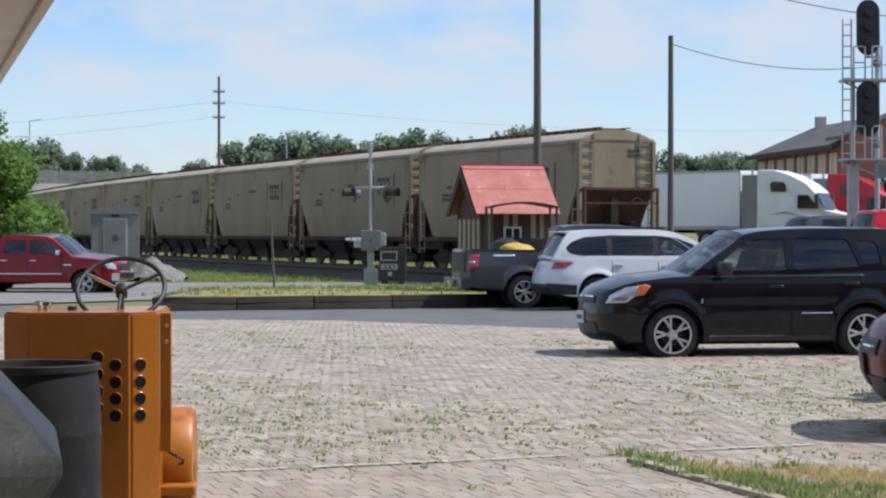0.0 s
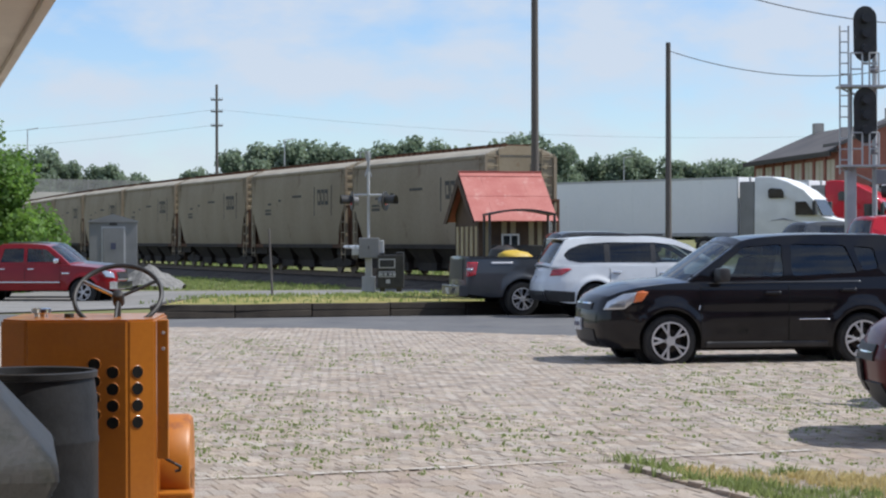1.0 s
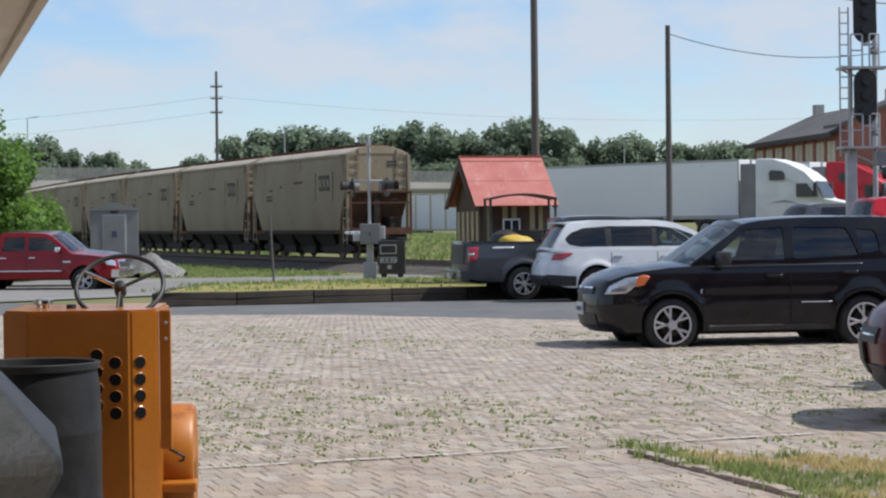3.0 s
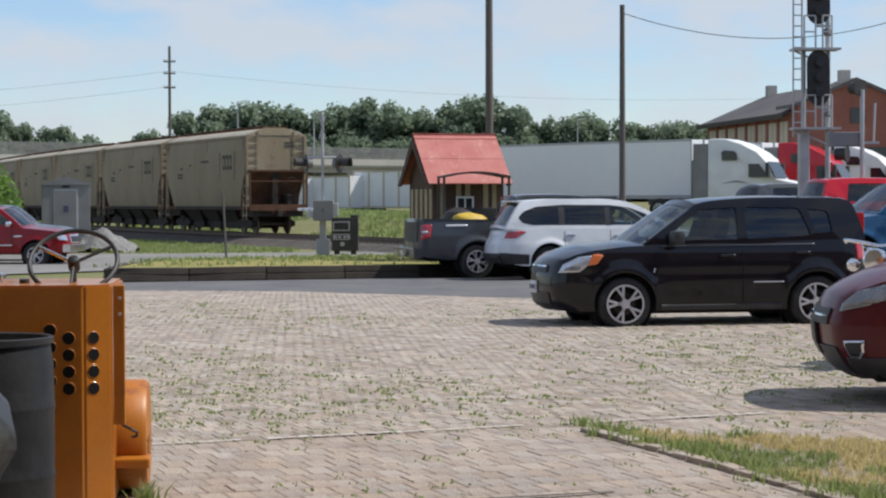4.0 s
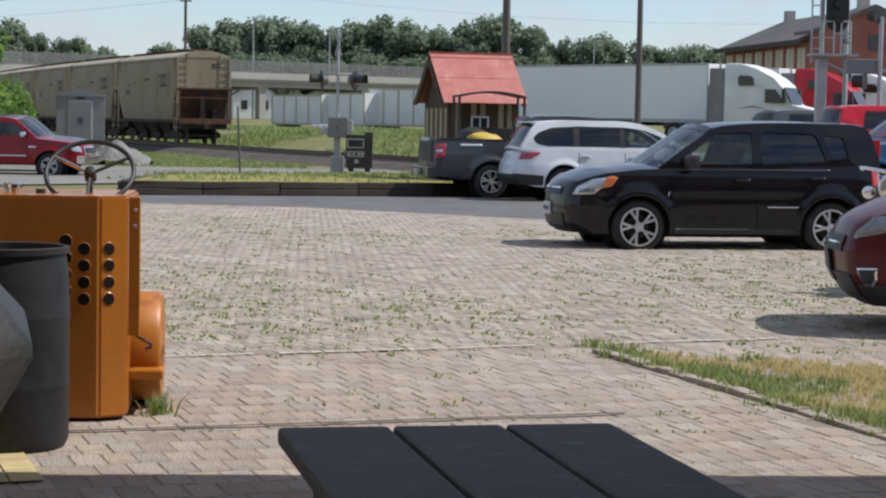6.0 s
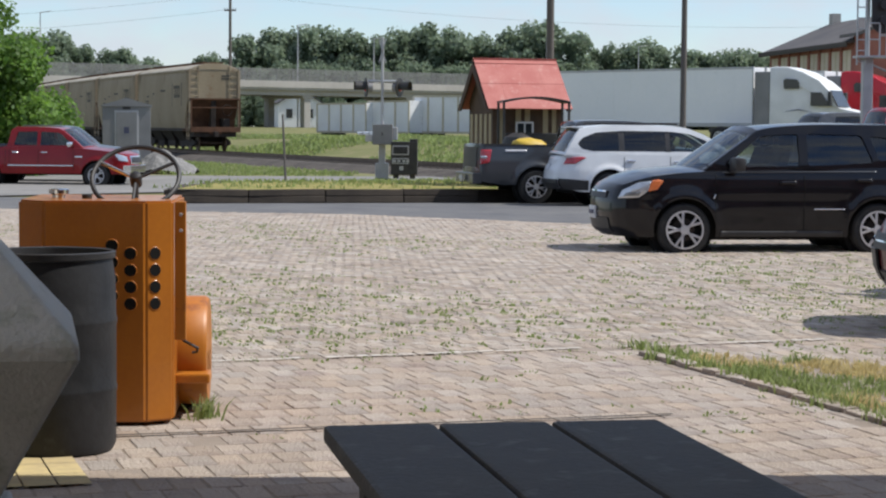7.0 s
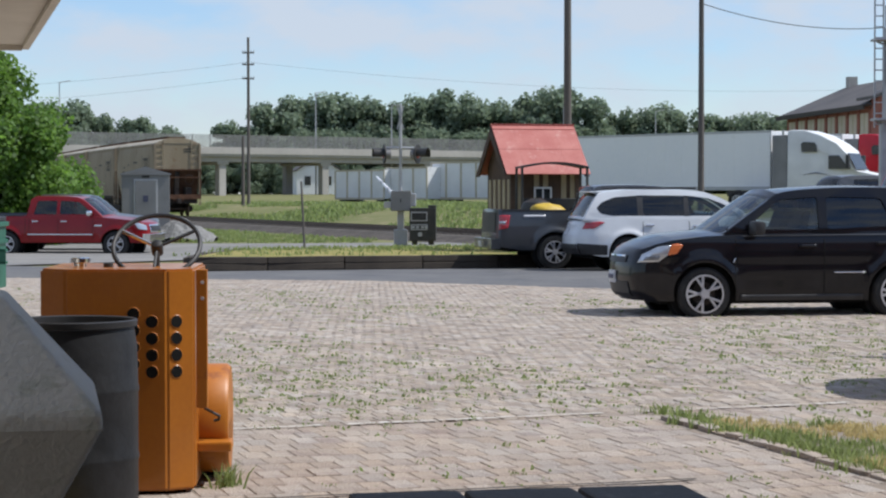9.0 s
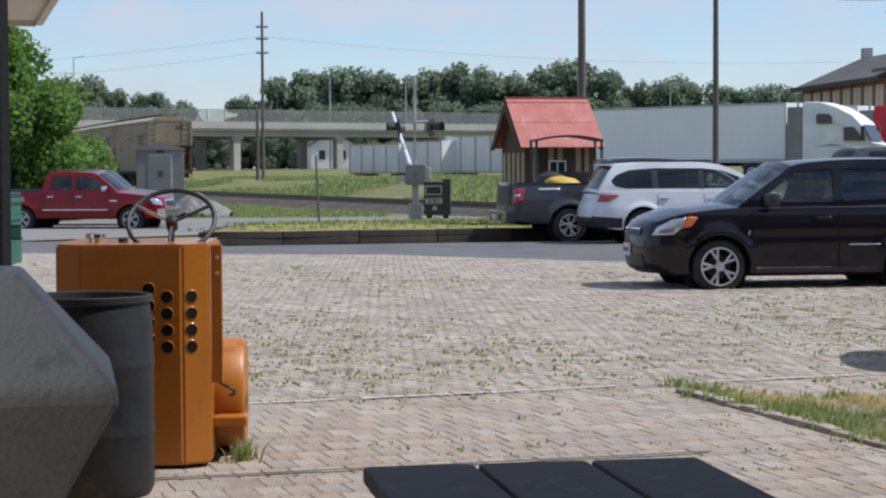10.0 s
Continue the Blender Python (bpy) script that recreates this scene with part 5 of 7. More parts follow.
    vehicle("grey_pickup", "dark grey four-door pickup truck with an open load bed", "pickup truck", pickup_spec(
        3.42, 48.25, -0.3, 12, "grey_paint", length=6.2, width=2.0, rear_axle=-1.75, wheel_r=0.405, belt=1.38, sill=0.45, spokes=6, flare=0.05,
        top=[(-3.1, 1.385), (1.2, 1.37), (1.7, 1.32), (2.6, 1.24), (2.95, 1.15)], bed=(-3.0, -0.9),
        roofline=[(1.7, 1.35), (1.35, 1.65), (1.0, 1.9), (0.6, 1.955), (-0.1, 1.965), (-0.66, 1.92), (-0.76, 1.65), (-0.82, 1.35)],
        windows=[([(1.4, 1.44), (0.95, 1.8), (0.3, 1.84), (0.3, 1.44)], "tint"), ([(0.2, 1.44), (0.2, 1.84), (-0.5, 1.82), (-0.6, 1.44)], "dark_tint")],
        handles=((0.4, 1.2), (-0.5, 1.2)), handle="grey_paint", seams=(1.4, 0.25, -0.68, -0.86), mirror="grey_paint", seats=(0.4, -0.5),
        side=[("tail_lamp", [(-3.095, 0.93), (-2.88, 0.97), (-2.82, 1.27), (-3.095, 1.27)], 0.01, "red_lens"),
              ("lamp_window", [(-3.09, 1.07), (-2.94, 1.07), (-2.94, 1.13), (-3.09, 1.13)], 0.02, "lamp_clear"),
              ("emblem_bar", [(-2.5, 1.215), (-1.98, 1.215), (-1.98, 1.275), (-2.5, 1.275)], 0.006, "alloy"),
              ("fuel_door", [(-1.2, 1.12), (-1.02, 1.12), (-1.02, 1.27), (-1.2, 1.27)], 0.004, "grey_paint"),
              ("rocker_panel", [(-0.95, 0.46), (1.4, 0.46), (1.4, 0.53), (-0.95, 0.53)], 0.012, "black_plastic")],
        ends=[("tailgate_panel", -1, (-0.68, 0.68, 0.86, 1.33), 0.006, "black_plastic"), ("number_plate", -1, (-0.16, 0.16, 0.52, 0.66), 0.2, "plate")],
        extras=[("rear_bumper", (-3.27, -3.05, -0.95, 0.95, 0.48, 0.72), "grey_paint")]))
    sack = thing("yellow_sack", 1.86, 47.95, 0.98, 12, "crumpled yellow plastic sack lying in the pickup bed", "sack")
    bm = bmesh.new()
    bmesh.ops.create_icosphere(bm, subdivisions=4, radius=0.5)
    for v in bm.verts:
        n = noise.noise(v.co * 3.0) * 0.14 + noise.noise(v.co * 9.0) * 0.04
        v.co = Vector((v.co.x * (0.98 + n), v.co.y * 0.6, max(-0.42, v.co.z * (0.5 + n) - 0.16 * v.co.x)))
    part("sack_body", bm, M["yellow_tarp"], sack, smooth=True)
    vehicle("red_pickup", "bright red crew-cab pickup truck standing on the road", "pickup truck", pickup_spec(
        -13.22, 64.7, -0.55, -6, "red_paint",
        side=[("headlamp", [(2.93, 0.86), (2.93, 1.02), (2.62, 1.12), (2.56, 1.09), (2.68, 0.90)], 0.01, "lamp_clear"),
              ("side_moulding", [(-0.95, 0.70), (1.2, 0.70), (1.2, 0.74), (-0.95, 0.74)], 0.012, "chrome"),
              ("wing_badge", [(1.25, 0.98), (1.5, 0.98), (1.5, 1.03), (1.25, 1.03)], 0.006, "chrome"),
              ("tail_lamp", [(-2.92, 0.95), (-2.76, 0.95), (-2.76, 1.25), (-2.92, 1.25)], 0.01, "red_lens")],
        ends=[("grille", 1, (-0.62, 0.62, 0.78, 1.04), 0.015, "chrome"), ("grille_mesh", 1, (-0.55, 0.55, 0.82, 1.0), 0.028, "black_plastic")],
        extras=[("front_bumper", (2.8, 3.06, -0.9, 0.9, 0.5, 0.74), "chrome"), ("rear_bumper", (-3.05, -2.88, -0.95, 0.95, 0.5, 0.72), "chrome")]))
    vehicle("dark_pickup", "dark grey pickup truck standing behind the red one", "pickup truck", pickup_spec(-13.75, 68.2, -0.5, -6, "grey_paint", mirror="grey_paint"))
    vehicle("maroon_suv", "dark maroon SUV with a wraparound headlamp parked on the paving", "car", dict(
        x=5.65, y=15.02, z=0.0, rz=173, length=4.72, width=1.9, front_axle=1.45, rear_axle=-1.4, wheel_r=0.36, sill=0.23, belt=1.12, rim=0.7,
        paint="maroon_paint", tumble=0.17, round=(0.95, 0.6), nose_cut=(0.34, 0.2), flare=0.03, gap=0.07, crown=0.07, bulge=(0.09, 0.08), lip=(-0.03, 0.06),
        section=[(0.2, 0.88), (0.32, 0.955), (0.55, 0.995), (0.75, 1.0), (0.95, 0.975), (1.15, 0.94)],
        top=[(-2.36, 1.1), (1.0, 1.10), (1.4, 1.06), (1.8, 1.0), (2.1, 0.93), (2.28, 0.86), (2.36, 0.80)],
        nose=[(0.2, -0.22), (0.3, -0.1), (0.45, -0.02), (0.62, 0.0), (0.8, -0.06), (0.95, -0.14)], tail=[(0.25, -0.1), (0.5, 0.0), (1.1, -0.06)],
        roofline=[(1.2, 1.08), (0.8, 1.38), (0.42, 1.62), (0.1, 1.69), (-0.9, 1.71), (-1.7, 1.66), (-2.0, 1.58), (-2.2, 1.3), (-2.3, 1.08)],
        windows=[([(0.86, 1.18), (0.4, 1.55), (-0.25, 1.6), (-0.25, 1.18)], "tint"), ([(-0.35, 1.18), (-0.35, 1.6), (-1.3, 1.58), (-1.4, 1.2)], "dark_tint")],
        handles=((-0.1, 0.96),), seams=(0.98, -0.3), glass=(2, 2),
        side=[("headlamp", [(2.355, 0.63), (2.34, 0.76), (2.26, 0.86), (1.98, 0.93), (1.60, 0.965), (1.74, 0.86), (2.05, 0.78), (2.24, 0.70)], 0.006, "lamp_smoked"),
              ("lamp_lens", [(2.20, 0.77), (2.14, 0.87), (1.96, 0.905), (1.86, 0.90), (1.92, 0.84), (2.1, 0.775)], 0.012, "lamp_smoked"),
              ("indicator", [(1.78, 0.865), (1.62, 0.95), (1.72, 0.945), (1.84, 0.875)], 0.012, "amber"),
              ("fog_bezel", [(2.29, 0.365), (2.305, 0.49), (2.16, 0.50), (2.175, 0.41), (2.22, 0.36)], 0.006, "chrome"),
              ("fog_lamp", [(2.28, 0.38), (2.292, 0.475), (2.175, 0.485), (2.19, 0.42), (2.225, 0.375)], 0.011, "black_plastic"),
              ("lower_bumper", [(2.33, 0.21), (2.33, 0.36), (1.9, 0.38), (1.9, 0.24)], 0.006, "black_plastic")],
        ends=[("lower_grille", 1, (-0.6, 0.6, 0.24, 0.44), 0.006, "black_plastic"), ("grille", 1, (-0.5, 0.5, 0.60, 0.72), 0.006, "black_plastic"), ("grille_bar", 1, (-0.5, 0.5, 0.655, 0.67), 0.02, "chrome"),
              ("plate_holder", 1, (-0.17, 0.17, 0.36, 0.6), 0.02, "black_plastic")]))
    vehicle("red_suv", "bright red SUV parked with its dark rear window showing", "car", dict(
        x=13.0, y=52.3, z=0.02, rz=12, length=4.6, width=1.9, front_axle=1.4, rear_axle=-1.3, wheel_r=0.38, sill=0.3, belt=1.4, paint="bright_red", tumble=0.2,
        top=[(-2.3, 1.38), (1.2, 1.38), (2.0, 1.22), (2.3, 1.05)], nose=[(0.3, -0.1), (0.7, 0), (1.2, -0.1)], tail=[(0.3, -0.08), (0.6, 0), (1.4, -0.05)],
        roofline=[(1.2, 1.37), (0.85, 1.7), (0.5, 1.98), (0.2, 2.04), (-1.3, 2.06), (-1.9, 2.02), (-2.08, 1.94), (-2.18, 1.7), (-2.26, 1.37)],
        windows=[([(0.9, 1.46), (0.45, 1.88), (-0.25, 1.92), (-0.25, 1.46)], "tint"), ([(-0.35, 1.46), (-0.35, 1.92), (-1.5, 1.92), (-1.6, 1.46)], "dark_tint")]))
    vehicle("blue_pickup", "metallic blue pickup truck with a grey windscreen", "pickup truck", pickup_spec(10.9, 40.6, -0.05, 190, "blue_paint", mirror="blue_paint"))
    vehicle("dark_suv", "dark blue SUV parked in the yard among the trucks", "car", dict(
        x=14.6, y=72, z=0.35, rz=20, length=4.6, width=1.9, front_axle=1.4, rear_axle=-1.3, wheel_r=0.38, sill=0.3, belt=1.15, paint="grey_paint", tumble=0.2,
        top=[(-2.3, 1.13), (1.2, 1.13), (2.0, 1.0), (2.3, 0.88)], nose=[(0.3, -0.1), (0.6, 0), (1.0, -0.1)], tail=[(0.3, -0.08), (0.6, 0), (1.1, -0.05)],
        roofline=[(1.2, 1.12), (0.85, 1.42), (0.5, 1.66), (0.2, 1.72), (-1.2, 1.74), (-1.8, 1.70), (-2.0, 1.6), (-2.14, 1.4), (-2.22, 1.12)],
        windows=[([(0.9, 1.2), (0.45, 1.58), (-0.25, 1.62), (-0.25, 1.2)], "tint"), ([(-0.35, 1.2), (-0.35, 1.62), (-1.5, 1.6), (-1.6, 1.2)], "dark_tint")]))
    build_motorcycle()


def build_motorcycle():
    """Touring motorcycle behind the maroon car: only its chrome front shows above the bonnet."""
    t = thing("motorcycle", 4.73, 18.75, 0.0, 240, "chrome-fronted touring motorcycle parked behind the maroon car", "motorcycle")
    for nm, x in (("front_wheel", 0.82), ("rear_wheel", -0.75)):
        part(nm, moved(lathe([(0.22, -0.06), (0.3, -0.06), (0.325, 0.0), (0.3, 0.06), (0.22, 0.06)], 28, axis="y"), pose(x, 0, 0.325)), M["rubber"], t, smooth=True)
    part("front_mudguard", tube([(0.82 + 0.37 * math.cos(a / 10), 0, 0.325 + 0.37 * math.sin(a / 10)) for a in range(2, 28)], 0.06, 8), M["chrome"], t, smooth=True)
    for y in (-0.1, 0.1):
        part("fork", rod((0.82, y, 0.33), (0.55, y, 1.08), 0.027, 10), M["chrome"], t, smooth=True)
    lamp = lathe([(0.03, -0.13), (0.075, -0.1), (0.105, -0.03), (0.11, 0.03), (0.09, 0.05), (0.02, 0.055)], 24, axis="x")
    part("headlamp", moved(lamp, pose(0.72, 0, 0.98)), M["chrome"], t, smooth=True)
    for y in (-0.21, 0.21):
        sm = lathe([(0.02, -0.07), (0.05, -0.04), (0.06, 0.02), (0.02, 0.035)], 18, axis="x")
        part("side_lamp", moved(sm, pose(0.70, y, 0.93)), M["chrome"], t, smooth=True)
    part("handlebar", tube([(0.25, -0.42, 1.13), (0.36, -0.40, 1.15), (0.5, -0.24, 1.14), (0.55, 0, 1.1), (0.5, 0.24, 1.14), (0.36, 0.40, 1.15), (0.25, 0.42, 1.13)], 0.016, 8),
         M["chrome"], t, smooth=True)
    tank = bmesh.new()
    bmesh.ops.create_icosphere(tank, subdivisions=3, radius=1.0)
    bmesh.ops.scale(tank, vec=(0.34, 0.17, 0.15), verts=tank.verts)
    part("tank", moved(tank, pose(0.16, 0, 0.84)), M["black_paint"], t, smooth=True)
    part("saddle", prism([(-0.85, 0.78), (-0.4, 0.68), (-0.05, 0.74), (-0.1, 0.8), (-0.4, 0.77), (-0.8, 0.9)], -0.15, 0.15, 0.03), M["seat"], t, smooth=True)
    part("engine", box(-0.22, 0.3, -0.18, 0.18, 0.22, 0.68, 0.05), M["alloy"], t)
    part("exhaust", rod((0.2, -0.2, 0.26), (-0.9, -0.22, 0.28), 0.045, 12), M["chrome"], t, smooth=True)
    part("rear_mudguard", tube([(-0.75 + 0.36 * math.cos(a / 10), 0, 0.325 + 0.36 * math.sin(a / 10)) for a in range(6, 32)], 0.075, 8), M["black_paint"], t, smooth=True)


def semi(x, y, z, rz, paint_name, label):
    """Sleeper tractor: forward +x, origin on the ground below the cab's rear wall."""
    t = thing("semi_tractor", x, y, z, rz, label, "truck", "lorries in the yard")
    pm = M[paint_name]
    roof = [(0, 0.75), (0, 3.95), (0.25, 4.0), (0.9, 3.98), (1.7, 3.75), (2.5, 3.3), (2.95, 2.95), (3.02, 2.8), (3.35, 2.0), (3.5, 1.95), (5.2, 1.62), (5.45, 1.4), (5.5, 0.6), (5.3, 0.42), (0.2, 0.5)]

    def plan(px, py, pz):
        k = 1 - 0.28 * max(0, (px - 3.3) / 2.2) if px > 3.3 else 1 - 0.06 * max(0, (pz - 2.8) / 1.2)
        return px, py * k, pz
    part("cab", prism(roof, -1.22, 1.22, 0.07, plan=plan), pm, t, smooth=True)
    for sd in (-1, 1):
        part("side_window", prism([(2.12, 2.05), (2.12, 2.72), (2.65, 2.72), (3.0, 2.25), (3.0, 2.05)], min(sd * 1.205, sd * 1.235), max(sd * 1.205, sd * 1.235)), M["pane"], t)
        part("sleeper_window", prism([(0.75, 2.9), (0.72, 3.3), (0.85, 3.4), (1.4, 3.36), (1.52, 3.2), (1.52, 2.9)], min(sd * 1.18, sd * 1.235), max(sd * 1.18, sd * 1.235)), M["pane"], t)
        part("mirror", box(3.05, 3.22, min(sd * 1.2, sd * 1.5), max(sd * 1.2, sd * 1.5), 2.05, 2.75, 0.04), M["black_plastic"], t)
        part("fuel_tank", moved(lathe([(0.33, -0.8), (0.35, -0.75), (0.35, 0.75), (0.33, 0.8)], 20, axis="x"), pose(1.9, sd * 0.95, 0.65)), M["alloy"], t, smooth=True)
        part("side_stripe", prism([(0.7, 1.75), (1.5, 1.9), (2.3, 1.72), (1.5, 1.84)], min(sd * 1.21, sd * 1.226), max(sd * 1.21, sd * 1.226)), M["bar_dark"], t)
        part("exhaust_stack", rod((-0.25, sd * 1.05, 1.0), (-0.25, sd * 1.05, 4.0), 0.06, 10), M["grey_steel"], t, smooth=True)
        for ax in (4.3, -1.3, -2.6):
            wheel(t, ax, sd * 1.05, 0.5, 0.3, sd, 8, 0.55)
    bm = bmesh.new()
    q = [(3.0, -1.05, 2.82), (3.0, 1.05, 2.82), (3.42, 1.0, 2.02), (3.42, -1.0, 2.02)]
    a = [bm.verts.new((p[0] + 0.02, p[1], p[2])) for p in q]
    b = [bm.verts.new((p[0] + 0.05, p[1], p[2] + 0.01)) for p in q]
    bm.faces.new(a)
    bm.faces.new(b)
    for k in range(4):
        bm.faces.new((a[k], a[(k + 1) % 4], b[(k + 1) % 4], b[k]))
    part("windscreen", bm, M["pane"], t)
    part("grille", box(5.4, 5.55, -0.55, 0.55, 0.7, 1.45, 0.03), M["chrome"], t)
    part("bumper", box(5.25, 5.65, -0.95, 0.95, 0.35, 0.68, 0.05), pm, t)
    # grey box for gap gear, enlarged to stand in for shade on the trailer
    part("cab_rear_gear", box(-0.8, -0.02, -1.12, 1.12, 0.98, 3.75, 0.05), M["silver_box"], t)
    part("frame_rail", box(-3.4, 0.3, -0.45, 0.45, 0.7, 0.98), M["black_iron"], t)
    return t


def trailer(x, y, z, rz, label, length=16.1):
    """Box trailer: origin on the ground below its front wall, going back along -x."""
    t = thing("box_trailer", x, y, z, rz, label, "trailer", "lorries in the yard")
    part("box", box(-length, 0, -1.3, 1.3, 1.15, 4.02, 0.02), M["trailer_white"], t)
    bm = bmesh.new()
    for sd in (-1, 1):
        box(-length - 0.01, 0.01, sd * 1.3 - 0.02, sd * 1.3 + 0.02, 1.02, 1.2, bm=bm)
        box(-length - 0.01, 0.01, sd * 1.3 - 0.02, sd * 1.3 + 0.02, 3.94, 4.05, bm=bm)
        for xx in (-length, -0.0):
            box(xx - 0.03, xx + 0.03, sd * 1.3 - 0.025, sd * 1.3 + 0.025, 1.05, 4.04, bm=bm)
    part("edge_rail", bm, M["grey_steel"], t)
    for i in range(1, 13):
        for sd in (-1, 1):
            part("panel_seam", box(-length * i / 13 - 0.012, -length * i / 13 + 0.012, sd * 1.303 - 0.004, sd * 1.303 + 0.004, 1.2, 3.94), M["trailer_white"], t)
    part("undercarriage", box(-length + 0.4, -length + 3.6, -0.9, 0.9, 0.75, 1.05), M["black_iron"], t)
    for ax in (-length + 1.3, -length + 2.6):
        for sd in (-1, 1):
            wheel(t, ax, sd * 1.0, 0.5, 0.35, sd, 8, 0.5)
    for sd in (-1, 1):
        part("landing_leg", box(-2.7, -2.5, sd * 0.8 - 0.08, sd * 0.8 + 0.08, 0.05, 1.05), M["black_iron"], t)
    return t


def build_yard():
    rz = -49.5
    f = Vector((math.cos(radians(rz)), math.sin(radians(rz)), 0))
    left = Vector((-f.y, f.x, 0))
    p = Vector((15.1, 101.6, 0)) + left * 1.3
    trailer(p.x, p.y, 0.60, rz, "long white box trailer standing in the yard")
    rc = -27
    fc = Vector((math.cos(radians(rc)), math.sin(radians(rc)), 0))
    lc = Vector((-fc.y, fc.x, 0))
    q = Vector((15.6, 99.6, 0)) + lc * 1.25
    semi(q.x, q.y, 0.60, rc, "white_steel", "white sleeper lorry tractor coupled to a white trailer")
    q2 = Vector((20.45, 106.5, 0)) + lc * 1.25
    semi(q2.x, q2.y, 0.60, rc, "bright_red", "bright red sleeper lorry tractor in the yard")
    p2 = q2 - fc * 0.8 + left * 0.6
    trailer(p2.x, p2.y, 0.60, rz, "white box trailer behind the red tractor")
    q3 = Vector((25.0, 113.5, 0)) + lc * 1.25
    semi(q3.x, q3.y, 0.60, rc, "white_steel", "white lorry tractor parked behind the red one")
    # old boxes on the far side of the field
    for ax, ay, bx, by, zb, zt, lab in ((-13.9, 203, -8.6, 195, 0.9, 3.75, "old white container with rusty door posts in the field"),
                                        (-8.4, 196, -4.3, 190, 0.9, 3.95, "old white container on blocks in the field"),
                                        (-3.9, 192, 3.2, 183, 0.95, 4.4, "white box trailer body parked in the field")):
        d = Vector((bx - ax, by - ay, 0))
        t = thing("container", ax, ay, 0, math.degrees(math.atan2(d.y, d.x)), lab, "container", "old containers")
        n = d.length
        part("box", box(0, n, 0, 2.5, zb, zt, 0.02), M["old_white"], t)
        bm = bmesh.new()
        k = max(2, int(n / 2.2))
        for i in range(k + 1):
            box(n * i / k - 0.1, n * i / k + 0.1, -0.06, 0.0, zb, zt, bm=bm)
        box(0, n, -0.05, 0.0, zt - 0.12, zt + 0.03, bm=bm)
        box(0, n, -0.05, 0.0, zb - 0.1, zb + 0.1, bm=bm)
        part("frame_post", bm, M["cream"], t)
        bm = bmesh.new()
        for i in (0.12, 0.88):
            box(n * i - 0.5, n * i + 0.5, 0.1, 2.4, 0.3, zb, bm=bm)
        part("block", bm, M["black_iron"], t)


def build_backdrop():
    # road bridge
    a, b = Vector((-85, 204, 0)), Vector((45, 308, 0))
    d = (b - a).normalized()
    br = thing("road_bridge", a.x, a.y, 0, math.degrees(math.atan2(d.y, d.x)), "pale concrete road bridge with a grey mesh fence", "bridge", kind="structure")
    n = (b - a).length
    part("deck", box(0, n, 0, 11, 6.0, 6.5, 0.03), M["bridge_concrete"], br)
    part("girder", box(0, n, 0.5, 1.0, 5.35, 6.0), M["bridge_concrete"], br)
    part("girder", box(0, n, 9.8, 10.3, 5.35, 6.0), M["bridge_concrete"], br)
    part("parapet", box(0, n, -0.15, 0.15, 6.3, 7.15, 0.02), M["bridge_concrete"], br)
    part("parapet", box(0, n, 10.85, 11.15, 6.3, 7.15, 0.02), M["bridge_concrete"], br)
    bm = bmesh.new()
    k = 0.0
    while k < n:
        box(k - 0.04, k + 0.04, -0.04, 0.04, 7.15, 8.75, bm=bm)
        k += 2.5
    part("fence_post", bm, M["fence"], br)
    verts, faces = [], []
    k = 0.0
    while k < n:
        i = len(verts)
        verts += [(k, 0, 7.15), (k + 0.055, 0, 7.15), (k + 0.055, 0, 8.7), (k, 0, 8.7)]
        faces.append((i, i + 1, i + 2, i + 3))
        k += 0.125
    for z in np.arange(7.2, 8.75, 0.2):
        i = len(verts)
        verts += [(0, 0.01, z), (n, 0.01, z), (n, 0.01, z + 0.05), (0, 0.01, z + 0.05)]
        faces.append((i, i + 1, i + 2, i + 3))
    raw("fence_mesh", verts, faces, M["fence"], br)
    for s in (24, 69.7, 85.2, 102, 125):
        for yy in (1.2, 9.6):
            part("pier", box(s - 0.5, s + 0.5, yy - 0.5, yy + 0.5, -0.5, 5.4, 0.05), M["bridge_concrete"], br)
        part("pier_cap", box(s - 0.8, s + 0.8, 0.6, 10.4, 5.0, 5.36, 0.05), M["bridge_concrete"], br)
    # far lamp posts on the bridge
    for x, y, zt in ((-48.8, 236, 14.6), (-20.5, 262, 14.6), (-10.8, 268, 13.2), (13.0, 285, 13.8), (27.0, 295, 13.5)):
        t = thing("lamp_post", x, y, 0, 0, "thin pale lamp post beside the bridge", "lamp post", "bridge lamp posts")
        bm = rod((0, 0, 0.5), (0, 0, zt), 0.11, 8, 0.06)
        part("post", bm, M["grey_steel"], t)
        part("arm", rod((0, 0, zt - 0.05), (1.3, 0, zt + 0.15), 0.05, 6), M["grey_steel"], t)
    # house beyond the bridge
    h = thing("house", -22.3, 290, 1.0, 12, "small white gabled house beyond the bridge", "house")
    part("wall", box(-3.2, 3.2, 0, 6, 0, 3.8), M["old_white"], h)
    part("roof", prism([(-3.6, 3.7), (0, 5.9), (3.6, 3.7), (3.4, 3.6), (0, 5.7), (-3.4, 3.6)], -0.4, 6.4), M["slate"], h)
    part("gable", prism([(-3.2, 3.75), (0, 5.6), (3.2, 3.75)], 0.02, 0.2), M["old_white"], h)
    for x in (-1.6, 1.4):
        part("window", box(x - 0.45, x + 0.45, -0.05, 0.05, 1.6, 2.9), M["pane"], h)
    # brick hall: its long side runs away from the yard, a taller gabled block stands at its near end
    b = thing("brick_hall", 23.5, 117.7, 0.4, 96.8, "red brick hall with grey slate roof and cream window panels", "building")
    n = 18.4
    part("wall", box(0, n, -8, 0, 0, 6.3), M["brick_wall"], b)
    bm = bmesh.new()
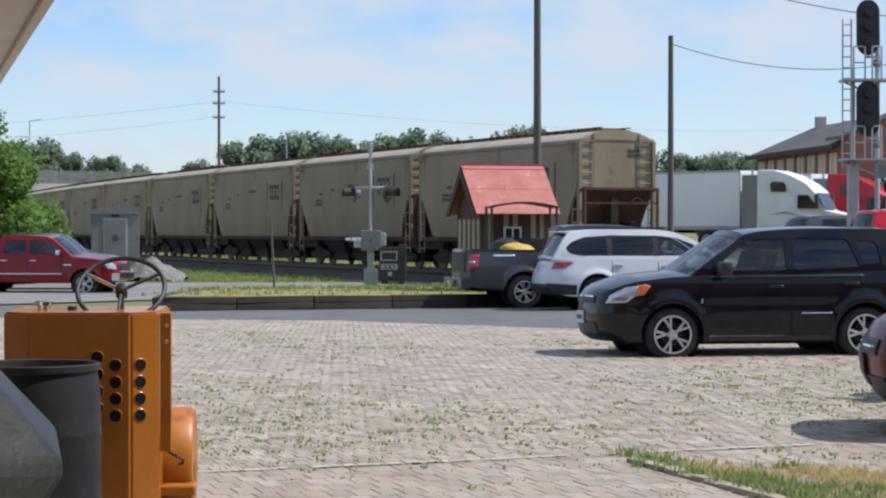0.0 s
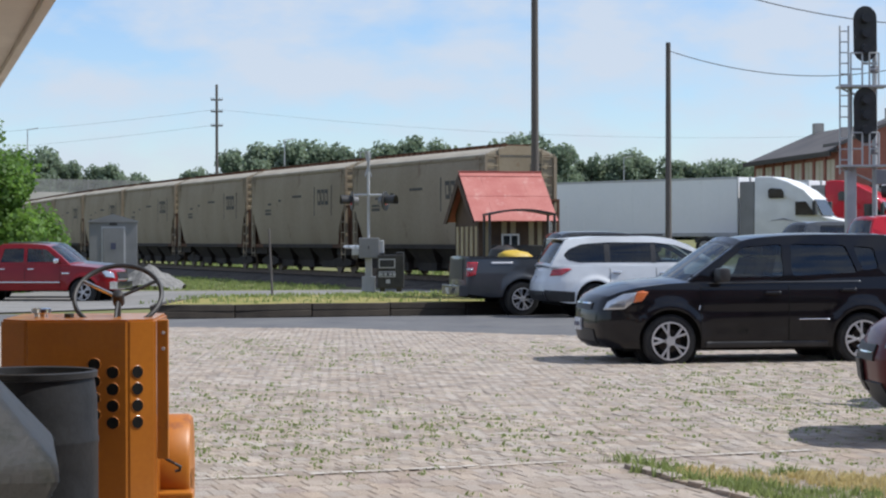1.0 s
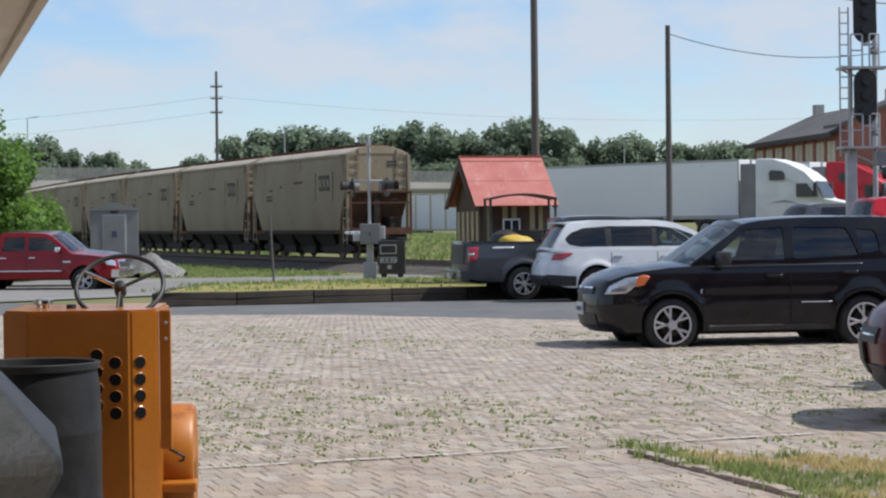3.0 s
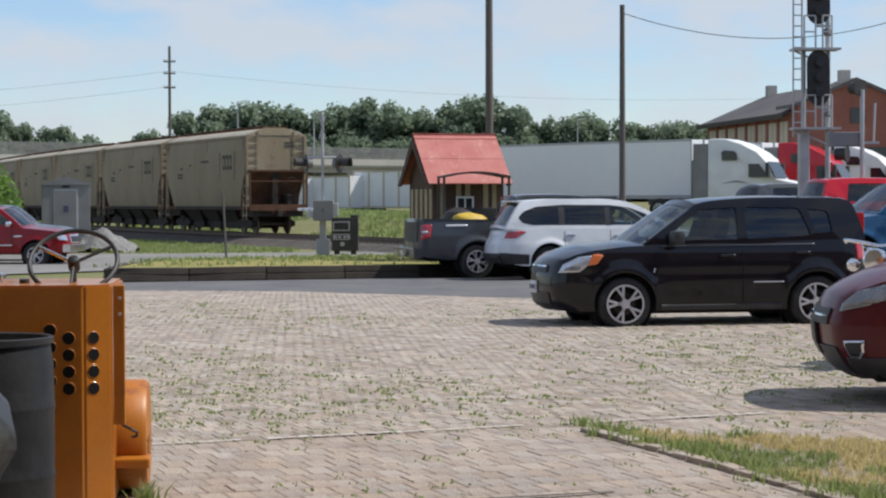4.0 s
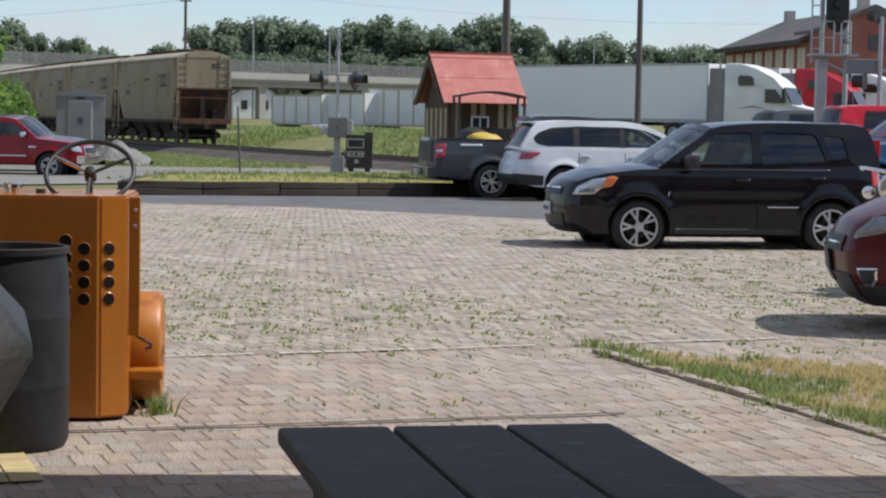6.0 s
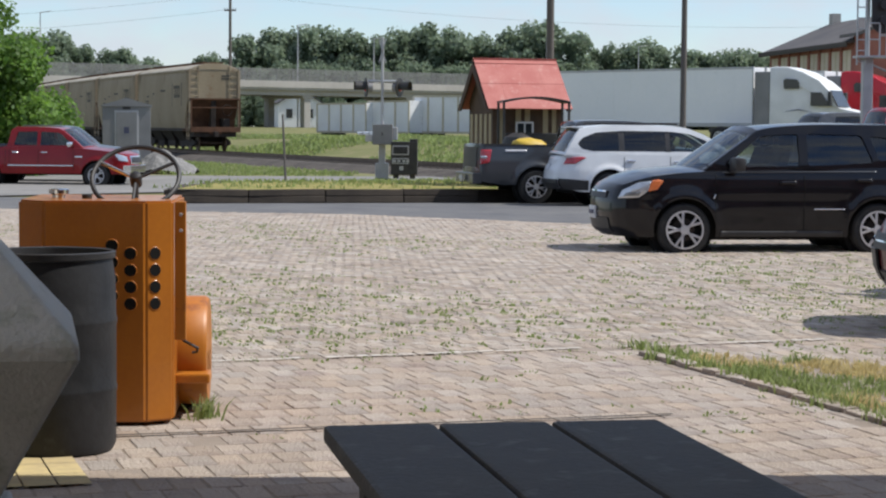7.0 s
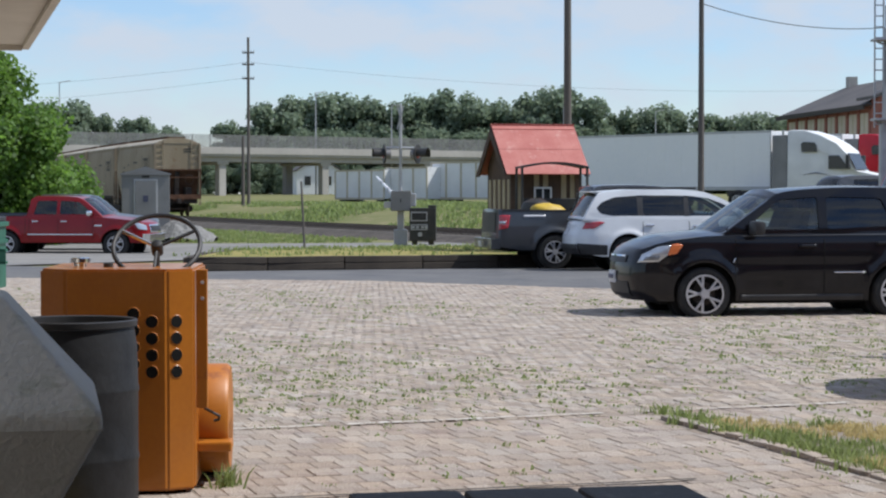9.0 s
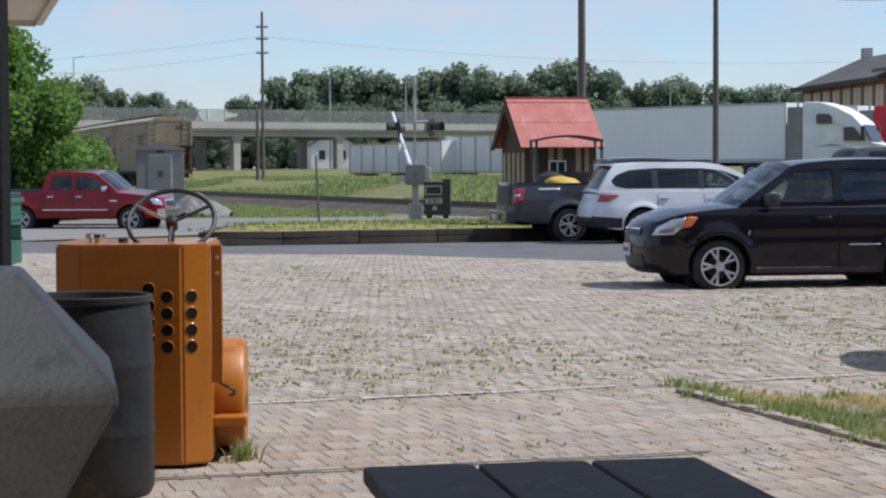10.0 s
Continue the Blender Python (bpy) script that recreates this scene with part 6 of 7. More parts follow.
    lo = [bm.verts.new(p) for p in ((-0.2, 0.6, 6.2), (n + 0.4, 0.6, 6.2), (n + 0.4, -8.6, 6.2), (-0.2, -8.6, 6.2))]
    hi = [bm.verts.new(p) for p in ((-0.2, -4.0, 8.25), (n - 0.6, -4.0, 8.25))]
    for q in ((lo[0], lo[1], lo[2], lo[3]), (lo[0], lo[1], hi[1], hi[0]), (lo[2], lo[3], hi[0], hi[1]), (lo[1], lo[2], hi[1]), (lo[3], lo[0], hi[0])):
        bm.faces.new(q)
    part("roof", bm, M["slate"], b)
    part("fascia_board", box(-0.2, n + 0.45, 0.6, 0.68, 5.95, 6.25), M["post_brown"], b)
    for i in range(8):
        x = 0.7 + i * 2.2
        w = part("window", box(x, x + 1.6, -0.02, 0.06, 4.5, 5.8, 0.01), M["cream"], b)
        part("window_frame", box(x + 0.76, x + 0.84, 0.06, 0.075, 4.5, 5.8), M["shed_cream"], w)
        part("brick_pier", box(x - 0.5, x - 0.1, 0.0, 0.12, 0.0, 6.0), M["brick_wall"], b)
    part("chimney", box(n - 1.9, n - 1.2, -4.3, -3.7, 8.0, 8.85), M["bridge_concrete"], b)
    turn = Matrix.Rotation(radians(-90), 4, "Z")
    g = moved(prism([(0, 0), (0, 6.67), (3.46, 8.07), (6.92, 6.67), (6.92, 0)], -1.5, 0.0), turn)
    part("gable_block", moved(g, pose(0, 0.15, 0)), M["brick_wall"], b)
    g = moved(prism([(-0.4, 6.5), (3.46, 8.07), (7.32, 6.5), (7.32, 6.7), (3.46, 8.28), (-0.4, 6.7)], -1.8, 1.5), turn)
    part("gable_roof", moved(g, pose(0, 0.15, 0)), M["slate"], b)
    part("chimney", box(-1.0, -0.4, -3.2, -2.6, 7.8, 8.75), M["bridge_concrete"], b)
    part("gable_window", box(-1.56, -1.5, -3.9, -3.0, 5.6, 6.5), M["pane"], b)
    part("wide_window", box(-1.56, -1.5, -5.8, -1.2, 1.5, 4.2), M["pane"], b)


def pole(name, x, y, z0, z1, r, label, arms=()):
    t = thing(name, x, y, 0, 0, label, "pole")
    part("shaft", rod((0, 0, z0), (0, 0, z1), r, 12, r * 0.72), M["pole_wood"], t, smooth=True)
    for z, w in arms:
        part("cross_arm", box(-w, w, -0.06, 0.06, z - 0.06, z + 0.06), M["pole_wood"], t)
        for sx in (-1, 0.55, -0.55, 1):
            part("insulator", rod((sx * w * 0.95, 0, z + 0.05), (sx * w * 0.95, 0, z + 0.2), 0.04, 6), M["grey_steel"], t)
    return t


def wire(p, q, sag, r=0.018):
    pts = []
    for i in range(25):
        u = i / 24
        v = Vector(p).lerp(Vector(q), u)
        v.z -= sag * 4 * u * (1 - u)
        pts.append(v)
    t = thing("overhead_wire", label="dark overhead wire sagging between poles", category="wire")
    part("strand", tube(pts, r, 5), M["wire"], t)


def build_poles():
    pole("utility_pole", 2.83, 60.0, -0.5, 11.5, 0.13, "tall weathered wooden utility pole behind the shed")
    pole("utility_pole", 9.34, 82.0, 0.0, 9.55, 0.14, "weathered wooden utility pole with a wire")
    wire((9.4, 82, 9.2), (21.5, 84, 9.2), 0.95)
    pole("utility_pole", 26.0, 72.0, -0.2, 10.6, 0.14, "weathered wooden utility pole carrying a wire")
    wire((2.83, 60, 11.3), (26, 72, 10.4), 2.2)
    far = pole("utility_pole", -19.05, 170, 0.0, 14.7, 0.15, "tall far pole with short cross-arms", ((13.4, 0.5), (12.4, 0.5), (11.2, 0.5)))
    pole("utility_pole", -19.75, 172, 0.0, 6.4, 0.16, "short far wooden pole")
    wire((-19, 170, 12.6), (-75, 190, 11.0), 1.0, 0.009)
    wire((-19, 170, 11.3), (-75, 190, 9.4), 1.0, 0.009)
    wire((-19, 170, 12.6), (60, 190, 12.6), 2.0, 0.008)
    t = thing("marker_post", -5.2, 61.5, 0, 0, "thin leaning rusty marker post in the grass", "post")
    part("shaft", rod((0.02, 0, -0.5), (-0.09, 0, 1.85), 0.04, 8, 0.03), M["pole_wood"], t)


# ---------------------------------------------------------------- by the crossing
def build_crossing():
    t = thing("crossing_signal", -2.21, 61.0, -0.12, 0, "silver level crossing signal with two hooded lamps and a gate box", "crossing signal")
    bm = rod((0, 0, 0), (0, 0, 4.3), 0.045, 12)
    part("mast", bm, M["grey_steel"], t, smooth=True)
    part("mast_base", box(-0.2, 0.2, -0.18, 0.18, 0, 0.5, 0.02), M["grey_steel"], t)
    part("pedestal", box(-0.1, 0.1, -0.1, 0.1, 0.5, 1.1, 0.01), M["grey_steel"], t)
    part("gate_box", box(-0.28, 0.33, -0.42, -0.08, 1.06, 1.68, 0.02), M["silver_box"], t)
    part("box_lock", box(0.0, 0.03, -0.435, -0.42, 1.33, 1.43), M["black_iron"], t)
    part("box_bracket", box(-0.5, -0.28, -0.3, -0.1, 1.15, 1.35, 0.02), M["grey_steel"], t)
    part("counterweight", box(0.33, 0.48, -0.36, -0.14, 1.2, 1.6, 0.03), M["grey_steel"], t)
    part("lamp_arm", rod((-0.5, 0, 2.98), (0.5, 0, 2.98), 0.04, 8), M["grey_steel"], t)
    for x, ry in ((-0.5, 102), (0.52, 68)):
        lamp = thing("crossing_lamp")
        lamp.parent = t
        lamp.matrix_basis = pose(x, 0, 2.8, 0, 0, ry + (180 if x < 0 else 0))
        part("lamp_disc", moved(lathe([(0.29, -0.02), (0.3, 0.0), (0.29, 0.02)], 24, axis="y"), pose(0, 0, 0)), M["black_iron"], lamp, smooth=True)
        bm = bmesh.new()
        for k in range(14):
            a0, a1 = math.pi * (-0.15 + 1.3 * k / 14), math.pi * (-0.15 + 1.3 * (k + 1) / 14)
            q = []
            for a, yy, r in ((a0, 0, 0.17), (a1, 0, 0.17), (a1, -0.35, 0.185), (a0, -0.35, 0.185)):
                q.append(bm.verts.new((r * math.cos(a), yy, r * math.sin(a))))
            bm.faces.new(q)
        part("hood", bm, M["black_iron"], lamp, smooth=True)
        part("lens", moved(lathe([(0.14, -0.02), (0.1, 0.02)], 20, axis="y"), pose(0, -0.04, 0)), M["red_lens"], lamp, smooth=True)
        part("back_housing", moved(lathe([(0.15, -0.09), (0.16, 0.09)], 20, axis="y"), pose(0, 0.1, 0)), M["silver_box"], lamp, smooth=True)
    for s in (-1, 1):
        blade = box(-0.5, 0.5, -0.09, -0.075, -0.05, 0.05)
        moved(blade, Matrix.Rotation(radians(s * 45), 4, "Y"))
        moved(blade, Matrix.Scale(0.28, 4, (1, 0, 0)))
        part("sign_blade", moved(blade, pose(0, 0, 3.9)), M["grey_steel"], t)
    # gate arm: lies level across the road, then lifts
    arm = thing("gate_arm", -2.27, 61.0, 1.27, 0, "white crossing gate arm that lifts after the train has passed", "gate arm")
    for i in range(9):
        part("arm_band", rod((0, 0.2 + i * 0.5, 0), (0, 0.2 + (i + 1) * 0.5 - 0.004, 0), 0.07 - 0.003 * i, 8, 0.067 - 0.003 * i), M["white_steel" if i % 3 else "grey_steel"], arm, smooth=True)
    part("arm_hub", box(-0.12, 0.12, -0.1, 0.25, -0.1, 0.1, 0.02), M["grey_steel"], arm)
    far = thing("crossing_signal", 12.2, 52.0, 0.0, 0, "silver crossing signal mast with hooded black lamps and a grey box", "crossing signal")
    part("mast", rod((0, 0, -0.3), (0, 0, 4.4), 0.06, 12), M["grey_steel"], far, smooth=True)
    part("mast_base", box(-0.2, 0.2, -0.2, 0.2, -0.3, 0.3, 0.03), M["grey_steel"], far)
    part("junction_box", box(-0.85, 0.06, 0.07, 0.4, 2.92, 3.3, 0.02), M["silver_box"], far)
    part("side_rod", rod((0.3, 0, 3.05), (0.34, 0, 4.05), 0.03, 8), M["grey_steel"], far)
    part("rod_bracket", box(0.0, 0.45, -0.03, 0.03, 2.98, 3.05), M["grey_steel"], far)
    for lx, lz, turn in ((-0.06, 4.45, 30), (-0.4, 2.72, 60)):
        lamp = thing("crossing_lamp")
        lamp.parent = far
        lamp.matrix_basis = pose(lx, 0, lz, 0, 0, turn)
        part("lamp_disc", lathe([(0.22, -0.02), (0.23, 0.0), (0.22, 0.02)], 24, axis="y"), M["black_iron"], lamp, smooth=True)
        part("hood", lathe([(0.16, -0.3), (0.17, 0.0), (0.15, 0.0), (0.14, -0.3), (0.16, -0.3)], 20, axis="y", caps=False), M["black_iron"], lamp, smooth=True)
        part("back_housing", moved(lathe([(0.1, -0.08), (0.13, 0.08)], 16, axis="y"), pose(0, 0.1, 0)), M["silver_box"], lamp, smooth=True)
    # black case beside it
    c = thing("relay_case", -1.52, 60.6, -0.08, 0, "black steel case with two grey framed panels", "equipment case")
    part("body", box(-0.4, 0.4, -0.3, 0.3, 0.12, 1.12, 0.02), M["black_iron"], c)
    part("cap", box(0.16, 0.4, -0.25, 0.25, 1.12, 1.2, 0.02), M["black_iron"], c)
    for z0, z1 in ((0.72, 1.0), (0.45, 0.62)):
        part("panel_frame", box(-0.36, 0.14, -0.32, -0.3, z0, z1, 0.004), M["grey_steel"], c)
        part("panel", box(-0.33, 0.11, -0.326, -0.318, z0 + 0.03, z1 - 0.03), M["black_plastic"], c)
    for x in (-0.33, -0.2, -0.05, 0.06):
        part("text_bar", box(x, x + 0.09, -0.33, -0.325, 0.5, 0.57), M["grey_steel"], c)
    part("emblem", box(-0.14, -0.02, -0.312, -0.3, 0.26, 0.38), M["grey_steel"], c)
    for x in (-0.25, 0.25):
        part("foot", box(x - 0.08, x + 0.08, -0.2, 0.2, 0.0, 0.13), M["black_iron"], c)
    # silver hut
    k = thing("signal_hut", -13.2, 80.5, -0.06, 10, "silver-grey metal signal hut with a shallow gabled top", "equipment hut")
    part("body", box(-0.96, 0.96, 0, 1.8, -0.4, 2.35, 0.02), M["silver_box"], k)
    part("roof", prism([(-1.02, 2.33), (0, 2.62), (1.02, 2.33), (1.0, 2.28), (-1.0, 2.28)], -0.06, 1.86), M["silver_box"], k)
    part("door", box(-0.42, 0.42, -0.035, 0.0, 0.15, 2.05, 0.012), M["silver_box"], k)
    part("door_frame", box(-0.48, 0.48, -0.02, 0.002, 0.1, 2.12, 0.012), M["grey_steel"], k)
    part("door_notice", box(-0.1, 0.1, -0.042, -0.034, 1.2, 1.45), M["bar_dark"], k)
    part("vent", box(-0.15, 0.15, -0.04, 0.0, 2.17, 2.26), M["black_iron"], k)
    p = thing("gravel_heap", -11.75, 80.2, -0.22, 0, "heap of pale grey gravel beside the signal hut", "gravel heap", kind="stuff")
    bm = bmesh.new()
    bmesh.ops.create_grid(bm, x_segments=40, y_segments=30, size=1.0)
    for v in bm.verts:
        r = math.hypot(v.co.x, v.co.y)
        v.co = Vector((v.co.x * 1.45, v.co.y * 1.2, max(-0.3, 0.8 * (1 - r ** 1.1) + 0.09 * noise.noise(v.co * 4) + 0.05 * noise.noise(v.co * 14)) - 0.05))
    part("heap", bm, M["gravel"], p)


def build_signal_bridge():
    t = thing("railway_signal", 11.85, 56.0, -0.1, 0, "silver railway signal mast with ladder and two black signal heads", "railway signal")
    part("mast", rod((0.38, 0.3, 0), (0.38, 0.3, 7.0), 0.075, 12), M["grey_steel"], t, smooth=True)
    part("mast", rod((-0.32, 0.2, 0), (-0.32, 0.2, 6.2), 0.055, 12), M["grey_steel"], t, smooth=True)
    part("mast_casing", box(-0.46, -0.18, 0.05, 0.4, 0.0, 3.65, 0.03), M["grey_steel"], t)
    bm = bmesh.new()
    for x in (-0.68, -0.44):
        rod((x, -0.1, 3.4), (x, -0.1, 7.55), 0.025, 6, bm=bm)
    for i in range(14):
        rod((-0.68, -0.1, 3.5 + i * 0.3), (-0.44, -0.1, 3.5 + i * 0.3), 0.018, 6, bm=bm)
    part("ladder", bm, M["grey_steel"], t)
    for z in (3.6, 5.82):
        part("platform", box(-0.7, 0.62, -0.35, 0.4, z, z + 0.06), M["grey_steel"], t)
        bm = bmesh.new()
        for x in (-0.42, -0.1, 0.1, 0.36):
            rod((x, -0.33, z), (x, -0.33, z + 0.95), 0.028, 6, bm=bm)
        for zz in (0.5, 0.95):
            rod((-0.42, -0.33, z + zz), (-0.1, -0.33, z + zz), 0.022, 6, bm=bm)
            rod((0.1, -0.33, z + zz), (0.36, -0.33, z + zz), 0.022, 6, bm=bm)
        rod((-0.6, 0, z - 0.02), (0.3, 0.2, z - 0.4), 0.03, 6, bm=bm)
        part("guard_rail", bm, M["grey_steel"], t)
    for z in (5.05, 7.32):
        h = thing("signal_head")
        h.parent = t
        h.matrix_basis = pose(0.02, -0.15, z, 0, 0, 0)
        pts = []
        for k in range(24):
            a = 2 * math.pi * k / 24
            pts.append((0.33 * math.cos(a), 0.38 * math.sin(a) + (0.4 if math.sin(a) > 0 else -0.4)))
        part("background_plate", prism(pts, 0, 0.03), M["black_iron"], h)
        for dz in (0.42, 0.0, -0.42):
            part("lamp_hood", moved(lathe([(0.13, -0.16), (0.13, 0.16)], 18, axis="y"), pose(0, -0.15, dz)), M["black_plastic"], h, smooth=True)
        part("head_case", box(-0.2, 0.2, 0.03, 0.22, -0.6, 0.6, 0.03), M["black_iron"], h)
        part("bracket", box(-0.05, 0.36, 0.1, 0.16, -0.85, -0.78), M["grey_steel"], h)
        part("bracket_lamp", moved(lathe([(0.12, 0.0), (0.14, 0.04), (0.1, 0.2)], 14), pose(0.25, 0.0, -1.1)), M["silver_box"], h, smooth=True)


def build_shed():
    t = thing("guard_shed", 0.605, 53.3, -0.1, 16, "small half-timbered shed with a faded red tin roof", "shed")
    W, D = 1.85, 2.3
    x0, x1 = 0.45, 0.45 + W
    part("wall_back", box(x0, x1, D - 0.08, D, 0, 2.3), M["shed_brown"], t)
    part("wall_front", box(x0, x1, 0.0, 0.08, 0, 2.3), M["shed_brown"], t)
    gable = [(0, 0), (D, 0), (D, 2.3), (D / 2, 3.3), (0, 2.3)]
    for x in (x0, x1 - 0.08):
        bm = prism(gable, 0, 0.08)
        moved(bm, pose(x, 0, 0) @ Matrix(((0, 1, 0, 0), (1, 0, 0, 0), (0, 0, 1, 0), (0, 0, 0, 1))))
        part("wall_gable", bm, M["shed_brown"], t)
    for i in (0, 2, 3, 5, 6):
        x = x0 + 0.1 + i * 0.255
        part("panel", box(x, x + 0.14, -0.025, 0.0, 0.1, 2.1), M["shed_cream"], t)
    for i in range(5):
        yy = 0.15 + i * 0.44
        part("panel", box(x0 - 0.025, x0, yy, yy + 0.22, 0.1, 1.95), M["shed_cream"], t)
    part("post", box(x0 - 0.05, x0 + 0.09, -0.06, 0.08, 0, 2.12), M["shed_brown"], t)
    part("post", box(x1 - 0.09, x1 + 0.05, -0.06, 0.08, 0, 2.12), M["shed_brown"], t)
    w = part("window", box(1.05, 1.55, -0.05, -0.026, 1.0, 1.75), M["white_steel"], t)
    part("window_pane", box(1.1, 1.5, -0.056, -0.05, 1.05, 1.7), M["pane"], w)
    part("mullion", box(1.28, 1.32, -0.062, -0.056, 1.05, 1.7), M["white_steel"], w)
    # two roof slopes of tin sheets
    for s in (0, 1):
        for i in range(4):
            a, b = x0 - 0.24 + i * (W + 0.48) / 4, x0 - 0.24 + (i + 1) * (W + 0.48) / 4 + 0.03
            for k in range(2):
                f0, f1 = k * 0.5, k * 0.5 + 0.53
                y_e, z_e, y_r, z_r = (-0.3, 2.1, D / 2, 3.42) if s == 0 else (D + 0.3, 2.1, D / 2, 3.42)
                lift = 0.012 * k + 0.004 * (i % 2)
                pts = [(a, y_e + (y_r - y_e) * f0, z_e + (z_r - z_e) * f0 + lift), (b, y_e + (y_r - y_e) * f0, z_e + (z_r - z_e) * f0 + lift),
                       (b, y_e + (y_r - y_e) * f1, z_e + (z_r - z_e) * f1 + lift), (a, y_e + (y_r - y_e) * f1, z_e + (z_r - z_e) * f1 + lift)]
                bm = bmesh.new()
                lo = [bm.verts.new((p[0], p[1], p[2] - 0.02)) for p in pts]
                hi = [bm.verts.new(p) for p in pts]
                bm.faces.new(lo)
                bm.faces.new(hi)
                for q in range(4):
                    bm.faces.new((lo[q], lo[(q + 1) % 4], hi[(q + 1) % 4], hi[q]))
                part("roof_sheet", bm, M["shed_roof"], t)
    part("ridge_cap", prism([(-0.14, -0.1), (0, 0.02), (0.14, -0.1), (0.12, -0.12), (0, 0), (-0.12, -0.12)], 0, W + 0.48), M["shed_roof"], t).matrix_basis = Matrix.Translation((x0 - 0.24, D / 2, 3.43)) @ Matrix.Rotation(radians(-90), 4, "Z")
    # brown gable boards added to stand in for the overhang's shaded underside
    for x in (x0 - 0.27, x1 + 0.19):
        bm = prism([(-0.3, 2.03), (D / 2, 3.37), (D + 0.3, 2.03), (D + 0.02, 2.03), (D / 2, 3.1), (-0.02, 2.03)], 0, 0.05)
        moved(bm, pose(x, 0, 0) @ Matrix(((0, 1, 0, 0), (1, 0, 0, 0), (0, 0, 1, 0), (0, 0, 0, 1))))
        part("barge_board", bm, M["shed_brown"], t)
    # black canopied swing frame before it
    g = thing("garden_swing", 1.27, 52.0, -0.1, 8, "black metal garden swing frame with an arched canopy", "garden swing")
    for x in (0, 1.72):
        for y in (0, 0.9):
            part("post", rod((x, y, 0), (x, y, 2.28), 0.035, 8), M["black_iron"], g)
    top = [(1.72 * i / 12 - 0.03 + 0.06 * i / 12, 2.28 + 0.12 * math.sin(math.pi * i / 12)) for i in range(13)]
    part("canopy", prism(top + [(p[0], p[1] - 0.05) for p in top[::-1]], -0.08, 0.98), M["black_iron"], g)
    part("seat", box(0.15, 1.55, 0.2, 0.7, 0.75, 0.9, 0.03), M["black_iron"], g)
    part("backrest", box(0.15, 1.55, 0.68, 0.76, 0.9, 1.45, 0.03), M["black_iron"], g)
    gr = thing("barbecue_grill", 1.62, 51.4, -0.2, 0, "black kettle barbecue standing before the shed", "grill")
    part("bowl", lathe([(0.1, 0.85), (0.34, 1.0), (0.42, 1.2), (0.42, 1.26), (0.34, 1.45), (0.1, 1.56)], 24), M["black_iron"], gr, smooth=True)
    for a in (0.3, 2.4, 4.5):
        part("leg", rod((0.2 * math.cos(a), 0.2 * math.sin(a), 0.95), (0.35 * math.cos(a), 0.35 * math.sin(a), 0), 0.02, 6), M["black_iron"], gr)


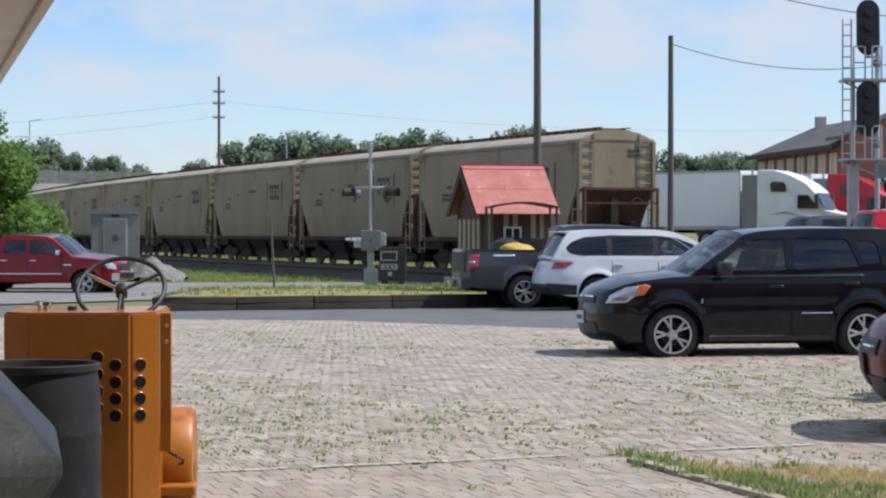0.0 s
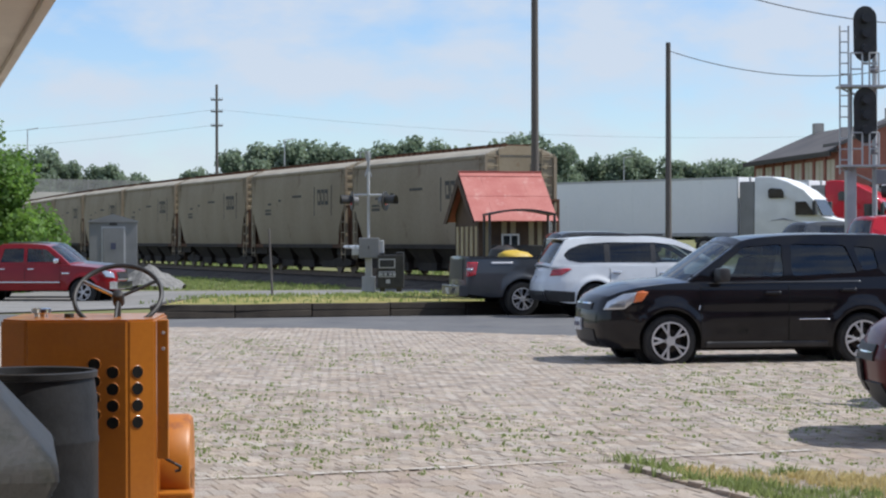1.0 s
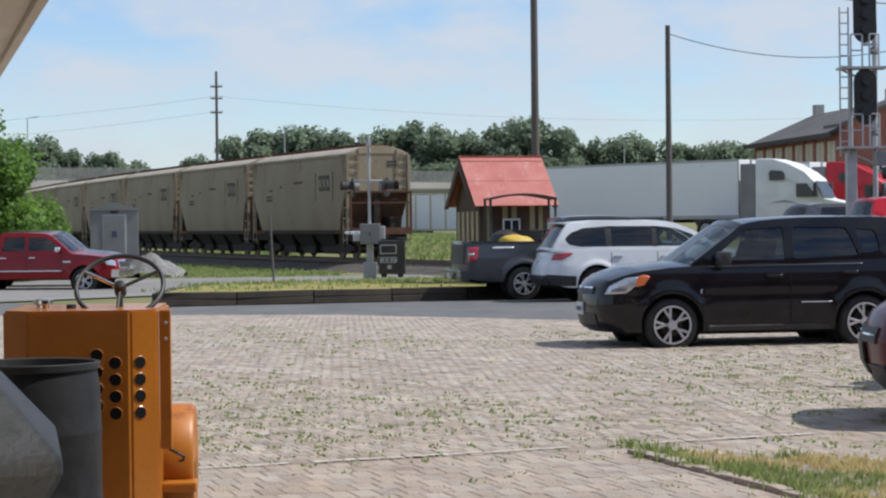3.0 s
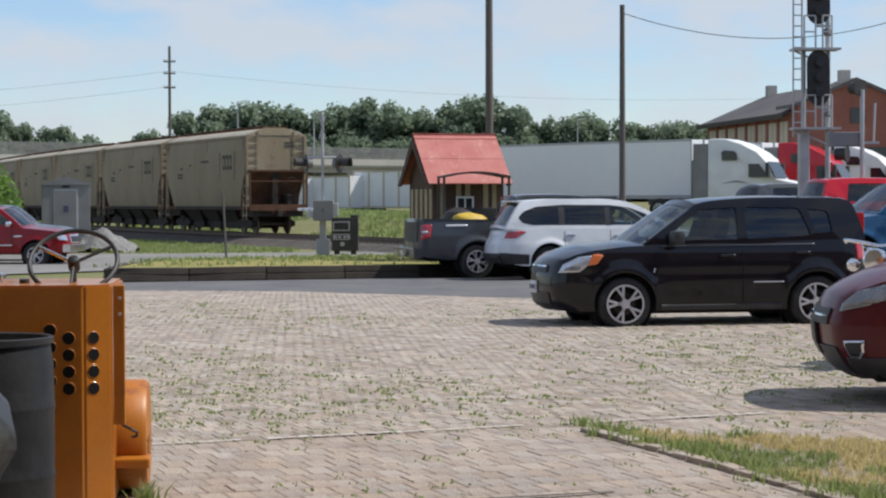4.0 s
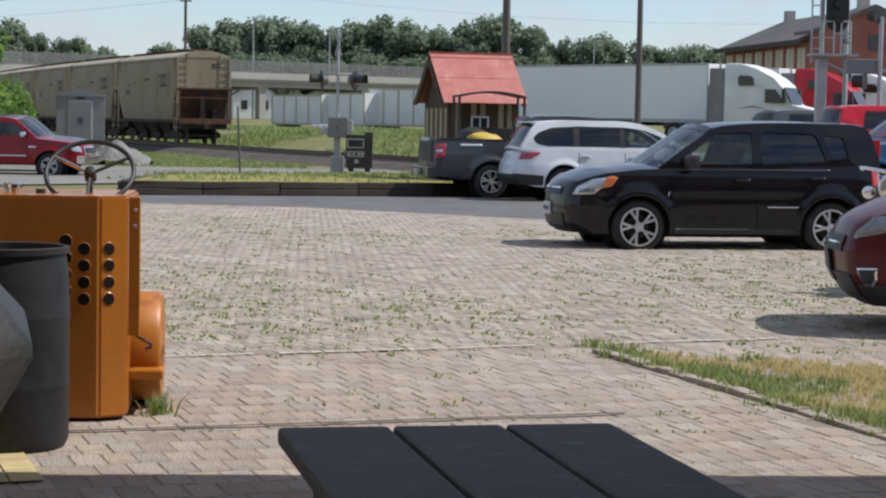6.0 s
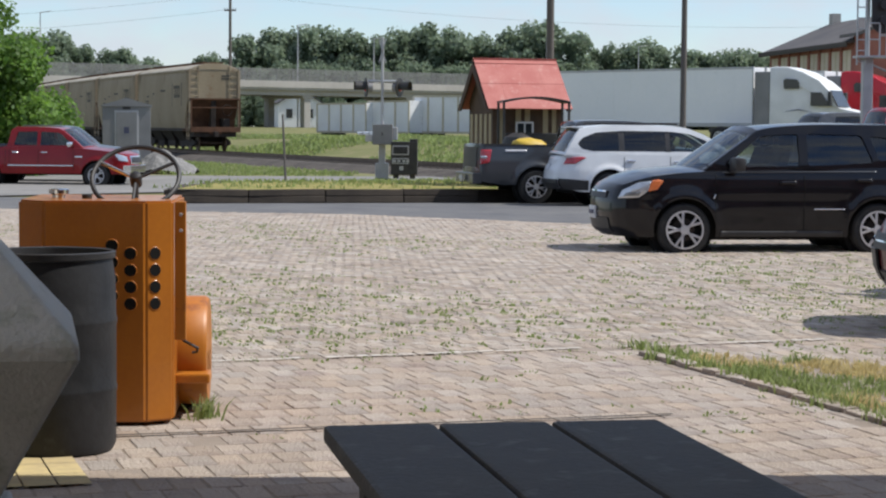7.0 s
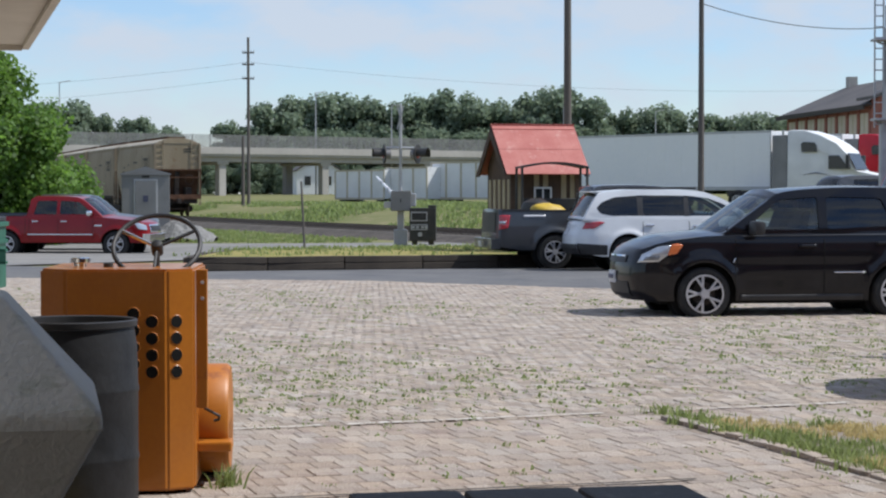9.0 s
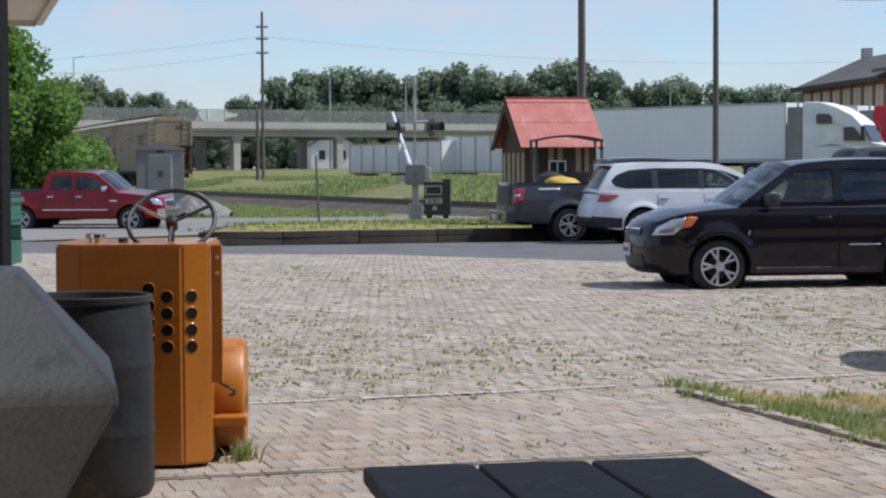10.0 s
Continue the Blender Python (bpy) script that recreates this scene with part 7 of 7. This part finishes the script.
# ---------------------------------------------------------------- near the camera
def build_near():
    # orange tow tractor seen from its rear
    t = thing("tow_tractor", -1.58, 9.85, 0.0, 4, "old orange industrial tow tractor with an upright steering wheel", "tow tractor")
    fp = [(-0.60, 0.14), (-0.46, 0.0), (0.04, 0.0), (0.172, 0.075), (0.172, 0.9), (-0.60, 0.9)]
    bm = bmesh.new()
    lo = [bm.verts.new((x, y, 0.02)) for x, y in fp]
    hi = [bm.verts.new((x, y, 1.12)) for x, y in fp]
    bm.faces.new(lo)
    bm.faces.new(hi)
    for k in range(6):
        bm.faces.new((lo[k], lo[(k + 1) % 6], hi[(k + 1) % 6], hi[k]))
    bmesh.ops.bevel(bm, geom=list(bm.edges), offset=0.012, segments=2, affect="EDGES")
    body = part("body", bm, M["orange"], t)
    # vent holes: flat dark discs, the shade of their depth put into the colour
    for col, (cx, cy, ang) in enumerate(((-0.035, 0.0, 0), (-0.125, 0.0, 0), (0.084, 0.025, 29.6))):
        for row in range(4):
            z = 0.86 - row * 0.083 + (0.04 if col == 1 else 0)
            hole = lathe([(0.028, -0.003), (0.030, 0.0), (0.030, 0.004)], 18, axis="y")
            moved(hole, pose(cx, cy, z, 0, 0, ang))
            part("vent_hole", hole, M["dark_void"], t)
            ring = tube([(0.031 * math.cos(2 * math.pi * k / 18), 0, 0.031 * math.sin(2 * math.pi * k / 18)) for k in range(18)], 0.003, 5, True)
            moved(ring, pose(cx, cy - 0.001, z, 0, 0, ang))
            part("vent_rim", ring, M["orange"], t, smooth=True)
    part("side_flange", box(0.176, 0.232, 0.10, 0.14, 0.42, 1.115, 0.006), M["orange_worn"], t)
    for z in (1.05, 0.97):
        part("bolt", moved(lathe([(0.01, -0.006), (0.008, 0.006)], 8, axis="y"), pose(0.207, 0.097, z)), M["alloy"], t)
    # fender with its step, and the dark gap below
    f = lathe([(0.27, -0.14), (0.285, -0.12), (0.285, 0.12), (0.27, 0.14)], 36, axis="y")
    moved(f, pose(0, 0, 0) @ Matrix.Rotation(radians(90), 4, "Z"))
    bm = moved(f, pose(0.18, 0.62, 0.315))
    part("fender", bm, M["orange_worn"], t, smooth=True)
    part("fender_skirt", box(0.09, 0.32, 0.42, 0.85, 0.13, 0.32, 0.01), M["orange_worn"], t)
    part("step", box(0.165, 0.345, 0.22, 0.40, 0.185, 0.235, 0.012), M["orange_worn"], t)
    wh = lathe([(0.2, -0.09), (0.26, -0.06), (0.26, 0.06), (0.2, 0.09)], 24, axis="x")
    part("wheel", moved(wh, pose(0.21, 0.75, 0.26)), M["rubber"], t, smooth=True)
    part("hose", tube([(0.18, 0.3, 0.44), (0.21, 0.27, 0.40), (0.25, 0.26, 0.38), (0.28, 0.28, 0.36), (0.275, 0.3, 0.34), (0.25, 0.3, 0.335)], 0.008, 6), M["black_iron"], t, smooth=True)
    part("chassis", box(-0.5, 0.12, 0.1, 0.85, 0.0, 0.06), M["soot"], t)
    part("filler_cap", lathe([(0.035, 1.12), (0.035, 1.14), (0.05, 1.145), (0.05, 1.165), (0.04, 1.17)], 18), M["chrome"], t, smooth=True).matrix_basis = pose(-0.42, 0.3, 0)
    part("cap", lathe([(0.025, 1.12), (0.025, 1.14), (0.02, 1.142)], 14), M["black_iron"], t, smooth=True).matrix_basis = pose(-0.28, 0.3, 0)
    # steering wheel on its column, tipped towards the seat
    s = thing("steering_wheel")
    s.parent = t
    s.matrix_basis = pose(-0.045, 0.42, 1.225, 44, 0, -2)
    R0 = 0.222
    part("wheel_rim", tube([(R0 * math.cos(2 * math.pi * k / 48), R0 * math.sin(2 * math.pi * k / 48), 0) for k in range(48)], 0.0125, 8, True), M["black_plastic"], s, smooth=True)
    for a, mt in ((150, "chrome"), (30, "black_plastic"), (270, "black_plastic")):
        part("spoke", rod((0, 0, -0.01), (R0 * math.cos(radians(a)), R0 * math.sin(radians(a)), 0), 0.009, 8), M[mt], s, smooth=True)
    part("hub", lathe([(0.03, -0.05), (0.032, 0.0), (0.026, 0.02), (0.012, 0.026)], 18), M["black_plastic"], s, smooth=True)
    part("column", rod((-0.045, 0.42, 1.05), (-0.045, 0.42, 1.22), 0.016, 10), M["black_iron"], t, smooth=True)
    # black drum
    d = thing("drum", -1.865, 9.12, 0.0, 0, "scuffed black plastic drum standing on the paving", "drum")
    part("shell", lathe([(0.26, 0.0), (0.285, 0.01), (0.298, 0.04), (0.30, 0.27), (0.304, 0.285), (0.304, 0.30), (0.30, 0.315), (0.30, 0.58), (0.304, 0.595), (0.304, 0.61), (0.30, 0.625),
                         (0.296, 0.80), (0.285, 0.87), (0.283, 0.884), (0.27, 0.884), (0.27, 0.85)], 48), M["drum_black"], d, smooth=True)
    part("rim", lathe([(0.284, 0.885), (0.297, 0.889), (0.299, 0.916), (0.29, 0.921), (0.276, 0.916), (0.274, 0.885), (0.284, 0.885)], 48, caps=False), M["black_plastic"], d, smooth=True)
    part("lid", lathe([(0.27, 0.868), (0.262, 0.874), (0.03, 0.878)], 40), M["drum_black"], d, smooth=True)
    for x in (-0.16, 0.17):
        part("bung", moved(lathe([(0.035, 0.0), (0.035, 0.02), (0.03, 0.024)], 14), pose(x, 0.03, 0.876)), M["black_plastic"], d, smooth=True)
    # concrete litter bin with sloping faces
    c = thing("concrete_bin", -1.885, 6.92, 0.0, 12, "weathered grey concrete litter bin with sloping faces", "litter bin")
    bm = bmesh.new()
    rings = [[bm.verts.new((sx * h, sy * h, z)) for sx, sy in ((-1, -1), (1, -1), (1, 1), (-1, 1))]
             for z, h in ((0.14, 0.26), (0.2, 0.27), (0.725, 0.545), (0.775, 0.545), (1.135, 0.235), (1.15, 0.22), (1.15, 0.17), (0.9, 0.16))]
    for p, q in zip(rings, rings[1:]):
        for k4 in range(4):
            bm.faces.new((p[k4], p[(k4 + 1) % 4], q[(k4 + 1) % 4], q[k4]))
    bm.faces.new(rings[0])
    bm.faces.new(rings[-1])
    soft(part("bowl", bm, M["concrete"], c), 0.018, 3)
    soft(part("foot", box(-0.32, 0.32, -0.32, 0.32, 0.0, 0.15), M["concrete"], c), 0.02, 3)
    # picnic table, black planks
    k = thing("picnic_table", 0.085, 5.05, 0.0, 10.5, "black recycled-plastic picnic table with three wide planks", "table")
    for i in range(3):
        x = -0.435 + i * 0.2925
        ob = part("plank", box(x, x + 0.281, -1.85, 0.0, 0.705, 0.75, 0.012), M["table_black"], k)
    for y in (-0.45, -1.45):
        part("cross_beam", box(-0.4, 0.4, y - 0.045, y + 0.045, 0.6, 0.705, 0.008), M["table_black"], k)
        for s_ in (-1, 1):
            bm = box(-0.045, 0.045, -0.045, 0.045, 0, 0.66, 0.008)
            for v in bm.verts:
                v.co.x += s_ * (0.42 - 0.25 * v.co.z / 0.66)
                v.co.y += y
            part("leg", bm, M["table_black"], k)
    # green dumpster
    g = thing("dumpster", -6.95, 28.6, -0.03, 4, "green steel dumpster with a black lid", "dumpster")
    bm = prism([(-1.0, 0.12), (-1.0, 1.05), (0.0, 1.05), (0.0, 0.12)], 0, 1.4, 0.02)
    part("body", bm, M["dumpster"], g)
    part("rim", box(-1.04, 0.04, -0.04, 1.44, 1.03, 1.1, 0.01), M["dumpster"], g)
    part("lid", box(-1.02, 0.0, 0.0, 1.42, 1.1, 1.18, 0.02), M["black_plastic"], g)
    pk = bmesh.new()
    box(0.0, 0.2, 0.1, 0.12, 0.5, 0.72, bm=pk)
    box(0.0, 0.2, 0.1, 0.3, 0.68, 0.72, bm=pk)
    box(0.0, 0.2, 0.1, 0.3, 0.5, 0.54, bm=pk)
    part("fork_pocket", pk, M["dumpster"], g)
    part("rib", box(0.0, 0.03, 0.0, 1.4, 0.78, 0.84), M["dumpster"], g)
    for x in (-0.85, -0.15):
        part("caster", moved(lathe([(0.08, -0.03), (0.08, 0.03)], 14, axis="y"), pose(x, 0.2, 0.08)), M["rubber"], g)


def build_porch():
    """The station porch: roof over the camera, and the eave that runs on at its side."""
    t = thing("porch_roof", label="cream boarded porch roof with a deep fascia", category="roof", kind="structure")
    a, b = Vector((-2.06, 10.55, 0)), Vector((-3.92, 17.45, 0))
    d = (b - a).normalized()
    left = Vector((-d.y, d.x, 0))
    a2 = a - d * 2.7
    n = (b - a2).length
    rz = math.degrees(math.atan2(d.y, d.x))
    m = pose(a2.x, a2.y, 0, 0, 0, rz)
    for nm, bx, mt in (("soffit", (0, n, 0.04, 3.4, 2.79, 2.86), "fascia"), ("fascia_board", (0, n + 0.03, -0.02, 0.04, 2.75, 3.05), "fascia"),
                       ("end_fascia", (n, n + 0.04, 0.04, 3.4, 2.74, 3.0), "fascia")):
        part(nm, box(*bx, 0.006), M[mt], t).matrix_basis = m
    part("porch_deck", box(-0.7, 20, -2.0, 8.38, 3.3, 3.5), M["fascia"], t).matrix_basis = pose(0, 0, 0, 0, 0, 4)
    for x, y in ((-2.06, 8.0),):
        part("porch_post", box(x - 0.3, x + 0.1, y - 0.08, y + 0.08, 0, 2.8, 0.01), M["post_brown"], t)
    # unseen walls added behind and left of the camera to dim the tractor
    w = thing("station_wall", label="unseen plain red brick and cream walls, added to cut light near the porch", category="wall", kind="structure")
    part("wall_panel", box(-32, 38, -2.4, -2.0, 0, 8.5), M["brick_wall"], w).matrix_basis = pose(0, 0, 0, 0, 0, 4)
    m2 = Matrix.Translation((-6.3, 15.5, 0)) @ Matrix.Rotation(math.atan2(-16.5, 4.25), 4, "Z")
    part("wall_panel", box(0, 17, -0.4, 0, 0, 3.6), M["fascia"], w).matrix_basis = m2
    part("porch_column", box(7.6, 7.85, 7.9, 8.15, 0, 3.3), M["post_brown"], w).matrix_basis = pose(0, 0, 0, 0, 0, 4)


# ---------------------------------------------------------------- build
build_ground()
build_porch()
build_near()
build_vehicles()
build_shed()
build_crossing()
build_signal_bridge()
build_yard()
build_poles()
build_backdrop()
train = build_train()
build_trees()
build_green()
build_paving()


def motions():
    pitch = 14.4
    for i, wagon in enumerate(train):
        rows = []
        for k in range(11):
            s = 0.45 + 7.15 * k + 7.05 + i * pitch
            x, y, h = on_track(s)
            rows.append((float(k), pose(x, y, 0.0, 0, 0, math.degrees(h))))
        walk(wagon, rows)
    gate = bpy.data.objects["gate_arm"]
    walk(gate, [(t, pose(-2.27, 61.0, 1.27, a, 0, 11)) for t, a in ((0.0, 0), (4.0, 0), (8.3, 0), (8.6, 1.5), (9.0, 9), (9.5, 17), (10.0, 25))])


motions()
